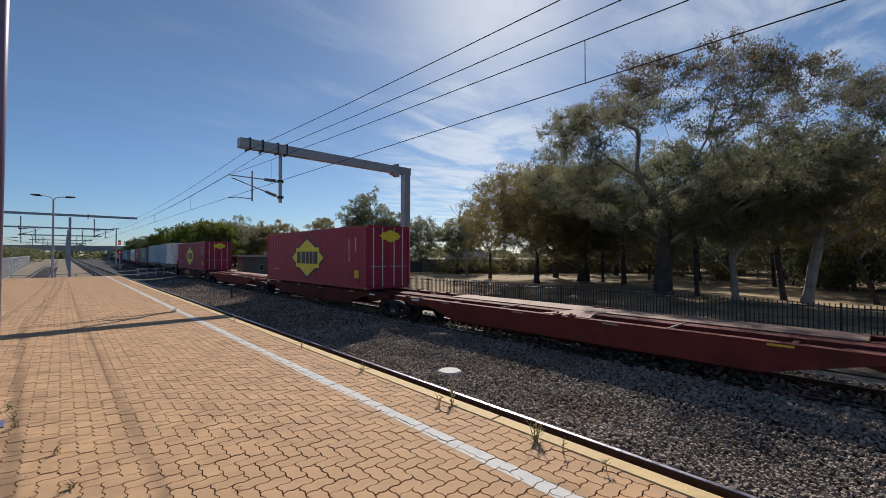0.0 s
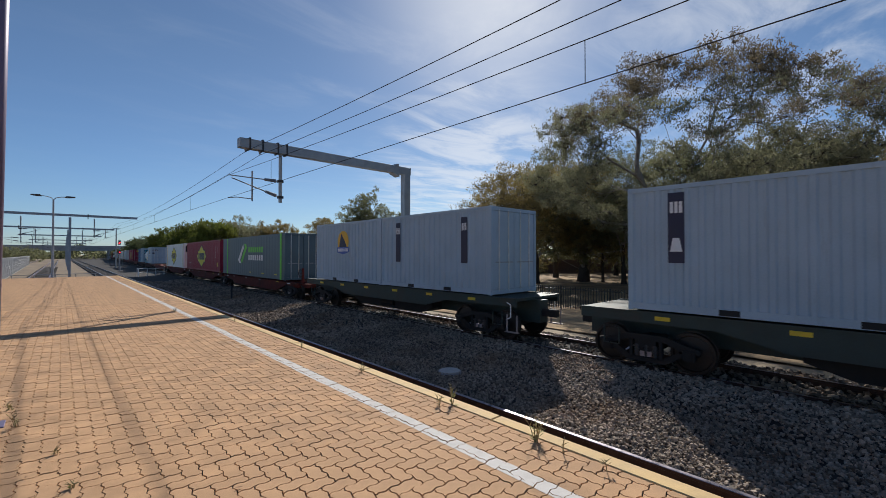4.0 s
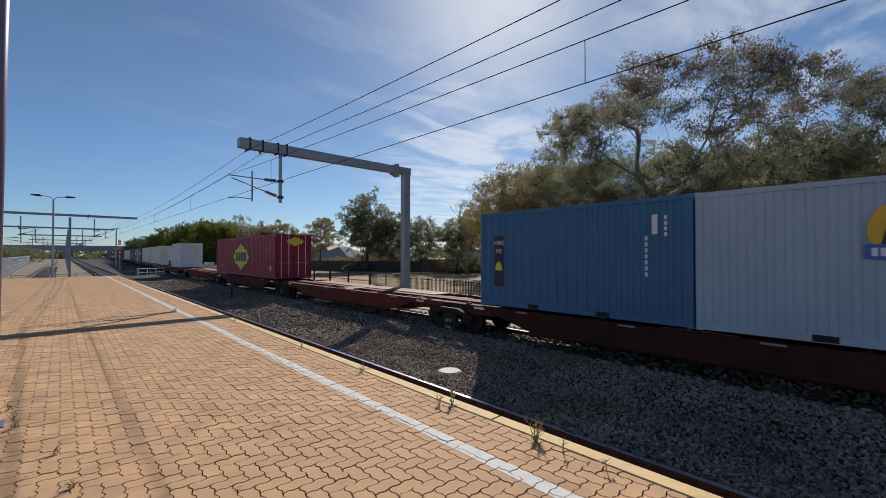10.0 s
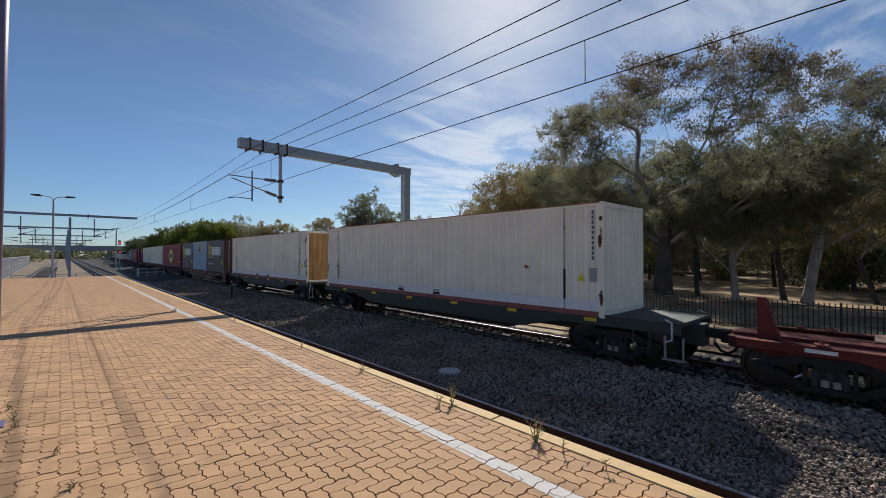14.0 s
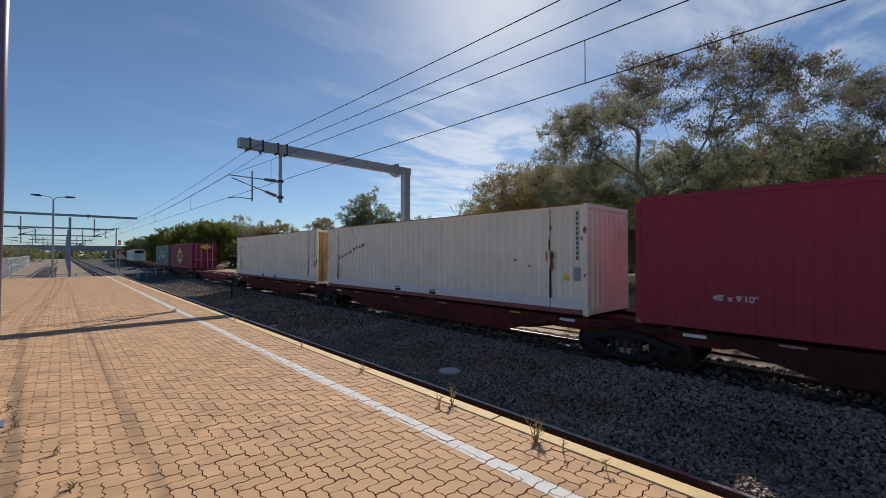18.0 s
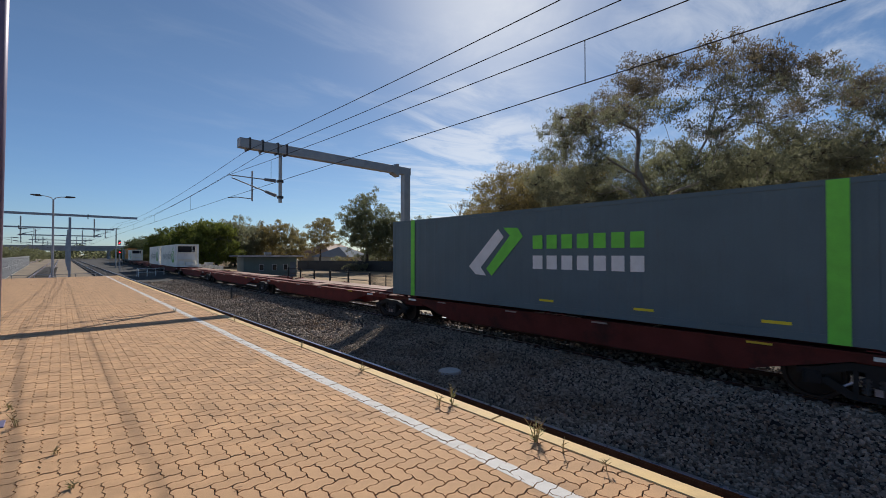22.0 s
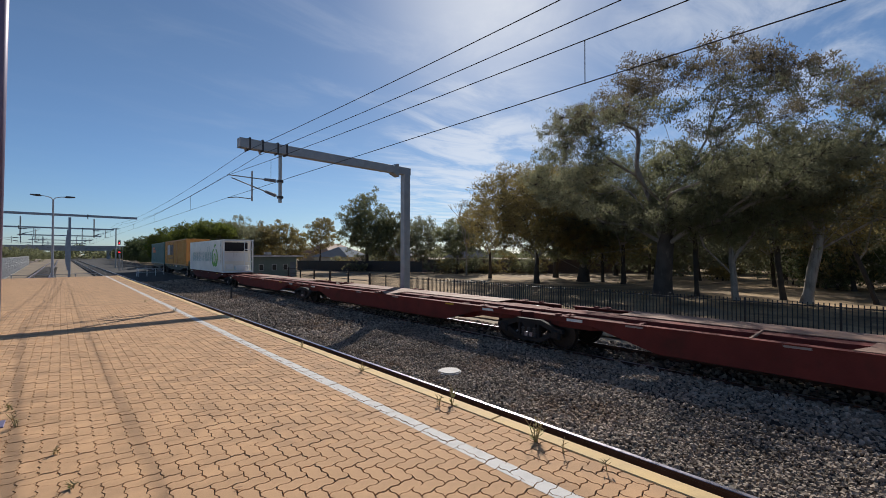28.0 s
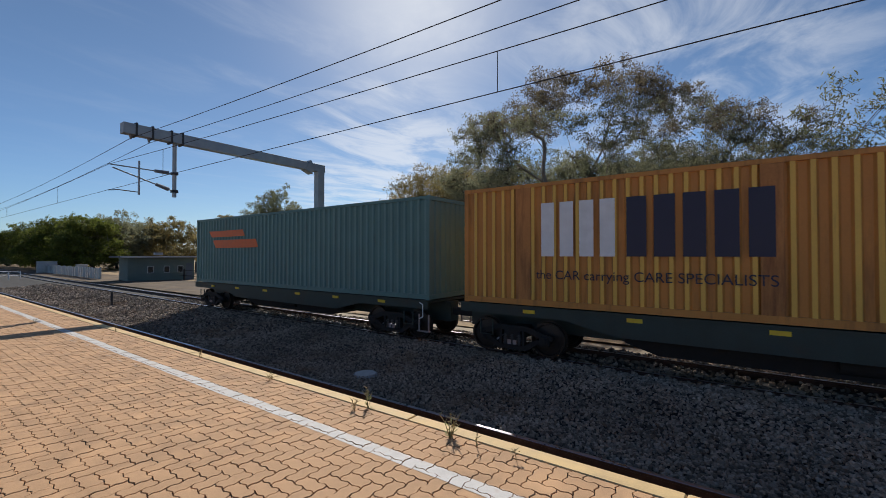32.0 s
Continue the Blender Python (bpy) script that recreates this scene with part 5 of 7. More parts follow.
def louvre_box(s):
    t = thing("louvred_container", "white louvred side-opening container with shutter panels", "container", "containers on the train")
    L, H, h = 6.06, 3.0, 3.03
    box_frame(t, L, H, P_WHITE)
    part("roof", Geo().box(-HW + 0.05, HW - 0.05, -h + 0.08, h - 0.08, H - 0.03, H - 0.004), P_WHITE, t)
    part("floor_panel", Geo().box(-HW + 0.08, HW - 0.08, -h + 0.08, h - 0.08, 0.10, 0.13), P_WHITE, t)
    part("back_wall", Geo().box(1.15, 1.2, -h + 0.1, h - 0.1, 0.15, H - 0.1), P_WHITE, t)
    part("end_wall", corr_end(-HW + 0.09, HW - 0.09, 0.15, H - 0.12, -h + 0.03, -1), P_WHITE, t)
    part("end_wall", corr_end(-HW + 0.09, HW - 0.09, 0.15, H - 0.12, h - 0.03, 1), P_WHITE, t)
    w = (L - 0.3) / 4
    for k in range(4):
        y0 = -h + 0.15 + k * w
        d = part("shutter_panel", lambda: Geo().box(-1.15, -1.10, 0.07, w - 0.07, 0.17, H - 0.12), P_WHITE, t, key="shutter", at=pose(0, y0, 0))
        part("panel_frame", lambda: Geo().box(-1.195, -1.151, 0.08, 0.17, 0.2, H - 0.16).box(-1.195, -1.151, w - 0.17, w - 0.08, 0.2, H - 0.16).box(-1.194, -1.151, 0.171, w - 0.171, 0.2, 0.52).box(-1.194, -1.151, 0.171, w - 0.171, H - 0.44, H - 0.16), P_WHITE, d, key="pframe")
        for j in range(17):
            part("louvre_slat", lambda: Geo().prism([(-1.152, 0.02), (-1.205, 0.0), (-1.21, 0.03), (-1.152, 0.105)], 0.172, w - 0.172, "y"), P_WHITE, d, key="louvre", at=pose(0, 0, 0.55 + j * 0.1195))
        # black strip laid in place of the shade in the panel's gap
        part("dark_gap", lambda: Geo().box(-1.16, -1.11, 0.035, 0.066, 0.17, H - 0.12), M_RUBBER, d, "black strip for the shaded gap beside the panel", key="pgap")
        part("panel_post", lambda: Geo().box(-1.215, -1.13, -0.05, 0.032, 0.15, H - 0.1), P_WHITE, t, key="ppost", at=pose(0, y0, 0))
    part("panel_post", lambda: Geo().box(-1.217, -1.13, -0.16, -0.06, 0.15, H - 0.1), P_WHITE, t, key="ppost_b", at=pose(0, 0.0, 0))
    sx_ = -HW - 0.006
    decal(t, "black_label", [rect(2.2, 2.55, 2.5, 2.78)], D_DARK, sx_)
    decal(t, "orange_arrow", [[(-0.55, 0.42), (-0.55, 0.62), (-0.75, 0.62), (-0.95, 0.50), (-0.75, 0.38), (-0.55, 0.38)]], D_ORANGE, sx_)
    decal(t, "yellow_label", [rect(-0.54, -0.15, 0.46, 0.56)], D_YELLOW, sx_)
    decal(t, "yellow_label", [rect(0.55, 0.9, 0.42, 0.5)], D_YELLOW, sx_)
    decal(t, "faded_arrow", [[(2.6, 0.42), (2.6, 0.6), (2.35, 0.66), (2.25, 0.5), (2.4, 0.36)]], D_FADED, sx_)
    decal(t, "yellow_label", [rect(0.4, 1.0, 2.62, 2.68)], D_YELLOW, sx_)
    decal(t, "yellow_label", [rect(-1.0, -0.4, 2.62, 2.68)], D_YELLOW, sx_)
    bar_row(t, bars(-2.45, -1.65, 2.62, 2.74, 9, 0.3), D_GREY, sx_)
    ride(t, s, 1.085)


louvre_box(239.2)


P_RUSTY = mat("rusty_cream_end", (0.46, 0.27, 0.11), 0.75, 0, 1.0, 0.3, 30, 0.2, dirt=(0.19, 0.08, 0.03), dirt_amt=0.5, dirt_scale=1.0, streak=True)


M_RAILRED = mat("dull_red_rail_paint", (0.27, 0.085, 0.075), 0.7, 0, 2, 0.25, 40, 0.1, dirt=(0.10, 0.04, 0.03), dirt_amt=0.3)


def long_white(front, L, paint_, label, end=None):
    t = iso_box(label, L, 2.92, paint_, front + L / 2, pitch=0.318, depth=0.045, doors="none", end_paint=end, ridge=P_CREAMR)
    h = L / 2
    decal(t, "pale_band", [rect(-h + 0.15, h - 0.15, 0.15, 0.42)], D_WHITE)
    decal(t, "red_rail", [rect(-h + 0.14, h - 0.14, 0.015, 0.148)], M_RAILRED, label="dull red bottom rail")
    part("rust_edge", lambda: Geo().box(-HW - 0.004, -HW + 0.02, -h + 0.1, h - 0.1, 2.885, 2.915), M_RUSTE, t, "rusty top edge", key=("redge", L))
    rng = random.Random(int(front))
    for y in (-1.05, 1.05):
        # flat black patch whose colour gives the shade inside the fork opening
        decal(t, "fork_pocket", [rect(y - 0.18, y + 0.18, 0.16, 0.25)], M_RUBBER, -HW - 0.007)
        decal(t, "pocket_label", [rect(y - 0.17, y + 0.17, 0.27, 0.34)], D_GREY, -HW - 0.007)
    for y in (-h + 1.1, h - 1.1):
        decal(t, "seam", [rect(y - 0.012, y + 0.012, 0.1, 2.85)], M_RUST, -HW - 0.005)
        decal(t, "scrape", [rect(y - 0.04, y + 0.03, 0.4, 1.2)], M_RUBBER, -HW - 0.007)
    for _ in range(2):
        y, z = rng.uniform(-h + 0.4, -h + 4.5), rng.uniform(0.9, 1.7)
        decal(t, "scuff", [[(y, z), (y + rng.uniform(0.05, 0.2), z - 0.02), (y + 0.12, z + 0.07), (y + 0.02, z + 0.05)]], M_RUSTE, -HW - 0.006)
    for _ in range(16):
        side = rng.choice((-1, 1))
        y = side * (h - abs(rng.gauss(0, 0.06)) - 0.05) if rng.random() < 0.6 else side * (h - 1.1 + rng.gauss(0, 0.05))
        z, hh, ww = rng.uniform(0.3, 2.6), rng.uniform(0.06, 0.42), rng.uniform(0.02, 0.06)
        y = max(-h + 0.07, min(h - 0.07, y))
        decal(t, "rust_stain", [[(y - ww, z), (y - 0.3 * ww, z - hh * 0.5), (y + 0.6 * ww, z - hh * 0.4), (y + ww, z + 0.1 * hh), (y + 0.3 * ww, z + hh * 0.5), (y - 0.7 * ww, z + hh * 0.35)]], rng.choice((M_RUST, M_RUSTE)), -HW - 0.0045)
    decal(t, "hazard_label", [[(-h + 0.5, 0.9), (-h + 0.72, 0.9), (-h + 0.61, 1.12)]], D_YELLOW, -HW - 0.006)
    decal(t, "data_label", [rect(-h + 0.18, -h + 0.38, 0.9, 1.25)], D_GREY, -HW - 0.006)
    stencil_v(t, -h + 0.26, 1.45, 2.75, 10, D_TEXT, 0.06)
    return t


long_white(251.84, 14.57, P_CREAM, "long cream-white corrugated container, dusty")
long_white(268.8, 14.2, P_CREAM, "long cream-white corrugated container with a yellow end", P_RUSTY)


def name_box(s):
    """Dark box with a gold winged animal drawn as a plain shape and white bars."""
    t = iso_box("dark plum twenty foot container with gold emblem and white letter bars", 6.06, H20, P_PLUM, s, pitch=0.5, depth=0.010)
    decal(t, "emblem_wing", [[(2.52, 2.5), (2.37, 2.6), (2.16, 2.42), (1.65, 2.36), (1.75, 2.12), (1.95, 2.06), (2.4, 2.1)]], D_GOLD, -HW - 0.005)
    decal(t, "emblem_body", [[(2.3, 1.93), (1.9, 2.0), (1.6, 2.1), (1.5, 2.4), (1.1, 2.42), (1.25, 2.2), (1.25, 1.85), (1.35, 1.66), (1.56, 1.66), (2.1, 1.7), (2.4, 1.66)]], D_GOLD, -HW - 0.005)
    for y in (1.2, 1.62, 2.05, 2.42):
        decal(t, "emblem_leg", [[(y - 0.05, 1.24), (y + 0.1, 1.24), (y + 0.16, 1.68), (y, 1.68)]], D_GOLD, -HW - 0.006)
    y = 1.1
    for w in (0.72, 0.6, 0.74, 0.62):
        bar_row(t, [rect(y - w, y, 1.52, 2.28)], D_WHITE)
        y -= w + 0.1
    decal(t, "yellow_label", [rect(-2.45, -2.13, 0.68, 1.05)], D_YELLOW)
    stencil_v(t, -2.1, 1.4, 2.6, 9, D_WHITE, 0.06)
    return t


k2 = name_box(288.6)
rb = iso_box("pale blue-grey container with a yellow disc sign", 6.06, H20, P_GREYB, 294.9)
disc_logo(rb, 0.0, 2.15, 0.56)
k1 = name_box(301.15)
for kk in (k1, k2):
    words(kk, "REMOVALS & STORAGE", 1.06, 1.2, 0.235, D_BRONZE)
    words(kk, "Storage Container", 2.66, 0.68, 0.31, D_WHITE)
red_box(305.4, 14.3, RED)
lw = long_white(320.88, 14.14, P_CREAM, "long cream-white corrugated container with rust stains")
for k in range(9):
    y, z = 5.85 - 0.26 * k, 1.42 + 0.075 * k + (0.05 if k in (5, 6) else 0.0)
    decal(lw, "scuff", [[(y, z), (y - 0.05, z - 0.07), (y - 0.15, z - 0.03), (y - 0.13, z + 0.05), (y - 0.04, z + 0.06)]], M_RUBBER if k % 3 else M_RUSTE, -HW - 0.006)
long_white(336.2, 14.2, P_CREAM, "long cream-white corrugated container with rusty corners", P_RUSTY)
red_box(367.2, 14.3, RED)
slate_box(383.1, 13.7)


def arc_band(c, z, ra, rb, wa, wb, a0, a1, n=18):
    """A crescent: outer ellipse ra x rb, its width going from wa to wb and back."""
    out = []
    for k in range(n):
        p0, p1 = [], []
        for q in (k / n, (k + 1) / n):
            a = math.radians(a0 + (a1 - a0) * q)
            w = wa + (wb - wa) * math.sin(math.pi * q)
            p0.append((c + ra * math.cos(a), z + rb * math.sin(a)))
            p1.append((c + (ra - w) * math.cos(a), z + (rb - w) * math.sin(a)))
        out.append([p0[0], p0[1], p1[1], p1[0]])
    return out


def green_reefer(front, L, label, ink):
    t = reefer(label, L, 2.92, front + L / 2)
    # upright bars in place of the name
    y, big = 5.15, (1.12 if ink is D_TEAL else 1.0)
    for w, top in ((0.95, 1.68), (0.6, 1.68), (0.6, 1.68), (0.2, 2.1), (0.95, 1.68), (0.6, 1.68), (0.34, 1.68), (0.34, 2.1), (0.5, 2.1), (0.45, 1.68)):
        w, top = w * big, 0.94 + (top - 0.94) * big ** 1.6
        mid = 0.94 + 0.74 * big ** 1.6
        bar_row(t, [rect(y - 0.1 * big, y, 0.94, top)] + ([rect(y - w, y - w + 0.1 * big, 0.94, mid)] if w > 0.3 else []) + ([rect(y - w / 2 - 0.05, y - w / 2 + 0.05, 0.94, mid)] if w > 0.8 * big else []), ink)
        y -= w * 1.06 + 0.19
    c, z = -3.94, 1.30
    decal(t, "logo_ring", arc_band(c + 0.36, z, 0.72, 0.80, 0.10, 0.40, 96, -170, 24), D_LEAF, -HW - 0.005)
    decal(t, "logo_ring", arc_band(c - 0.36, z, 0.72, 0.80, 0.10, 0.40, 84, 350, 24), D_LEAF, -HW - 0.010)
    decal(t, "logo_arch", arc_band(c, z - 0.02, 0.36, 0.42, 0.14, 0.17, -50, 230, 16), D_GREEN, -HW - 0.014)
    decal(t, "logo_leaf", [[(c + 0.3, z + 0.82), (c + 0.28, z + 1.05), (c + 0.05, z + 1.24), (c - 0.32, z + 1.22), (c - 0.38, z + 1.08), (c + 0.0, z + 1.0)]], D_LEAF, -HW - 0.006)
    stencil_v(t, -5.95, 0.82, 2.78, 18, D_TEXT, 0.07)
    return t


green_reefer(444.0, 13.8, "white refrigerated container with grey name bars and green rings", D_TEXT)
green_reefer(459.6, 13.8, "white refrigerated container with grey name bars and green rings", D_TEXT)
green_reefer(520.4, 13.8, "white refrigerated container with faded teal bars and green rings", D_TEAL)
M_ORPOST = mat("box_worn_brown", (0.46, 0.20, 0.065), 0.6, 0, 0.9, 0.2, 30, 0.08, dirt=(0.14, 0.05, 0.025), dirt_amt=0.45, dirt_scale=1.1, streak=True, spec=0.3)
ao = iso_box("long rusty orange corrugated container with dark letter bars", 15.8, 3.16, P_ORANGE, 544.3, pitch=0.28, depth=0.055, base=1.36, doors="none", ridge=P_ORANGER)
bar_row(ao, bars(3.85, 5.75, 1.28, 2.62, 4, 0.3), D_WHITE, -HW - 0.006)
bar_row(ao, bars(1.0, 3.75, 1.28, 2.62, 5, 0.26), D_DARK, -HW - 0.006)
for y, w in ((6.1, 0.42), (1.05, 0.36), (-1.67, 0.5)):
    part("panel_post", Geo().box(-HW - 0.004, -HW + 0.03, y - w / 2, y + w / 2, 0.17, 3.05, 0.01), M_ORPOST, ao, "worn brown flat panel")
words(ao, "the CAR carrying CARE SPECIALISTS", 5.75, 0.72, 0.31, D_DARK)
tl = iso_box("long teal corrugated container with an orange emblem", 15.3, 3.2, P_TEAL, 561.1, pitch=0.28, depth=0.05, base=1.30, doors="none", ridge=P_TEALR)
for q in ([(6.3, 2.55), (3.1, 2.55), (2.9, 2.25), (6.0, 2.25)], [(5.9, 2.1), (2.0, 2.1), (1.8, 1.72), (5.6, 1.72)]):
    decal(tl, "emblem_stripe", [q], D_ORANGE, -HW - 0.006)
# ---- platform surface and its things ----
U = 0.1113            # half a paver's length


def paver_outline(vertical, px, py):
    """Zigzag-edged paver of 2 x 1 units with a narrow joint all round; px, py: odd or even place in the bond."""
    w, hgt = (1, 2) if vertical else (2, 1)
    pts = [(0, 0)] + [(k + q, 0) for k in range(w) for q in (0.3, 0.7)] + [(w, 0)] + [(w, k + q) for k in range(hgt) for q in (0.3, 0.7)]
    pts += [(w, hgt)] + [(k - q, hgt) for k in range(w, 0, -1) for q in (0.3, 0.7)] + [(0, hgt)] + [(0, k - q) for k in range(hgt, 0, -1) for q in (0.3, 0.7)]

    def wave(v, par):
        f1 = v - math.floor(v)
        return 0.085 if 0.1 < f1 < 0.5 else (-0.085 if 0.5 < f1 < 0.9 else 0.0)
    out = []
    for a, b in pts:
        ix = 0.024 * (1 if a == 0 else -1 if a == w else 0)
        iy = 0.024 * (1 if b == 0 else -1 if b == hgt else 0)
        out.append(((a + wave(b, py) + ix) * U, (b + wave(a, px) + iy) * U))
    return out


LINE = (2.415, 2.555)
PAINT = Geo()


def clip_x(poly, lo, hi):
    """The piece of an outline between x = lo and x = hi."""
    for lim, sgn in ((lo, 1), (hi, -1)):
        out = []
        for p, q in zip(poly, poly[1:] + poly[:1]):
            a, b = sgn * (p[0] - lim), sgn * (q[0] - lim)
            if a >= 0:
                out.append(p)
            if (a >= 0) != (b >= 0):
                f1 = a / (a - b)
                out.append((lim, p[1] + (q[1] - p[1]) * f1))
        poly = out
    return poly


def pavers():
    shapes = {(v, a, b): paver_outline(v, a, b) for v in (False, True) for a in (0, 1) for b in (0, 1)}
    meshes = {}
    for v, o in shapes.items():
        n = len(o)
        cx, cy = sum(p[0] for p in o) / n, sum(p[1] for p in o) / n
        inner = [(cx + (p[0] - cx) * 0.961, cy + (p[1] - cy) * 0.961) for p in o]
        o = [(cx + (p[0] - cx) * 0.990, cy + (p[1] - cy) * 0.990) for p in o]
        me = bpy.data.meshes.new("paver")
        me.from_pydata([(*p, -0.008) for p in o] + [(*p, 0.0) for p in inner], [], [tuple(n + i for i in range(n))] + [(i, (i + 1) % n, n + (i + 1) % n, n + i) for i in range(n)])
        me.materials.append(M_PAVER)
        meshes[v] = (me, o, inner, n)
    V, F, V2, F2 = [], [], [], []
    rng = random.Random(4)
    count = 0
    x_end = EDGE - 0.166
    for j in range(-124, 360):
        for i in range(-124, 30):
            d = (i + j) % 4
            if d == 3:
                v = False
            elif d == 1:
                v = True
            else:
                continue
            x0, y0 = i * U, j * U
            if x0 > x_end - 0.03 or x0 < -13.6:
                continue
            if y0 > 40.0:
                continue
            dz = rng.uniform(-0.0035, 0.0015)
            if y0 < -0.56 or x0 < -6:
                # out of the way: plain straight-edged pieces
                pw, ph = (U, 2 * U) if v else (2 * U, U)
                b = len(V2)
                V2.extend([(x0 + 0.003, y0 + 0.003, dz), (min(x0 + pw - 0.003, x_end), y0 + 0.003, dz), (min(x0 + pw - 0.003, x_end), y0 + ph - 0.003, dz), (x0 + 0.003, y0 + ph - 0.003, dz)])
                F2.append((b, b + 1, b + 2, b + 3))
                if y0 < -0.56 and LINE[0] - 0.25 < x0 < LINE[1] + 0.05:
                    band = clip_x([(x0, y0), (x0 + pw, y0), (x0 + pw, y0 + ph), (x0, y0 + ph)], *LINE)
                    if len(band) > 2:
                        PAINT.add([(*p, dz + 0.0022) for p in band], [tuple(range(len(band)))])
                continue
            me, o, inner, n = meshes[(v, i % 2, j % 2)]
            if LINE[0] - 0.25 < x0 < LINE[1] + 0.05:
                band = clip_x([(x0 + p[0], y0 + p[1]) for p in o], LINE[0] + 0.006 * math.sin(2.1 * y0), LINE[1] + 0.007 * math.sin(1.3 * y0 + 1))
                if len(band) > 2:
                    PAINT.add([(*p, dz + 0.0022) for p in band], [tuple(range(len(band)))])
            whole = x0 + (1 if v else 2) * U < x_end - 0.012
            if not whole:
                lim = x_end - 0.006 - x0
                o, inner = [(min(a, lim), b) for a, b in o], [(min(a, lim - 0.002), b) for a, b in inner]
            if whole and 1.6 < y0 < 3.2 and 0.3 < x0 < 2.95 and count < 300:
                ob = new("paver", me)
                ob.parent = PLATFORM
                ob.location = (x0, y0, dz)
                count += 1
                continue
            if y0 < 17:
                b = len(V)
                V.extend([(x0 + p[0], y0 + p[1], -0.008 + dz) for p in o])
                V.extend([(x0 + p[0], y0 + p[1], dz) for p in inner])
                F.append(tuple(b + n + k for k in range(n)))
                F.extend([(b + k, b + (k + 1) % n, b + n + (k + 1) % n, b + n + k) for k in range(n)])
            else:
                b = len(V2)
                V2.extend([(x0 + p[0], y0 + p[1], dz) for p in o])
                F2.append(tuple(b + k for k in range(n)))
    for nm, vv, ff in (("paver_field", V, F), ("paver_field_far", V2, F2)):
        me = bpy.data.meshes.new(nm)
        me.from_pydata(vv, [], ff)
        me.materials.append(M_PAVER)
        ob = new("paver_field", me)
        ob.parent = PLATFORM
        ob["kind"] = "stuff"


pavers()


def white_line():
    """Worn painted safety line: a coat on the tops of the pavers it crosses."""
    ob = part("platform_line", PAINT, M_WHITE)
    tagged(ob, "worn white painted safety line along the platform", "painted line", kind="structure")


white_line()


def platform_lamp():
    t = thing("platform_lamp", "slender grey platform lamp with two long arms", "street lamp", "", pose(-0.45, 40.0, 0))
    part("base_plate", Geo().disc((0, 0, 0.02), 0.16, "z", 0.04, 12), M_GALV, t)
    part("pole", Geo().tube((0, 0, 0), (0, 0, 5.55), 0.08, 0.05, 10), M_GALVD, t)
    for s in (-1, 1):
        a = part("arm", Geo().path([(0, 0, 5.5), (s * 0.12, 0, 5.66), (s * 0.4, 0, 5.74), (s * 0.66, 0, 5.76)], 0.026), M_GALV, t)
        part("lantern", Geo().prism([(s * 0.6, 5.71), (s * 0.8, 5.70), (s * 1.16, 5.75), (s * 1.14, 5.82), (s * 0.68, 5.83)], -0.13, 0.13, "y"), M_DARKSTEEL, a)


platform_lamp()


def shelter_post():
    t = thing("canopy_post", "purple-grey painted round steel post on the platform", "post", "", pose(-0.49, 5.73, 0, 0, 0.55, 0))
    part("shaft", Geo().tube((0, 0, 0), (0, 0, 6.5), 0.062, None, 20), M_PURPLE, t, smooth=True)
    part("base_plate", Geo().box(-0.11, 0.11, -0.11, 0.11, 0.0, 0.012, 0.003), M_PURPLE, t)


shelter_post()

M_WEED = mat("dry_weed_green", (0.26, 0.27, 0.09), 0.8, 0, 8, 0.3, 60, 0, trans=0.3)
M_WEEDDRY = mat("dry_weed_straw", (0.45, 0.35, 0.17), 0.85, 0, 8, 0.3, 60, 0, trans=0.2)


def weed(x, y, h, n, seed, label, green=True):
    rng = random.Random(seed)
    t = thing("weed", label, "weed", "weeds on the platform", pose(x, y, 0))
    for nm, m, cnt in (("stalk", M_WEEDDRY, n), ("leaf", M_WEED if green else M_WEEDDRY, n * 3)):
        for k in range(cnt if nm == "stalk" else 1):
            g = Geo()
            reps = 1 if nm == "stalk" else cnt
            for _ in range(reps):
                a, l = rng.uniform(0, 6.28), h * rng.uniform(0.5, 1.0)
                lean = rng.uniform(0.1, 0.5) if nm == "stalk" else rng.uniform(0.3, 1.0)
                p0 = Vector((rng.uniform(-0.02, 0.02), rng.uniform(-0.02, 0.02), 0))
                if nm == "stalk":
                    p1 = p0 + Vector((math.cos(a) * lean * l * 0.4, math.sin(a) * lean * l * 0.4, l * 0.6))
                    p2 = p1 + Vector((math.cos(a) * lean * l * 0.5, math.sin(a) * lean * l * 0.5, l * 0.4))
                    g.tube(p0, p1, 0.004, 0.003, 5).tube(p1, p2, 0.003, 0.0015, 5)
                    for q in range(3):
                        c = p1.lerp(p2, q / 2.5)
                        e = Vector((rng.uniform(-1, 1), rng.uniform(-1, 1), rng.uniform(0.2, 1))).normalized() * 0.05
                        g.tube(c, c + e, 0.005, 0.001, 4)
                else:
                    b = p0 + Vector((0, 0, l * rng.uniform(0, 0.6)))
                    d = Vector((math.cos(a), math.sin(a), rng.uniform(0.2, 1.0))).normalized() * l * 0.45
                    w = Vector((-math.sin(a), math.cos(a), 0)) * 0.008
                    g.add([b, b + d * 0.5 + w, b + d, b + d * 0.5 - w], [(0, 1, 2, 3)])
            part(nm, g, m, t)


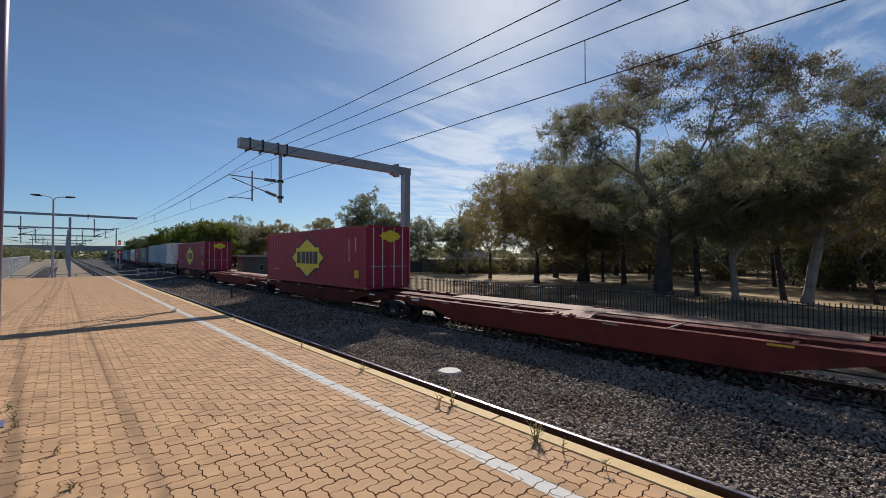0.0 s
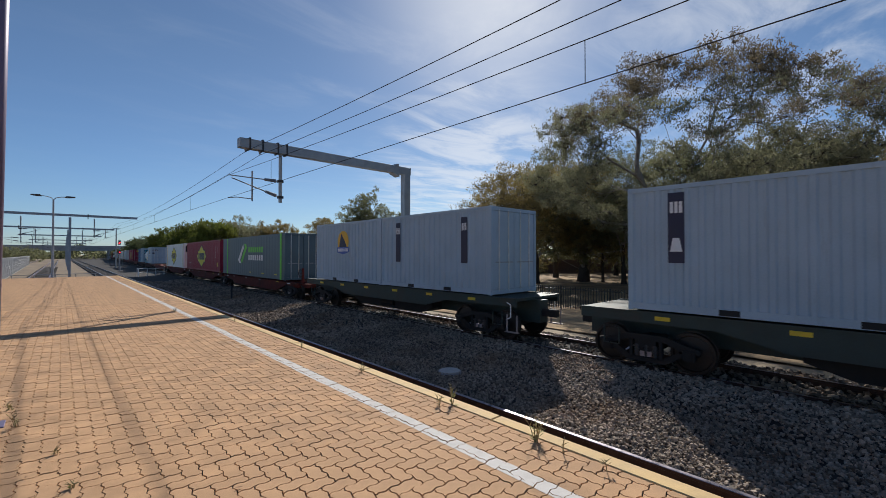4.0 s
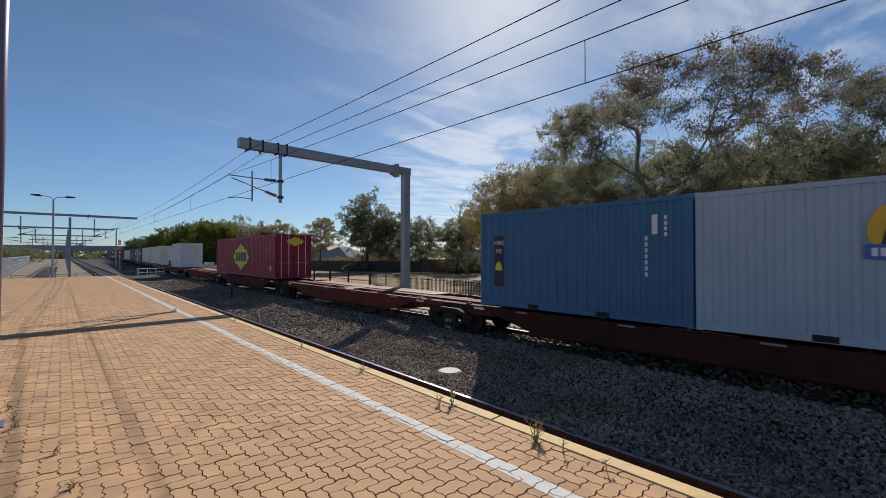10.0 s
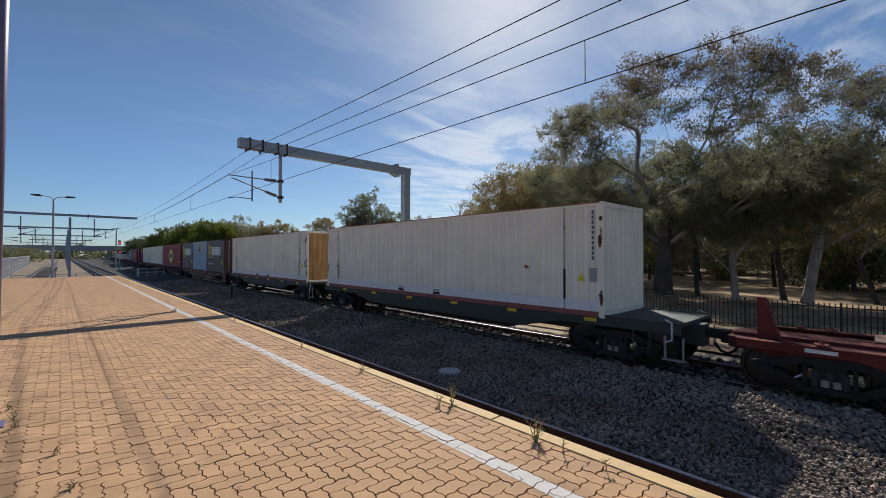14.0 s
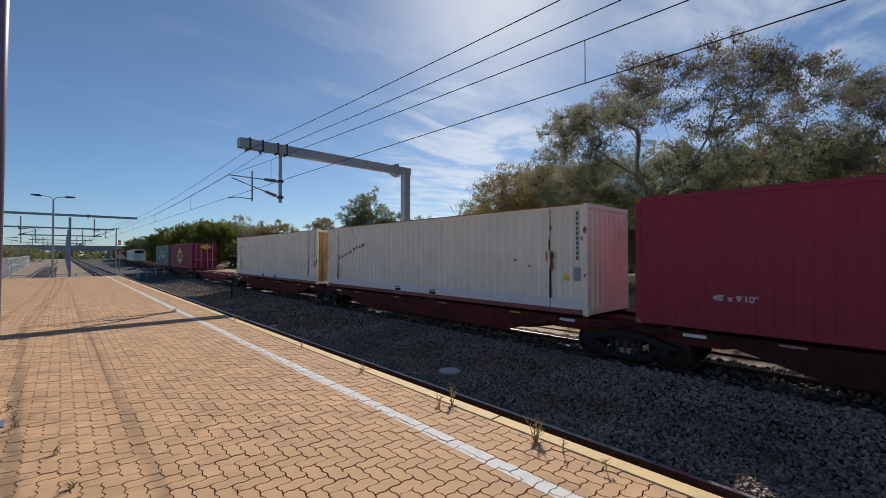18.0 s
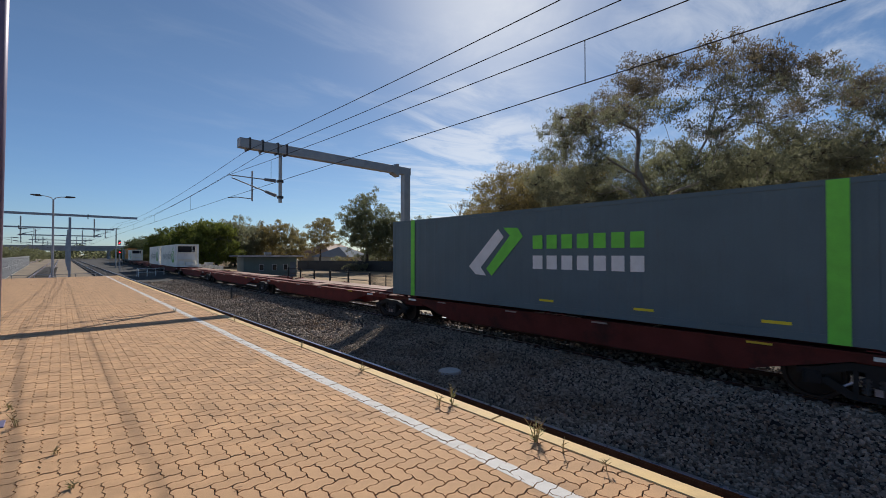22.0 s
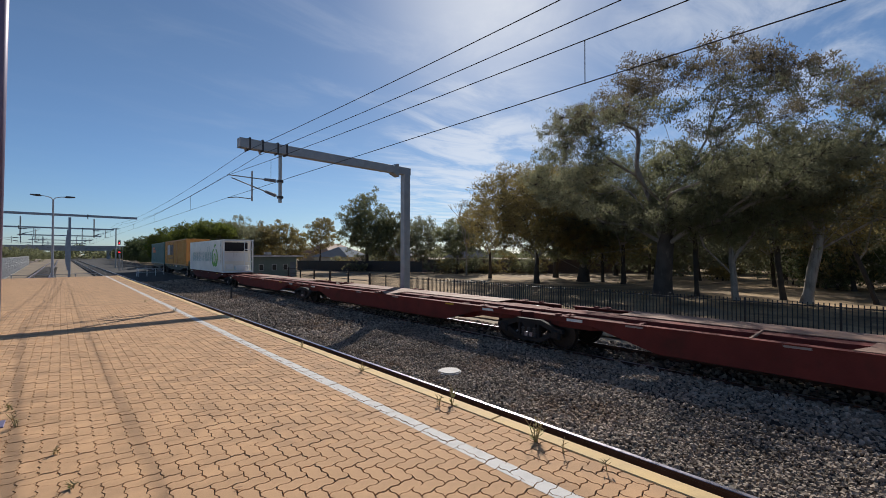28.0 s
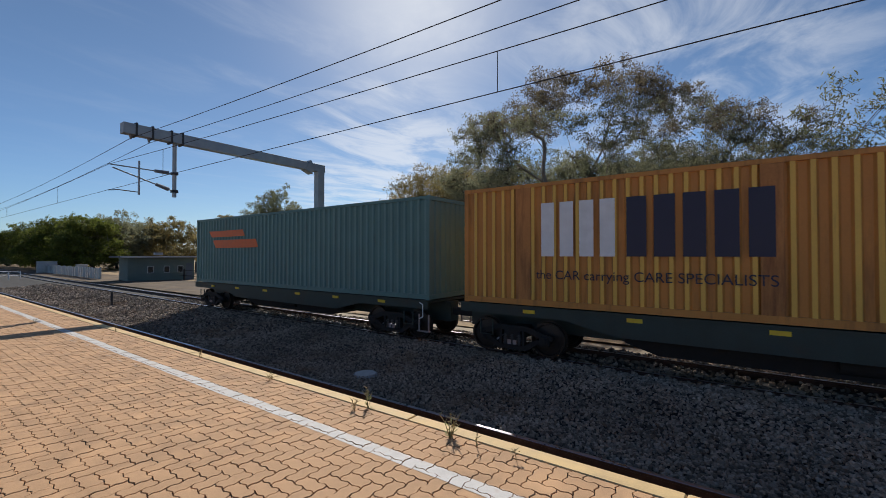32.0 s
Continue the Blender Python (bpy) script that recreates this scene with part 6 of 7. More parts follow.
weed(3.10, 3.17, 0.22, 5, 1, "straggly green weed growing in the coping joint")
weed(3.03, 2.05, 0.22, 8, 2, "bushy green weed growing beside the coping")
weed(2.97, 3.25, 0.12, 3, 3, "small dry weed in a paver joint", False)
weed(3.0, 1.42, 0.16, 1, 4, "single dry grass stalk at the coping", False)
weed(3.0, 1.78, 0.14, 1, 5, "single dry grass stalk at the coping", False)
weed(3.05, 10.6, 0.2, 2, 6, "dry grass stalks at the platform edge", False)
weed(3.05, 4.9, 0.12, 3, 7, "small dry weed at the coping", False)
weed(3.08, 6.9, 0.1, 3, 8, "small dry weed at the coping", False)
weed(2.1, 17.0, 0.09, 3, 9, "dry leaf tuft in the paving", False)
weed(-0.02, 4.6, 0.03, 3, 13, "low dark moss and dirt tuft between the pavers", False)
weed(0.06, 3.84, 0.035, 4, 14, "low green-grey tuft between the pavers")
weed(-0.38, 6.2, 0.07, 3, 15, "dry weeds at the foot of a post")
weed(0.35, 1.9, 0.07, 6, 10, "low dry tuft between the pavers", False)
weed(-0.30, 5.55, 0.16, 3, 11, "dry grass at the foot of a post", False)
weed(2.35, 13.6, 0.1, 3, 12, "small dark weed by the white line", False)


def leaf_litter():
    """Fallen dry leaves on the platform, one piece of stuff."""
    rng = random.Random(31)
    g = Geo()
    for k in range(170):
        x, y = (rng.uniform(-4.0, 1.9), rng.uniform(14, 39)) if k < 110 else (rng.uniform(-1.0, 3.0), rng.uniform(2.5, 14))
        if k % 3 == 0:
            x, y = rng.gauss(-0.4, 0.5), rng.gauss(25, 4)
        a, s = rng.uniform(0, 6.28), rng.uniform(0.02, 0.05) * (1.5 if y > 14 else 0.6)
        d, w = Vector((math.cos(a), math.sin(a), rng.uniform(-0.1, 0.3))) * s, Vector((-math.sin(a), math.cos(a), 0)) * s * 0.35
        c = Vector((x, y, 0.012))
        g.add([c - d, c + w, c + d, c - w], [(0, 1, 2, 3)])
    ob = part("leaf_litter", g, M_LITTER)
    tagged(ob, "scattered dry brown leaves on the paving", "leaves", kind="stuff")


M_LITTER = mat("dry_leaf_brown", (0.22, 0.12, 0.06), 0.9, 0, 8, 0.3, 60, 0)
leaf_litter()


def old_line():
    """Patches left of an older painted line beside the present one."""
    g = Geo()
    rng = random.Random(17)
    for _ in range(60):
        y = rng.uniform(6.9, 13.2)
        x = 2.30 + rng.uniform(-0.07, 0.06)
        l, w = rng.uniform(0.03, 0.13), rng.uniform(0.01, 0.03)
        g.add([(x, y, 0.0032), (x + w, y + 0.01, 0.0032), (x + w * 0.8, y + l, 0.0032), (x - 0.004, y + l * 0.9, 0.0032)], [(0, 1, 2, 3)])
    ob = part("platform_line_trace", g, M_TRACE)
    tagged(ob, "faint worn traces of an older painted line", "painted line", kind="structure")


M_TRACE = mat("worn_pink_paint", (0.50, 0.36, 0.26), 0.85, 0, 6, 0.2, 70, 0.1, spec=0.2)
old_line()


def ballast_things():
    t = thing("pit_lid", "round pale concrete pit lid lying in the ballast", "pit lid", "", pose(7.0, 7.25, bed_z(7.0) + 0.03))
    part("lid", Geo().disc((0, 0, 0.012), 0.25, "z", 0.05, 28), M_WHITE, t)
    part("collar", Geo().disc((0, 0, -0.01), 0.29, "z", 0.05, 28), M_CONC, t)
    t = thing("marker_post", "short dark marker post standing in the ballast", "marker post", "", pose(8.1, 28.8, -1.32))
    part("stake", Geo().box(-0.05, 0.05, -0.04, 0.04, 0, 0.85, 0.008), M_DARKSTEEL, t)
    part("cap", Geo().box(-0.06, 0.06, -0.05, 0.05, 0.85, 0.88, 0.008), M_DARKSTEEL, t)


ballast_things()
# ---- background: fence, houses, bridge, signal ----
def picket_fence():
    t = thing("railway_fence", "black steel picket fence along the railway reserve", "fence", kind="structure")
    x, zt, zb = 20.0, -0.11, -1.34
    for k in range(-5, 11):
        y = 0.94 + 2.75 * k
        part("fence_post", lambda: Geo().box(-0.035, 0.035, -0.035, 0.035, zb - 0.1, zt + 0.03, 0.008), M_BLACKFENCE, t, key="fpost", at=pose(x, y, 0))
        for z in (zt - 0.13, zb + 0.16):
            part("fence_rail", lambda: Geo().box(-0.02, 0.02, 0.035, 2.715, -0.02, 0.02), M_BLACKFENCE, t, key="frail", at=pose(x, y, z))
        for j in range(1, 19):
            yy = y + 2.75 * j / 19
            if -10 < y < 30:
                part("picket", lambda: Geo().box(-0.016, 0.016, -0.016, 0.016, zb + 0.06, zt), M_BLACKFENCE, t, key="picket", at=pose(x, yy, 0))


picket_fence()


def rail_fence():
    t = thing("post_and_rail_fence", "dark post and rail fence beside the reserve", "fence", kind="structure")
    for k in range(11):
        y = 31.2 + 4.2 * k
        x = 20.2 + 0.06 * (y - 31)
        part("fence_post", lambda: Geo().box(-0.07, 0.07, -0.07, 0.07, -1.5, 0.0, 0.01), M_BLACKFENCE, t, key="rfpost", at=pose(x, y, 0))
        for z in (-0.12, -0.75):
            part("fence_rail", Geo().tube((x, y, z), (x + 0.252, y + 4.2, z), 0.03, None, 6), M_BLACKFENCE, t)


rail_fence()

M_ROOF = mat("grey_roof_tiles", (0.15, 0.15, 0.165), 0.95, 0, 0.6, 0.2, 6, 0.5, spec=0.1)
M_ROOFB = mat("blue_grey_roof_sheet", (0.13, 0.15, 0.18), 0.95, 0.0, 0.5, 0.12, 4, 0.2, spec=0.1)
M_ROOFR = mat("brown_roof_tiles", (0.20, 0.11, 0.075), 0.8, 0, 0.6, 0.2, 6, 0.4)
M_BROWNF = mat("brown_sheet_fence", (0.10, 0.065, 0.055), 0.6, 0, 0.5, 0.15, 5, 0.1)
M_RENDER = mat("cream_render_wall", (0.50, 0.44, 0.36), 0.85, 0, 0.5, 0.12, 8, 0.1)
M_SHED = mat("pale_green_shed_wall", (0.12, 0.16, 0.145), 0.7, 0, 0.6, 0.12, 8, 0.1, dirt=(0.2, 0.2, 0.18), dirt_amt=0.2)
M_GLASS = mat("dark_window_glass", (0.02, 0.025, 0.03), 0.12, 0, 2, 0.1, 10, 0)
M_GREYFENCE = mat("pale_grey_fence", (0.45, 0.45, 0.45), 0.6, 0.2, 2, 0.15, 20, 0.05)


def sheet_fence(x0, y0, x1, y1, hgt, material, label):
    t = thing("boundary_fence", label, "fence", kind="structure")
    L = math.hypot(x1 - x0, y1 - y0)
    n = max(1, int(L / 2.4))
    a = math.degrees(math.atan2(y1 - y0, x1 - x0))
    for k in range(n):
        f1 = k / n
        m = pose(x0 + (x1 - x0) * f1, y0 + (y1 - y0) * f1, -1.4, 0, 0, a)
        p = part("fence_panel", lambda: Geo().box(0.03, L / n - 0.03, -0.02, 0.02, 0.05, hgt), material, t, key=("panel", round(L / n, 3), hgt, material.name), at=m)
        part("fence_post", lambda: Geo().box(-0.03, 0.03, -0.04, 0.04, 0, hgt + 0.05), material, p, key=("ppost2", hgt, material.name))


sheet_fence(43.5, 51.5, 58, 36, 2.25, M_BROWNF, "brown ribbed sheet-metal boundary fence behind the park")
sheet_fence(58, 36, 70, 26, 2.25, M_BROWNF, "brown ribbed sheet-metal boundary fence behind the park")
sheet_fence(33, 76, 43.5, 51.5, 1.9, M_BLACKFENCE, "dark boundary fence in front of houses")


def house(x, y, w, d, wall_h, ridge, rz, roof, label):
    t = thing("house", label, "house", "houses behind the park", pose(x, y, -1.4, 0, 0, rz))
    part("wall", Geo().box(-w / 2, w / 2, -d / 2, d / 2, 0, wall_h), M_RENDER, t)
    o = 0.5
    r = part("roof", Geo().add([(-w / 2 - o, -d / 2 - o, wall_h), (w / 2 + o, -d / 2 - o, wall_h), (w / 2 + o, d / 2 + o, wall_h), (-w / 2 - o, d / 2 + o, wall_h), (-w / 2 + d / 2.6, 0, ridge), (w / 2 - d / 2.6, 0, ridge)],
                               [(0, 1, 5, 4), (1, 2, 5), (2, 3, 4, 5), (3, 0, 4), (3, 2, 1, 0)]), roof, t)
    part("gutter", Geo().box(-w / 2 - o, w / 2 + o, -d / 2 - o - 0.08, -d / 2 - o, wall_h - 0.1, wall_h + 0.02), M_RENDER, r)
    for k in (-0.3, 0.25):
        wi = part("window", Geo().box(k * w - 0.9, k * w + 0.9, -d / 2 - 0.04, -d / 2 + 0.02, 0.9, 2.1), M_RENDER, t)
        part("pane", Geo().box(k * w - 0.8, k * w + 0.8, -d / 2 - 0.06, -d / 2 - 0.035, 1.0, 2.0), M_GLASS, wi)


house(54, 72, 12, 10, 2.4, 4.9, 35, M_ROOF, "low suburban house with a grey tiled hip roof")
house(68, 64, 14, 10, 2.4, 5.0, 42, M_ROOF, "low suburban house with a grey tiled roof")
house(49.8, 89, 10, 9, 2.5, 4.9, 28, M_ROOFB, "low house with a blue-grey metal roof")
house(57, 108, 15, 10, 3.4, 6.2, 25, M_ROOFR, "house with a brown tiled roof")
house(88, 44, 14, 10, 2.9, 5.0, 65, M_ROOFR, "low house with brown tiled roof among trees")


def shed():
    t = thing("station_building", "small pale green flat-roofed railway building", "shed", "", pose(19.9, 55.5, -1.42, 0, 0, -4))
    part("wall", Geo().box(-3.2, 3.4, -1.6, 1.9, 0, 2.75), M_SHED, t)
    part("roof", Geo().box(-4.0, 4.1, -2.3, 2.5, 2.76, 2.94, 0.02), M_ROOF, t)
    part("fascia", Geo().box(-4.02, 4.12, -2.34, -2.28, 2.78, 2.92), M_GREYFENCE, t)
    for x in (-1.1, 0.5, 1.9):
        w = part("window", Geo().box(x - 0.3, x + 0.3, -1.64, -1.58, 1.0, 1.8), M_GREYFENCE, t)
        part("pane", Geo().box(x - 0.24, x + 0.24, -1.66, -1.635, 1.06, 1.74), M_GLASS, w)
    part("door", Geo().box(2.5, 3.2, -1.64, -1.58, 0.05, 2.05), M_ROOFB, t)
    part("roof_vent", Geo().box(-0.3, 0.5, -0.3, 0.3, 3.04, 3.35), M_GALV, t)


shed()


def pale_fence():
    t = thing("pale_paling_fence", "weathered pale grey paling fence near the tracks", "fence", kind="structure")
    for k in range(60):
        y = 62 + 0.55 * k
        x = 15.6 + curve_x(y) * 0.8 + 0.1 * math.sin(k)
        part("paling", lambda: Geo().box(-0.06, 0.06, -0.18, 0.18, -1.42, 0.1, 0.01), M_GREYFENCE, t, key="paling", at=pose(x, y, -0.05 * (k % 3)))


pale_fence()


def left_fence():
    t = thing("mesh_fence", "tall pale grey mesh fence beyond the platform end", "fence", kind="structure")
    for k in range(26):
        y = 66 + 4.2 * k
        x = -4.95 - 0.02 * (y - 70)
        part("fence_post", lambda: Geo().tube((0, 0, -1.42), (0, 0, 1.25), 0.035, None, 6), M_GREYFENCE, t, key="mpost", at=pose(x, y, 0))
        for z in (1.2, 0.0, -1.3):
            part("fence_rail", lambda: Geo().tube((0, 0, 0), (-0.084, 4.2, 0), 0.022, None, 5), M_GREYFENCE, t, key="mrail", at=pose(x, y, z))
        for j in range(12):
            part("fence_bar", lambda: Geo().box(-0.012, 0.012, -0.03, 0.03, -1.35, 1.2), M_GREYFENCE, t, key="mbar", at=pose(x - 0.007 * j, y + 0.35 * j, 0))
    # end barrier of the platform
    t2 = thing("end_barrier", "grey tubular barrier at the platform's end ramp", "barrier", "", pose(0, 40.9, 0))
    for k in range(5):
        part("barrier_post", lambda: Geo().tube((0, 0, -1.4), (0, 0, 0.2), 0.03, None, 6), M_GALV, t2, key="bpost", at=pose(-2.5 + 1.1 * k, 0, 0))
    for z in (0.18, -0.3):
        part("barrier_rail", Geo().tube((-2.6, 0, z), (2.0, 0, z), 0.025, None, 6), M_GALV, t2)


left_fence()


def bridge():
    t = thing("road_bridge", "long grey concrete road bridge over the tracks", "bridge", "", pose(0, 335, 0))
    part("deck", Geo().box(-130, 70, -5, 5, 4.0, 6.0, 0.05), M_CONC, t)
    part("parapet", Geo().box(-130, 70, -5.25, -4.9, 5.6, 7.1, 0.03), M_CONC, t)
    for x in (-90, -55, -25, 2.5, 22, 45):
        part("pier", Geo().box(x - 0.8, x + 0.8, -4, 4, -1.5, 4.0, 0.1), M_CONC, t)
    part("embankment", Geo().prism([(30, -1.5), (120, -1.5), (120, 6.4), (66, 6.4)], -9, 9, "y"), M_FARLAND, t)


bridge()


def signal():
    t = thing("railway_signal", "black railway signal post showing two red lights", "railway signal", "", pose(7.75, 95, 0))
    part("post", Geo().tube((0, 0, -1.4), (0, 0, 3.2), 0.07, None, 8), M_GREYFENCE, t)
    for z in (3.85, 2.15):
        b = part("signal_head", Geo().box(-0.19, 0.19, -0.1, 0.12, z - 0.42, z + 0.38, 0.04), M_DARKSTEEL, t)
        part("lens", Geo().disc((0, -0.12, z - 0.1), 0.10, "y", 0.05, 14), lamp_mat("signal_red", (1.0, 0.02, 0.03), 5.0), b)
        part("hood", Geo().box(-0.17, 0.17, -0.36, -0.1, z + 0.08, z + 0.11), M_DARKSTEEL, b)
    part("ladder", Geo().tube((0.2, 0.1, -1.3), (0.2, 0.1, 3.0), 0.02, None, 5).tube((0.5, 0.1, -1.3), (0.5, 0.1, 3.0), 0.02, None, 5), M_GREYFENCE, t)
    t = thing("line_pole", "slim grey pole with a short cross arm", "pole", "", pose(8.55, 112, 0))
    part("pole", Geo().tube((0, 0, -1.4), (0, 0, 7.3), 0.14, 0.1, 8), M_GALV, t)
    part("cross_arm", Geo().box(-0.6, 0.6, -0.06, 0.06, 7.1, 7.25), M_GALV, t)


signal()


def cabinets():
    for x, y, w, hgt in ((17.2, 92, 2.4, 2.0), (18.8, 80, 1.2, 1.6)):
        t = thing("relay_cabinet", "pale grey trackside equipment cabinet", "cabinet", "trackside cabinets", pose(x, y, -1.42))
        part("body", Geo().box(-w / 2, w / 2, -0.35, 0.35, 0.1, hgt, 0.03), M_GREYFENCE, t)
        part("lid", Geo().box(-w / 2 - 0.05, w / 2 + 0.05, -0.4, 0.4, hgt, hgt + 0.07, 0.01), M_GREYFENCE, t)
        part("door", Geo().box(-w / 2 + 0.06, w / 2 - 0.06, -0.375, -0.352, 0.2, hgt - 0.08, 0.005), M_GREYFENCE, t)
        part("plinth", Geo().box(-w / 2, w / 2, -0.35, 0.35, 0, 0.1), M_CONC, t)


cabinets()


def guard_rail():
    t = thing("guard_rail", "white tubular guard rail beside the far end of the tracks", "guard rail", "", pose(8.9, 66.5, -1.36))
    for k in range(4):
        part("rail_post", lambda: Geo().tube((0, 0, 0), (0, 0, 1.15), 0.04, None, 6), M_WMARK, t, key="grpost", at=pose(-1.5 + k, 0.4 * k, 0))
    for z in (1.12, 0.62):
        part("top_bar", Geo().tube((-1.55, -0.02, z), (1.55, 1.22, z), 0.035, None, 6), M_WMARK, t)
    part("end_bar", Geo().tube((-1.5, 0, 1.12), (-1.5, 1.3, 1.12), 0.035, None, 6).tube((-1.5, 1.3, 0), (-1.5, 1.3, 1.14), 0.035, None, 6), M_WMARK, t)


guard_rail()

# ---- trees ----
M_LEAF = mat("gum_leaf_olive", (0.185, 0.185, 0.112), 0.6, 0, 0.5, 0.3, 12, 0, spec=0.35, trans=0.6, random_=0.12)
M_LEAFY = mat("leaf_yellow_green", (0.24, 0.19, 0.078), 0.7, 0, 0.5, 0.3, 12, 0, spec=0.25, trans=0.5, random_=0.12)
M_LEAFB = mat("leaf_bright_green", (0.13, 0.15, 0.03), 0.7, 0, 0.5, 0.3, 12, 0, spec=0.25, trans=0.5, random_=0.12)
M_LEAFD = mat("leaf_dark_green", (0.18, 0.185, 0.10), 0.6, 0, 0.5, 0.3, 12, 0, spec=0.35, trans=0.6, random_=0.12)
# darker green for belt and bushes: their shaded side put into the colour
M_LEAFK = mat("leaf_shaded_green", (0.085, 0.105, 0.045), 0.7, 0, 0.5, 0.3, 12, 0, spec=0.25, trans=0.4, random_=0.12)
M_LEAFBR = mat("leaf_brown_olive", (0.19, 0.155, 0.098), 0.7, 0, 0.5, 0.3, 12, 0, spec=0.25, trans=0.55, random_=0.12)
M_BARK = mat("gum_bark_grey", (0.06, 0.05, 0.042), 0.9, 0, 1.2, 0.35, 18, 0.6, dirt=(0.05, 0.038, 0.03), dirt_amt=0.3, dirt_scale=2.2, spec=0.2)
M_BARKP = mat("gum_bark_pale", (0.27, 0.24, 0.21), 0.8, 0, 1.2, 0.3, 14, 0.4, dirt=(0.075, 0.055, 0.045), dirt_amt=0.42, dirt_scale=1.8, spec=0.25, streak=True)


def quads(name, Q, material):
    """A mesh of loose quads from an array (n, 4, 3)."""
    n = len(Q)
    me = bpy.data.meshes.new(name)
    me.vertices.add(4 * n); me.loops.add(4 * n); me.polygons.add(n)
    me.vertices.foreach_set("co", np.asarray(Q, dtype=np.float32).ravel())
    me.loops.foreach_set("vertex_index", np.arange(4 * n, dtype=np.int32))
    me.polygons.foreach_set("loop_start", np.arange(0, 4 * n, 4, dtype=np.int32))
    me.polygons.foreach_set("loop_total", np.full(n, 4, dtype=np.int32))
    me.update()
    me.materials.append(material)
    return me


def leaves(rng, centres, per, radius, length, width, droop=0.6, flat=0.6):
    """Loose leaves scattered round each centre."""
    n = len(centres) * per
    c = np.repeat(np.asarray(centres), per, axis=0)
    off = rng.normal(0, 1, (n, 3))
    off /= np.maximum(1.0, np.linalg.norm(off, axis=1)[:, None] / 1.5)
    c = c + off * radius * np.array([0.6, 0.6, 0.6 * flat]) * rng.uniform(0.35, 1.0, (n, 1))
    d = rng.normal(0, 1, (n, 3)); d[:, 2] -= droop * 1.6
    d /= np.linalg.norm(d, axis=1)[:, None]
    s = rng.normal(0, 1, (n, 3))
    w = np.cross(d, s); w /= np.maximum(1e-6, np.linalg.norm(w, axis=1)[:, None])
    L = (length * rng.uniform(0.6, 1.3, n))[:, None]
    W = (width * rng.uniform(0.7, 1.2, n))[:, None]
    return np.stack([c - d * L / 2, c + w * W / 2, c + d * L / 2, c - w * W / 2], axis=1)


def sprays(rng, C, middle, per, radius, length, width):
    """Each clump bears several sprays at the tips of thin twigs; returns the leaves and the twigs."""
    K = 4 if per < 70 else (6 if per < 140 else 10)
    m = len(C) * K
    base = np.repeat(C, K, axis=0)
    out = base - middle
    out /= np.maximum(0.1, np.linalg.norm(out, axis=1)[:, None])
    off = rng.normal(0, 1, (m, 3)) + out * 0.55
    off /= np.linalg.norm(off, axis=1)[:, None]
    tips = base + off * radius * rng.uniform(0.45, 1.15, (m, 1)) * np.array([1.0, 1.0, 0.62])
    Q = leaves(rng, tips, max(4, per // K), radius * 0.5, length, width, 0.75, 0.85)
    a, b = base, tips
    d = b - a
    u = np.cross(d, rng.normal(0, 1, (m, 3))); u /= np.maximum(1e-6, np.linalg.norm(u, axis=1)[:, None])
    v = np.cross(d, u); v /= np.maximum(1e-6, np.linalg.norm(v, axis=1)[:, None])
    r = 0.011 + 0.004 * radius
    ring = [u * math.cos(q) + v * math.sin(q) for q in (0.0, 2.094, 4.189)]
    T = [np.stack([a + ring[k] * r, a + ring[(k + 1) % 3] * r, b + ring[(k + 1) % 3] * r * 0.35, b + ring[k] * r * 0.35], axis=1) for k in range(3)]
    return Q, np.concatenate(T)


# gaps between the crowns through which the sky shows: centre and radius
SKY_GAP = [(30.0, 3.7, 8.6, 1.4), (32.4, 4.0, 9.1, 1.6), (35.0, 4.3, 9.7, 1.8), (37.6, 4.6, 10.3, 2.0), (40.2, 4.9, 10.9, 2.1),
           (27.8, 5.9, 8.0, 1.3), (30.3, 6.4, 8.5, 1.4), (32.6, 6.9, 9.0, 1.5), (35.0, 7.4, 9.5, 1.6), (37.2, 7.9, 10.0, 1.7)]


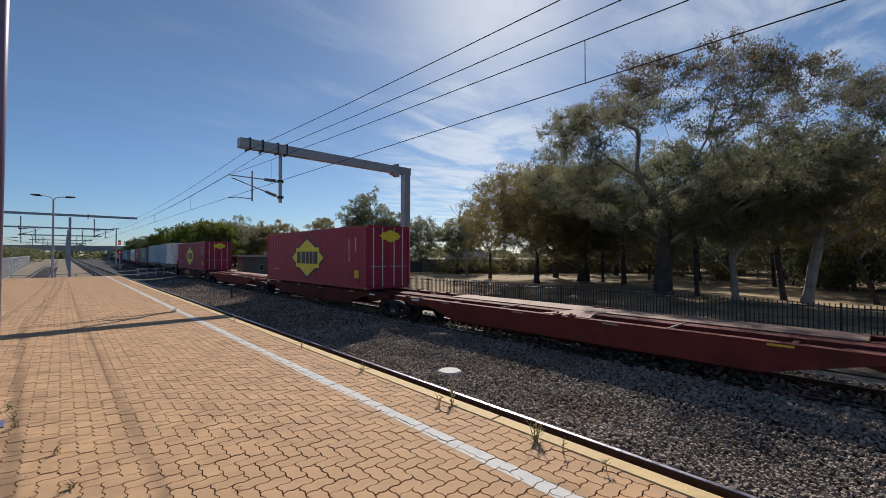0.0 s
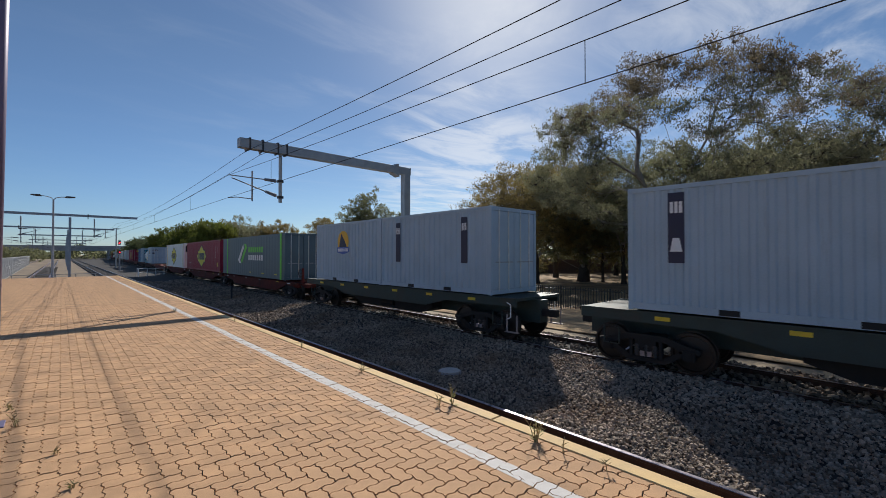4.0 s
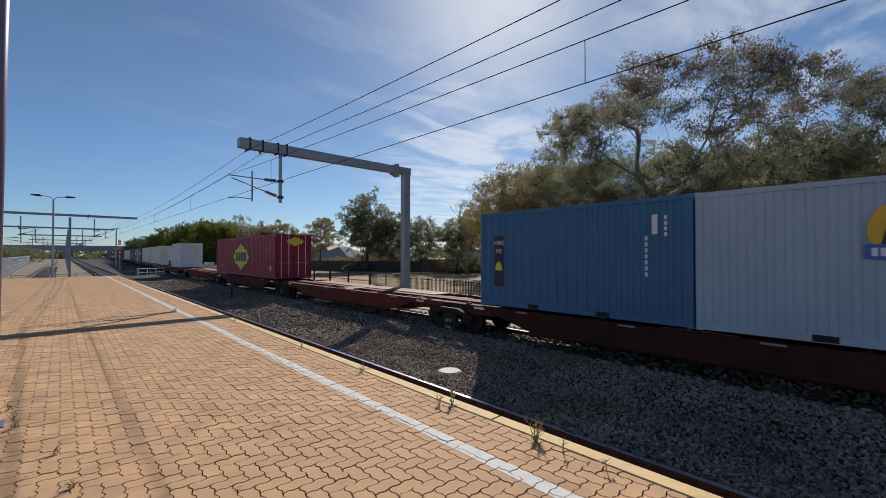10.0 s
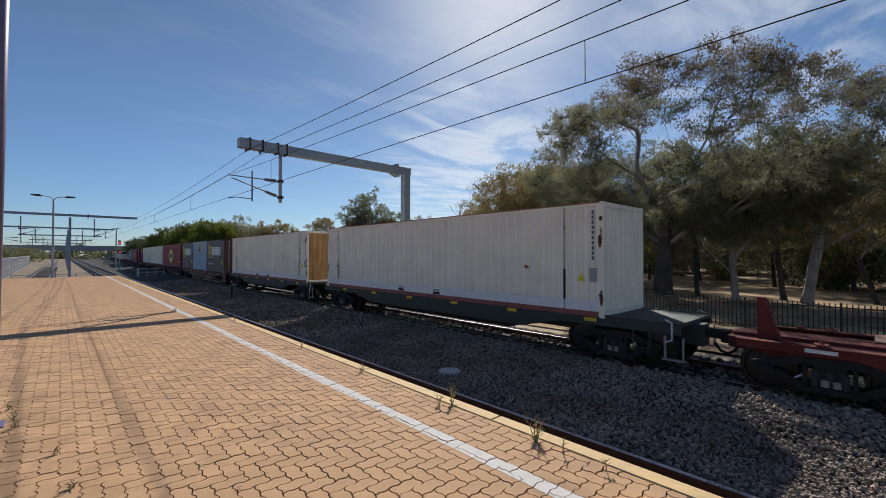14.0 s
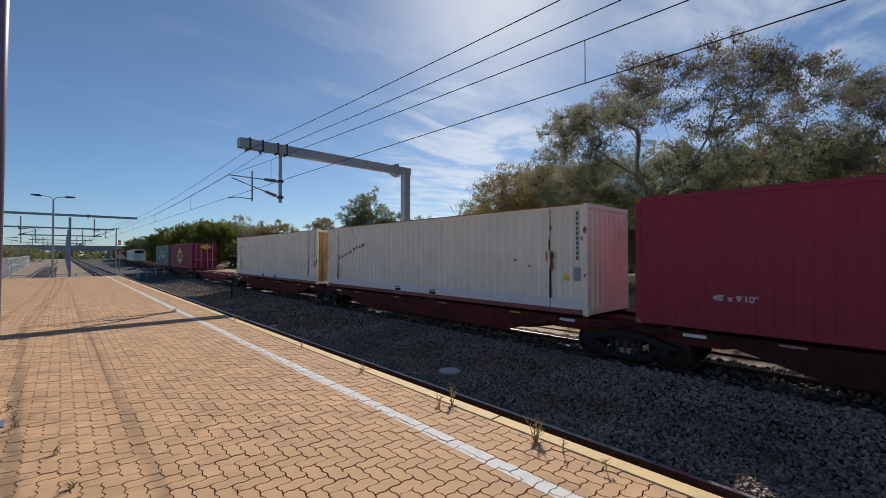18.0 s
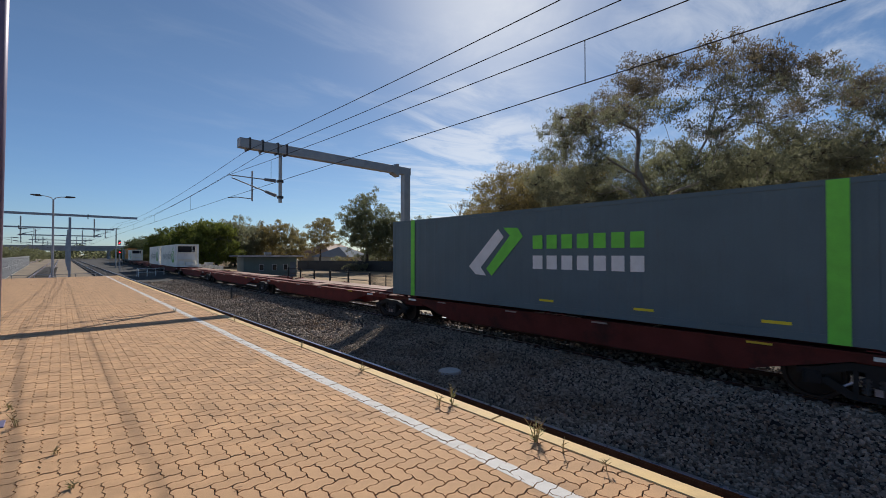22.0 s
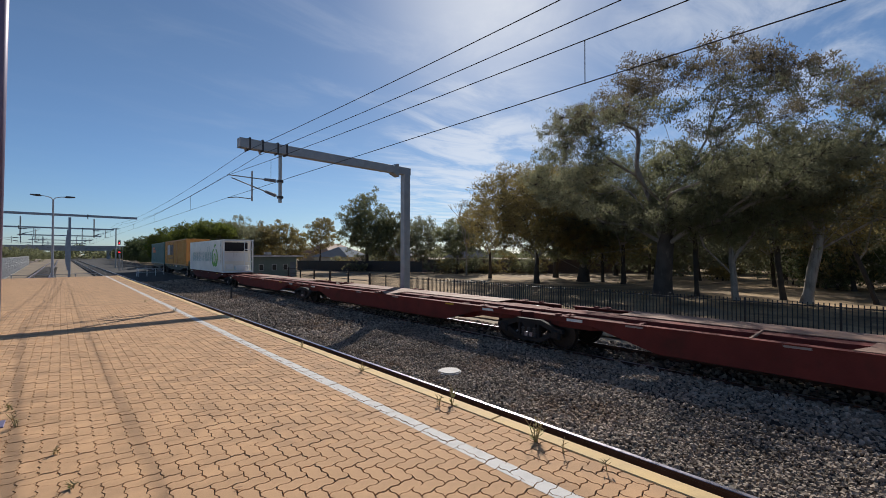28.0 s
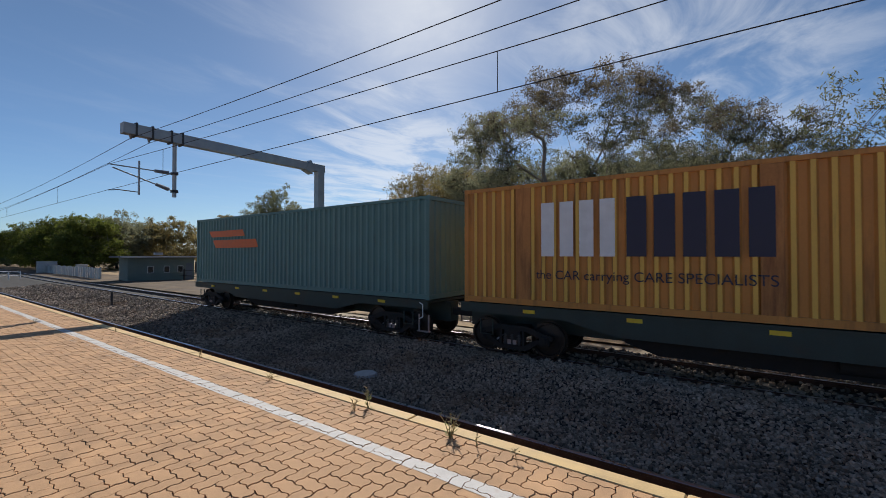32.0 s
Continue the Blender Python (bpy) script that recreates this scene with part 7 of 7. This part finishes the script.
def tree(x, y, H, R, trunk_h, r0, seed, leaf, bark, label, clumps=160, per=60, clump_r=0.9, leaf_len=0.24, leaf_w=0.075, lean=(0, 0), dome=0.5, hollow=0.35, base_z=-1.42, name="gum_tree", gaps=0.0, low=None, top_leaf=None, fork=None, boughs=()):
    """Trunk, branches grown towards scattered leaf clumps, and the clumps; the crown is an uneven dome with gaps."""
    rng = np.random.default_rng(seed)
    t = thing(name, label, "tree", "trees", pose(x, y, base_z))
    lowz = trunk_h * 0.9 if low is None else low
    cz, top = lowz + (H - lowz) * dome, H
    C = []
    holes = [(rng.uniform(-R, R), rng.uniform(-R, R), rng.uniform(lowz, H), rng.uniform(0.16, 0.3) * R) for _ in range(int(gaps * 12))]
    tries = 0
    while len(C) < clumps and tries < clumps * 40:
        tries += 1
        v = rng.normal(0, 1, 3); v /= np.linalg.norm(v)
        rad = rng.uniform(hollow, 1.0) ** 0.6
        bump_ = 1 + 0.28 * noise.noise(Vector((v[0] * 2.1 + seed, v[1] * 2.1, v[2] * 2.1)))
        p = np.array([v[0] * R * rad * bump_, v[1] * R * rad * bump_, 0.0])
        p[2] = cz + v[2] * rad * bump_ * ((top - cz) if v[2] > 0 else (cz - lowz))
        if any((Vector((x + p[0], y + p[1], base_z + p[2])) - Vector(c[:3])).length < c[3] for c in SKY_GAP):
            continue
        if any((p[0] - a) ** 2 + (p[1] - b) ** 2 + (p[2] - c) ** 2 < r * r for a, b, c, r in holes):
            continue
        p[0] += lean[0] * p[2] / H; p[1] += lean[1] * p[2] / H
        C.append(p)
    C = np.array(C)
    # skeleton: trunk, a few long limbs, boughs off the limbs, then a twig to each clump
    nodes = [np.array([0.0, 0.0, 0.0])]
    par = [-1]
    steps = 6
    bend = rng.normal(0, 0.1 * r0, (steps + 1, 2))
    for k in range(1, steps + 1):
        f1 = k / steps
        nodes.append(np.array([lean[0] * f1 * trunk_h / H + bend[k, 0], lean[1] * f1 * trunk_h / H + bend[k, 1], trunk_h * f1]))
        par.append(len(nodes) - 2)
    leaf_nodes = []

    def reach(j, p, lift, seg):
        """A curved branch from node j to p."""
        a = nodes[j]
        L = np.linalg.norm(p - a)
        mid = (a + p) / 2 + np.array([0, 0, lift * L]) + rng.normal(0, 0.03 * L, 3)
        n = max(2, int(L / seg))
        prev = j
        for k in range(1, n + 1):
            f1 = k / n
            q = a * (1 - f1) ** 2 + mid * 2 * f1 * (1 - f1) + p * f1 ** 2
            nodes.append(q); par.append(prev); prev = len(nodes) - 1
        return prev

    def spread(n):
        """n clumps far from one another."""
        idx = [int(rng.integers(len(C)))]
        d = np.linalg.norm(C - C[idx[0]], axis=1)
        while len(idx) < min(n, len(C)):
            k = int(np.argmax(d)); idx.append(k)
            d = np.minimum(d, np.linalg.norm(C - C[k], axis=1))
        return idx
    first = steps - 2 if fork is None else max(1, math.ceil(steps * fork / trunk_h))
    n1 = 5 + int(clumps > 200) * 4 + int(clumps > 500) * 6
    for i in spread(n1):
        j = int(rng.integers(first, steps + 1))
        reach(j, nodes[j] + (C[i] - nodes[j]) * 0.6, -0.05 if fork is None else 0.07, 0.8)
    for b in boughs:
        reach(first, np.array(b, dtype=float), 0.05, 0.7)
    base_n = min(first, steps - 1)
    # the rest, nearest first: each joins where the way is short and the turn small
    run = np.zeros(4 * len(C) * 4 + 4000)
    for i in range(1, len(nodes)):
        run[i] = run[par[i]] + np.linalg.norm(nodes[i] - nodes[par[i]])
    for i in sorted(range(len(C)), key=lambda k: float(np.linalg.norm(C[k] - nodes[steps]))):
        p = C[i]
        arr = np.array(nodes[base_n:])
        pa = np.array([par[q] for q in range(base_n, len(nodes))])
        way = arr - np.array(nodes)[pa]
        way /= np.maximum(1e-6, np.linalg.norm(way, axis=1)[:, None])
        to = p - arr
        dist = np.linalg.norm(to, axis=1)
        turn = 1 - np.sum(way * to, axis=1) / np.maximum(1e-6, dist)
        cost = dist * (1 + 0.75 * turn) + 0.22 * run[base_n:len(nodes)]
        j = int(np.argmin(cost)) + base_n
        n0 = len(nodes)
        e = reach(j, p, -0.04, 0.75)
        for q in range(n0, len(nodes)):
            run[q] = run[par[q]] + np.linalg.norm(nodes[q] - nodes[par[q]])
        leaf_nodes.append(e)
    # ease the kinks out of the limbs
    pos = np.array(nodes)
    kids = [[] for _ in nodes]
    for i in range(1, len(nodes)):
        kids[par[i]].append(i)
    for _ in range(3):
        old = pos.copy()
        for i in range(steps + 1, len(nodes)):
            if kids[i]:
                pos[i] = 0.5 * old[i] + 0.25 * old[par[i]] + 0.25 * old[kids[i]].mean(axis=0)
    nodes = list(pos)
    w = np.zeros(len(nodes))
    for i in leaf_nodes:
        w[i] += 1
    for i in range(len(nodes) - 1, 0, -1):
        w[par[i]] += w[i]
    rad = r0 * np.power(np.maximum(w, 0.3) / w[0], 0.68)
    gt, gb = Geo(), Geo()
    for i in range(1, len(nodes)):
        j = par[i]
        if i <= steps:
            continue
        ra, rb = rad[j], rad[i]
        ra = min(ra, rb * 1.6) if j > steps else rb * 1.15
        gb.tube(nodes[j], nodes[i], max(ra, 0.012), max(rb, 0.01), 10 if rad[i] > 0.12 else (6 if rad[i] > 0.04 else 4), cap=False)
    # the trunk is one skin of uneven rings, flared at the root
    n, rings = 14, 4 * steps
    for k in range(rings + 1):
        f1 = k / 4
        i = min(int(f1), steps - 1)
        f1 -= i
        c = nodes[i] * (1 - f1) + nodes[i + 1] * f1
        r = rad[i] * (1 - f1) + rad[i + 1] * f1
        r *= 1 + 0.45 * math.exp(-c[2] / (1.6 * r0 + 0.05))
        for m in range(n):
            a = 2 * math.pi * m / n
            q = r * (1 + 0.16 * noise.noise(Vector((math.cos(a) * 1.3 + seed, math.sin(a) * 1.3, c[2] * 0.55))) + 0.06 * noise.noise(Vector((math.cos(a) * 4, math.sin(a) * 4 + seed, c[2] * 1.4))))
            gt.v.append((c[0] + q * math.cos(a), c[1] + q * math.sin(a), c[2] - (0.12 if k == 0 else 0.0)))
    gt.f = [(k * n + m, k * n + (m + 1) % n, (k + 1) * n + (m + 1) % n, (k + 1) * n + m) for k in range(rings) for m in range(n)]
    part("trunk", gt, bark, t, smooth=True)
    me = bpy.data.meshes.new("branchwork")
    me.from_pydata([tuple(v) for v in gb.v], [], gb.f)
    me.materials.append(M_BARKP)
    br = new("branchwork", me); br.parent = t
    groups = [(C, leaf)]
    if top_leaf is not None:
        up = C[:, 2] > lowz + 0.62 * (H - lowz)
        groups = [(C[~up], leaf), (C[up], top_leaf)]
    middle = np.array([lean[0] * cz / H, lean[1] * cz / H, lowz + 0.3 * (H - lowz)])
    for cc, lf in groups:
        Q, T = sprays(rng, cc, middle, per, clump_r, leaf_len, leaf_w)
        cr = new("crown", quads("crown", Q, lf)); cr.parent = t
        tw = new("twig_mass", quads("twig_mass", T, M_BARK)); tw.parent = t; tw["kind"] = "stuff"
    return t


M_BARKM = mat("gum_bark_rough", (0.075, 0.062, 0.055), 0.9, 0, 1.2, 0.35, 16, 0.6, dirt=(0.2, 0.17, 0.15), dirt_amt=0.22, dirt_scale=1.4, spec=0.2, streak=True)
GUM = "tall spreading gum tree with pale bark and open crown"
# the large gum and its neighbours in the park
tree(31.6, 10.7, 15.2, 9.3, 7.4, 0.52, 11, M_LEAF, M_BARKM, "huge spreading gum tree with thick grey trunk and airy crown", 640, 220, 0.80, 0.17, 0.05, (-3.4, -2.0), 0.30, 0.66, gaps=4.0, low=5.0, top_leaf=M_LEAFBR, fork=3.0, boughs=[(-3.9, 3.6, 3.0), (3.0, -2.6, 8.5)])
tree(33.4, 3.1, 13.4, 6.0, 6.5, 0.27, 12, M_LEAF, M_BARKP, GUM, 220, 180, 0.80, 0.17, 0.05, (0.9, -2.0), 0.45, 0.6, gaps=4.0, low=5.2, top_leaf=M_LEAFBR, fork=2.6, boughs=[(4.0, -3.7, 7.4)])
tree(33.2, 8.9, 11.5, 4.5, 5.5, 0.15, 13, M_LEAF, M_BARK, "slim gum tree with leaning stems", 200, 130, 0.95, 0.21, 0.065, (0.5, 0.5), 0.5, 0.3, low=3.4, fork=2.4)
tree(32.0, 6.4, 10.5, 4.2, 5.0, 0.19, 14, M_LEAFD, M_BARKP, "slim gum tree with a forked pale trunk", 200, 130, 0.95, 0.21, 0.065, (-1.0, 0.6), 0.5, 0.3, low=3.6, fork=0.9, boughs=[(-1.6, 1.5, 3.6)])
tree(34.6, 4.3, 10.0, 4.0, 5.0, 0.16, 15, M_LEAFD, M_BARK, "slim dark gum tree in the park", 150, 90, 0.95, 0.21, 0.065, (-0.6, 1.0), 0.5, 0.3, low=3.4, fork=3.0)
tree(36.0, 0.1, 11.0, 5.0, 4.0, 0.12, 16, M_LEAFY, M_BARK, "thin leaning gum tree in the shade of the park", 160, 90, 0.95, 0.21, 0.065, (0.3, 3.2), 0.5, 0.3, low=3.4)
tree(35.2, -2.0, 12.2, 6.0, 4.5, 0.17, 17, M_LEAF, M_BARKP, GUM, 180, 95, 0.95, 0.21, 0.065, (-1.0, 1.0), 0.5, 0.3, low=3.6)
tree(33.5, -9.0, 15.0, 6.5, 4.5, 0.35, 18, M_LEAFD, M_BARKP, GUM, 200, 70, 0.95, 0.24, 0.08, (0, -1), 0.5, 0.3, low=4.0)
tree(41.3, 17.6, 14.2, 5.2, 4.0, 0.22, 29, M_LEAFD, M_BARK, "leafy gum tree standing behind the huge one", 300, 120, 1.05, 0.22, 0.07, (0, 0), 0.5, 0.25, low=4.2, gaps=0.5, fork=2.0)
tree(42.0, 22.3, 11.0, 5.6, 3.6, 0.52, 19, M_LEAFD, M_BARK, "dense dark gum tree with a thick black trunk", 260, 110, 1.05, 0.28, 0.1, (0, 0), 0.5, 0.2, low=2.4, fork=1.2)
tree(36.5, 24.6, 12.8, 6.7, 3.2, 0.26, 20, M_LEAFY, M_BARK, "dense yellow-green tree with several thin stems", 420, 150, 1.1, 0.24, 0.075, (0, 0), 0.5, 0.25, low=3.0, name="tree", gaps=0.6, fork=0.9)
tree(40.3, 34.2, 11.0, 4.6, 3.4, 0.2, 21, M_LEAFY, M_BARK, "yellow-green tree with twisting stems", 160, 75, 0.9, 0.26, 0.085, (0, 0), 0.5, 0.25, low=3.8, name="tree", gaps=0.5, fork=1.2)
tree(46.5, 28.5, 14.5, 7.0, 3.6, 0.3, 22, M_LEAFBR, M_BARK, "brown-tinged gum tree behind the park fence", 320, 120, 1.15, 0.26, 0.085, (0, 0), 0.5, 0.25, low=4.5, gaps=0.6)
tree(45.5, 45.5, 8.8, 4.3, 2.8, 0.2, 23, M_LEAFD, M_BARK, "dark low gum tree with a bent trunk", 230, 95, 0.9, 0.28, 0.09, (1.0, 0), 0.5, 0.2, low=2.8, name="tree", gaps=0.6, fork=1.2)
tree(44.5, 53.0, 9.5, 3.4, 2.8, 0.2, 24, M_LEAF, M_BARK, "slender gum tree beside the reserve", 180, 90, 0.85, 0.28, 0.09, (0, 0), 0.5, 0.2, low=2.0, gaps=0.6)
tree(40.6, 63.5, 15.5, 4.6, 5.0, 0.3, 25, M_LEAFD, M_BARK, "tall uneven gum tree with dark hanging foliage", 300, 120, 1.0, 0.32, 0.10, (-0.5, 0), 0.42, 0.15, low=1.8, gaps=1.8, fork=1.6)
tree(45.0, 62.0, 11.0, 3.4, 3.0, 0.22, 26, M_LEAFD, M_BARK, "dark gum tree with hanging foliage", 190, 100, 0.95, 0.32, 0.10, (0, 0), 0.5, 0.2, low=1.8, gaps=0.8)
tree(39.5, 80.0, 11.0, 3.4, 4.5, 0.2, 27, M_LEAFY, M_BARK, "thin two-headed gum tree", 110, 80, 0.85, 0.34, 0.11, (0.5, 0), 0.6, 0.2, low=3.4, name="tree", gaps=1.6, fork=2.0)
# far belt along the right of the line
rb_ = random.Random(77)
for k, (fx, fy, fh, fr, lf) in enumerate([(40, 102, 11.0, 7.0, M_LEAFY), (30, 104, 11.5, 6.0, M_LEAF), (24.5, 98, 10.2, 5.2, M_LEAFB), (22, 108, 9.9, 5.5, M_LEAFB), (27, 118, 11.2, 6.5, M_LEAFB), (22, 126, 9.8, 6.0, M_LEAFB),
                                          (24, 142, 10.2, 7.0, M_LEAFK), (22, 158, 9.0, 6.5, M_LEAFK), (24, 176, 9.2, 7.0, M_LEAFK), (24, 198, 8.4, 7.0, M_LEAFK), (25, 224, 7.6, 7.0, M_LEAFK), (26, 256, 7.0, 7.0, M_LEAFK), (28, 300, 7.0, 7.0, M_LEAFK), (40, 120, 11.0, 7.0, M_LEAF)]):
    tree(fx, fy, fh, fr, 2.4, 0.3, 40 + k, lf, M_BARK, "bushy round-headed tree in the belt beside the line", 170, 110, 1.45, 0.46, 0.17, (0, 0), 0.5, 0.35, low=0.6, name="tree")
# wood behind the park
for k in range(20):
    a = radians(60 + 48 * (k + rb_.random() * 0.6) / 20)
    rr = rb_.uniform(62, 92)
    fx, fy = rr * math.sin(a), rr * math.cos(a)
    tree(fx, fy, rb_.uniform(9, 13), rb_.uniform(5.0, 6.5), 2.2, 0.28, 70 + k, rb_.choice([M_LEAFD, M_LEAF, M_LEAFD, M_LEAFY]), M_BARK, "bushy gum tree at the back of the park", 140, 56, 1.4, 0.42, 0.15, (0, 0), 0.5, 0.2, low=0.8, name="tree")
for k in range(7):
    a = radians(63 + 42 * (k + rb_.random() * 0.5) / 7)
    rr = rb_.uniform(44, 56)
    tree(rr * math.sin(a), rr * math.cos(a), rb_.uniform(9, 12.5), rb_.uniform(4.5, 6.0), 3.2, 0.15, 110 + k, rb_.choice([M_LEAFD, M_LEAF, M_LEAFY]), M_BARK, "gum tree standing in the park grass", 190, 70, 1.1, 0.3, 0.10, (rb_.uniform(-1, 1), rb_.uniform(-1, 1)), 0.5, 0.2, low=1.6, gaps=0.6)
# dense bushes that close the park
for k in range(10):
    a = radians(85.5 + 20 * k / 10 + rb_.uniform(-0.6, 0.6))
    rr = rb_.uniform(46, 52)
    tree(rr * math.sin(a), rr * math.cos(a), rb_.uniform(4.0, 6.5), rb_.uniform(2.6, 3.4), 0.5, 0.1, 160 + k, rb_.choice([M_LEAFK, M_LEAFD]), M_BARK, "dense dark bush closing the shady side of the park", 80, 70, 0.9, 0.26, 0.1, (0, 0), 0.5, 0.3, low=0.2, name="shrub")
for k in range(17):
    a = radians(61 + 25.5 * k / 17 + rb_.uniform(-0.5, 0.5))
    rr = rb_.uniform(76, 84)
    tree(rr * math.sin(a), rr * math.cos(a), rb_.uniform(4.5, 7.0), rb_.uniform(3.2, 4.4), 0.5, 0.1, 180 + k, rb_.choice([M_LEAFD, M_LEAFY, M_LEAFK]), M_BARK, "leafy bush at the far side of the park", 80, 60, 1.1, 0.34, 0.13, (0, 0), 0.5, 0.3, low=0.2, name="shrub")
# shrubs at the far left
for k, (fx, fy) in enumerate([(-16, 210), (-24, 190), (-10, 235), (-34, 200), (-45, 230), (-20, 260)]):
    tree(fx, fy, 6.0, 6.0, 1.2, 0.2, 140 + k, M_LEAFD, M_BARK, "low dark bushy tree far beyond the platform", 90, 50, 1.5, 0.5, 0.2, (0, 0), 0.5, 0.2, low=0.4, name="tree")


def dead_tree():
    rng = random.Random(3)
    t = thing("dead_tree", "bare dead tree with thin grey limbs", "tree", "trees", pose(42.5, 40.5, -1.42))
    g = Geo()

    def grow(p, d, l, r, lev):
        q = p + d * l
        g.tube(p, q, r, r * 0.65, 6, cap=False)
        if lev < 4:
            for _ in range(3 if lev else 4):
                grow(q, (d + Vector((rng.uniform(-1, 1), rng.uniform(-1, 1), rng.uniform(-0.1, 0.8))) * 0.65).normalized(), l * rng.uniform(0.55, 0.8), r * 0.6, lev + 1)
    grow(Vector((0, 0, 0)), Vector((0, 0, 1)), 4.0, 0.16, 0)
    part("branchwork", g, M_BARKP, t)


dead_tree()


def shrubs():
    rng = random.Random(21)
    spots = [(44 + 1.25 * k + rng.uniform(-1, 0), 48.5 - 1.3 * k + rng.uniform(-1, 0)) for k in range(10)] + [(38 + rng.uniform(0, 8), 58 + rng.uniform(0, 14)) for _ in range(6)]
    spots += [(rng.uniform(46, 62), rng.uniform(-14, 22)) for _ in range(10)]
    for k, (x, y) in enumerate(spots):
        tree(x, y, rng.uniform(1.8, 4.0), rng.uniform(1.3, 2.4), 0.5, 0.08, 200 + k, rng.choice([M_LEAFD, M_LEAF, M_LEAFY]), M_BARK, "leafy shrub growing in the dry park grass", 32, 45, 0.8, 0.26, 0.10, (0, 0), 0.5, 0.2, low=0.2, name="shrub")


shrubs()


def far_woods():
    """Distant woods along the horizon, one joined belt of leaf clumps."""
    rng = np.random.default_rng(8)
    C = []
    for _ in range(2600):
        a = radians(rng.uniform(-14, 60))
        rr = rng.uniform(380, 460)
        hgt = 7 + 5 * noise.noise(Vector((math.degrees(a) * 0.35, 0, 0)))
        C.append((rr * math.sin(a), rr * math.cos(a), GROUND + rng.uniform(0, max(2.0, hgt))))
    ob = new("far_woods", quads("far_woods", leaves(rng, np.array(C), 14, 3.2, 2.2, 1.2), M_LEAFD))
    tagged(ob, "dark line of distant woods on the horizon", "woods", kind="stuff")


far_woods()


def motions():
    """The whole train rolls along the freight track towards the platform and past it."""
    for ob, s, z in MOVING:
        rows = []
        for k in range(33):
            y = s - travel(k)
            rows.append((float(k), pose(FAR_C + curve_x(y), y, RAIL + z, 0, 0, -math.degrees(math.atan(curve_slope(y))))))
        walk(ob, rows)


motions()
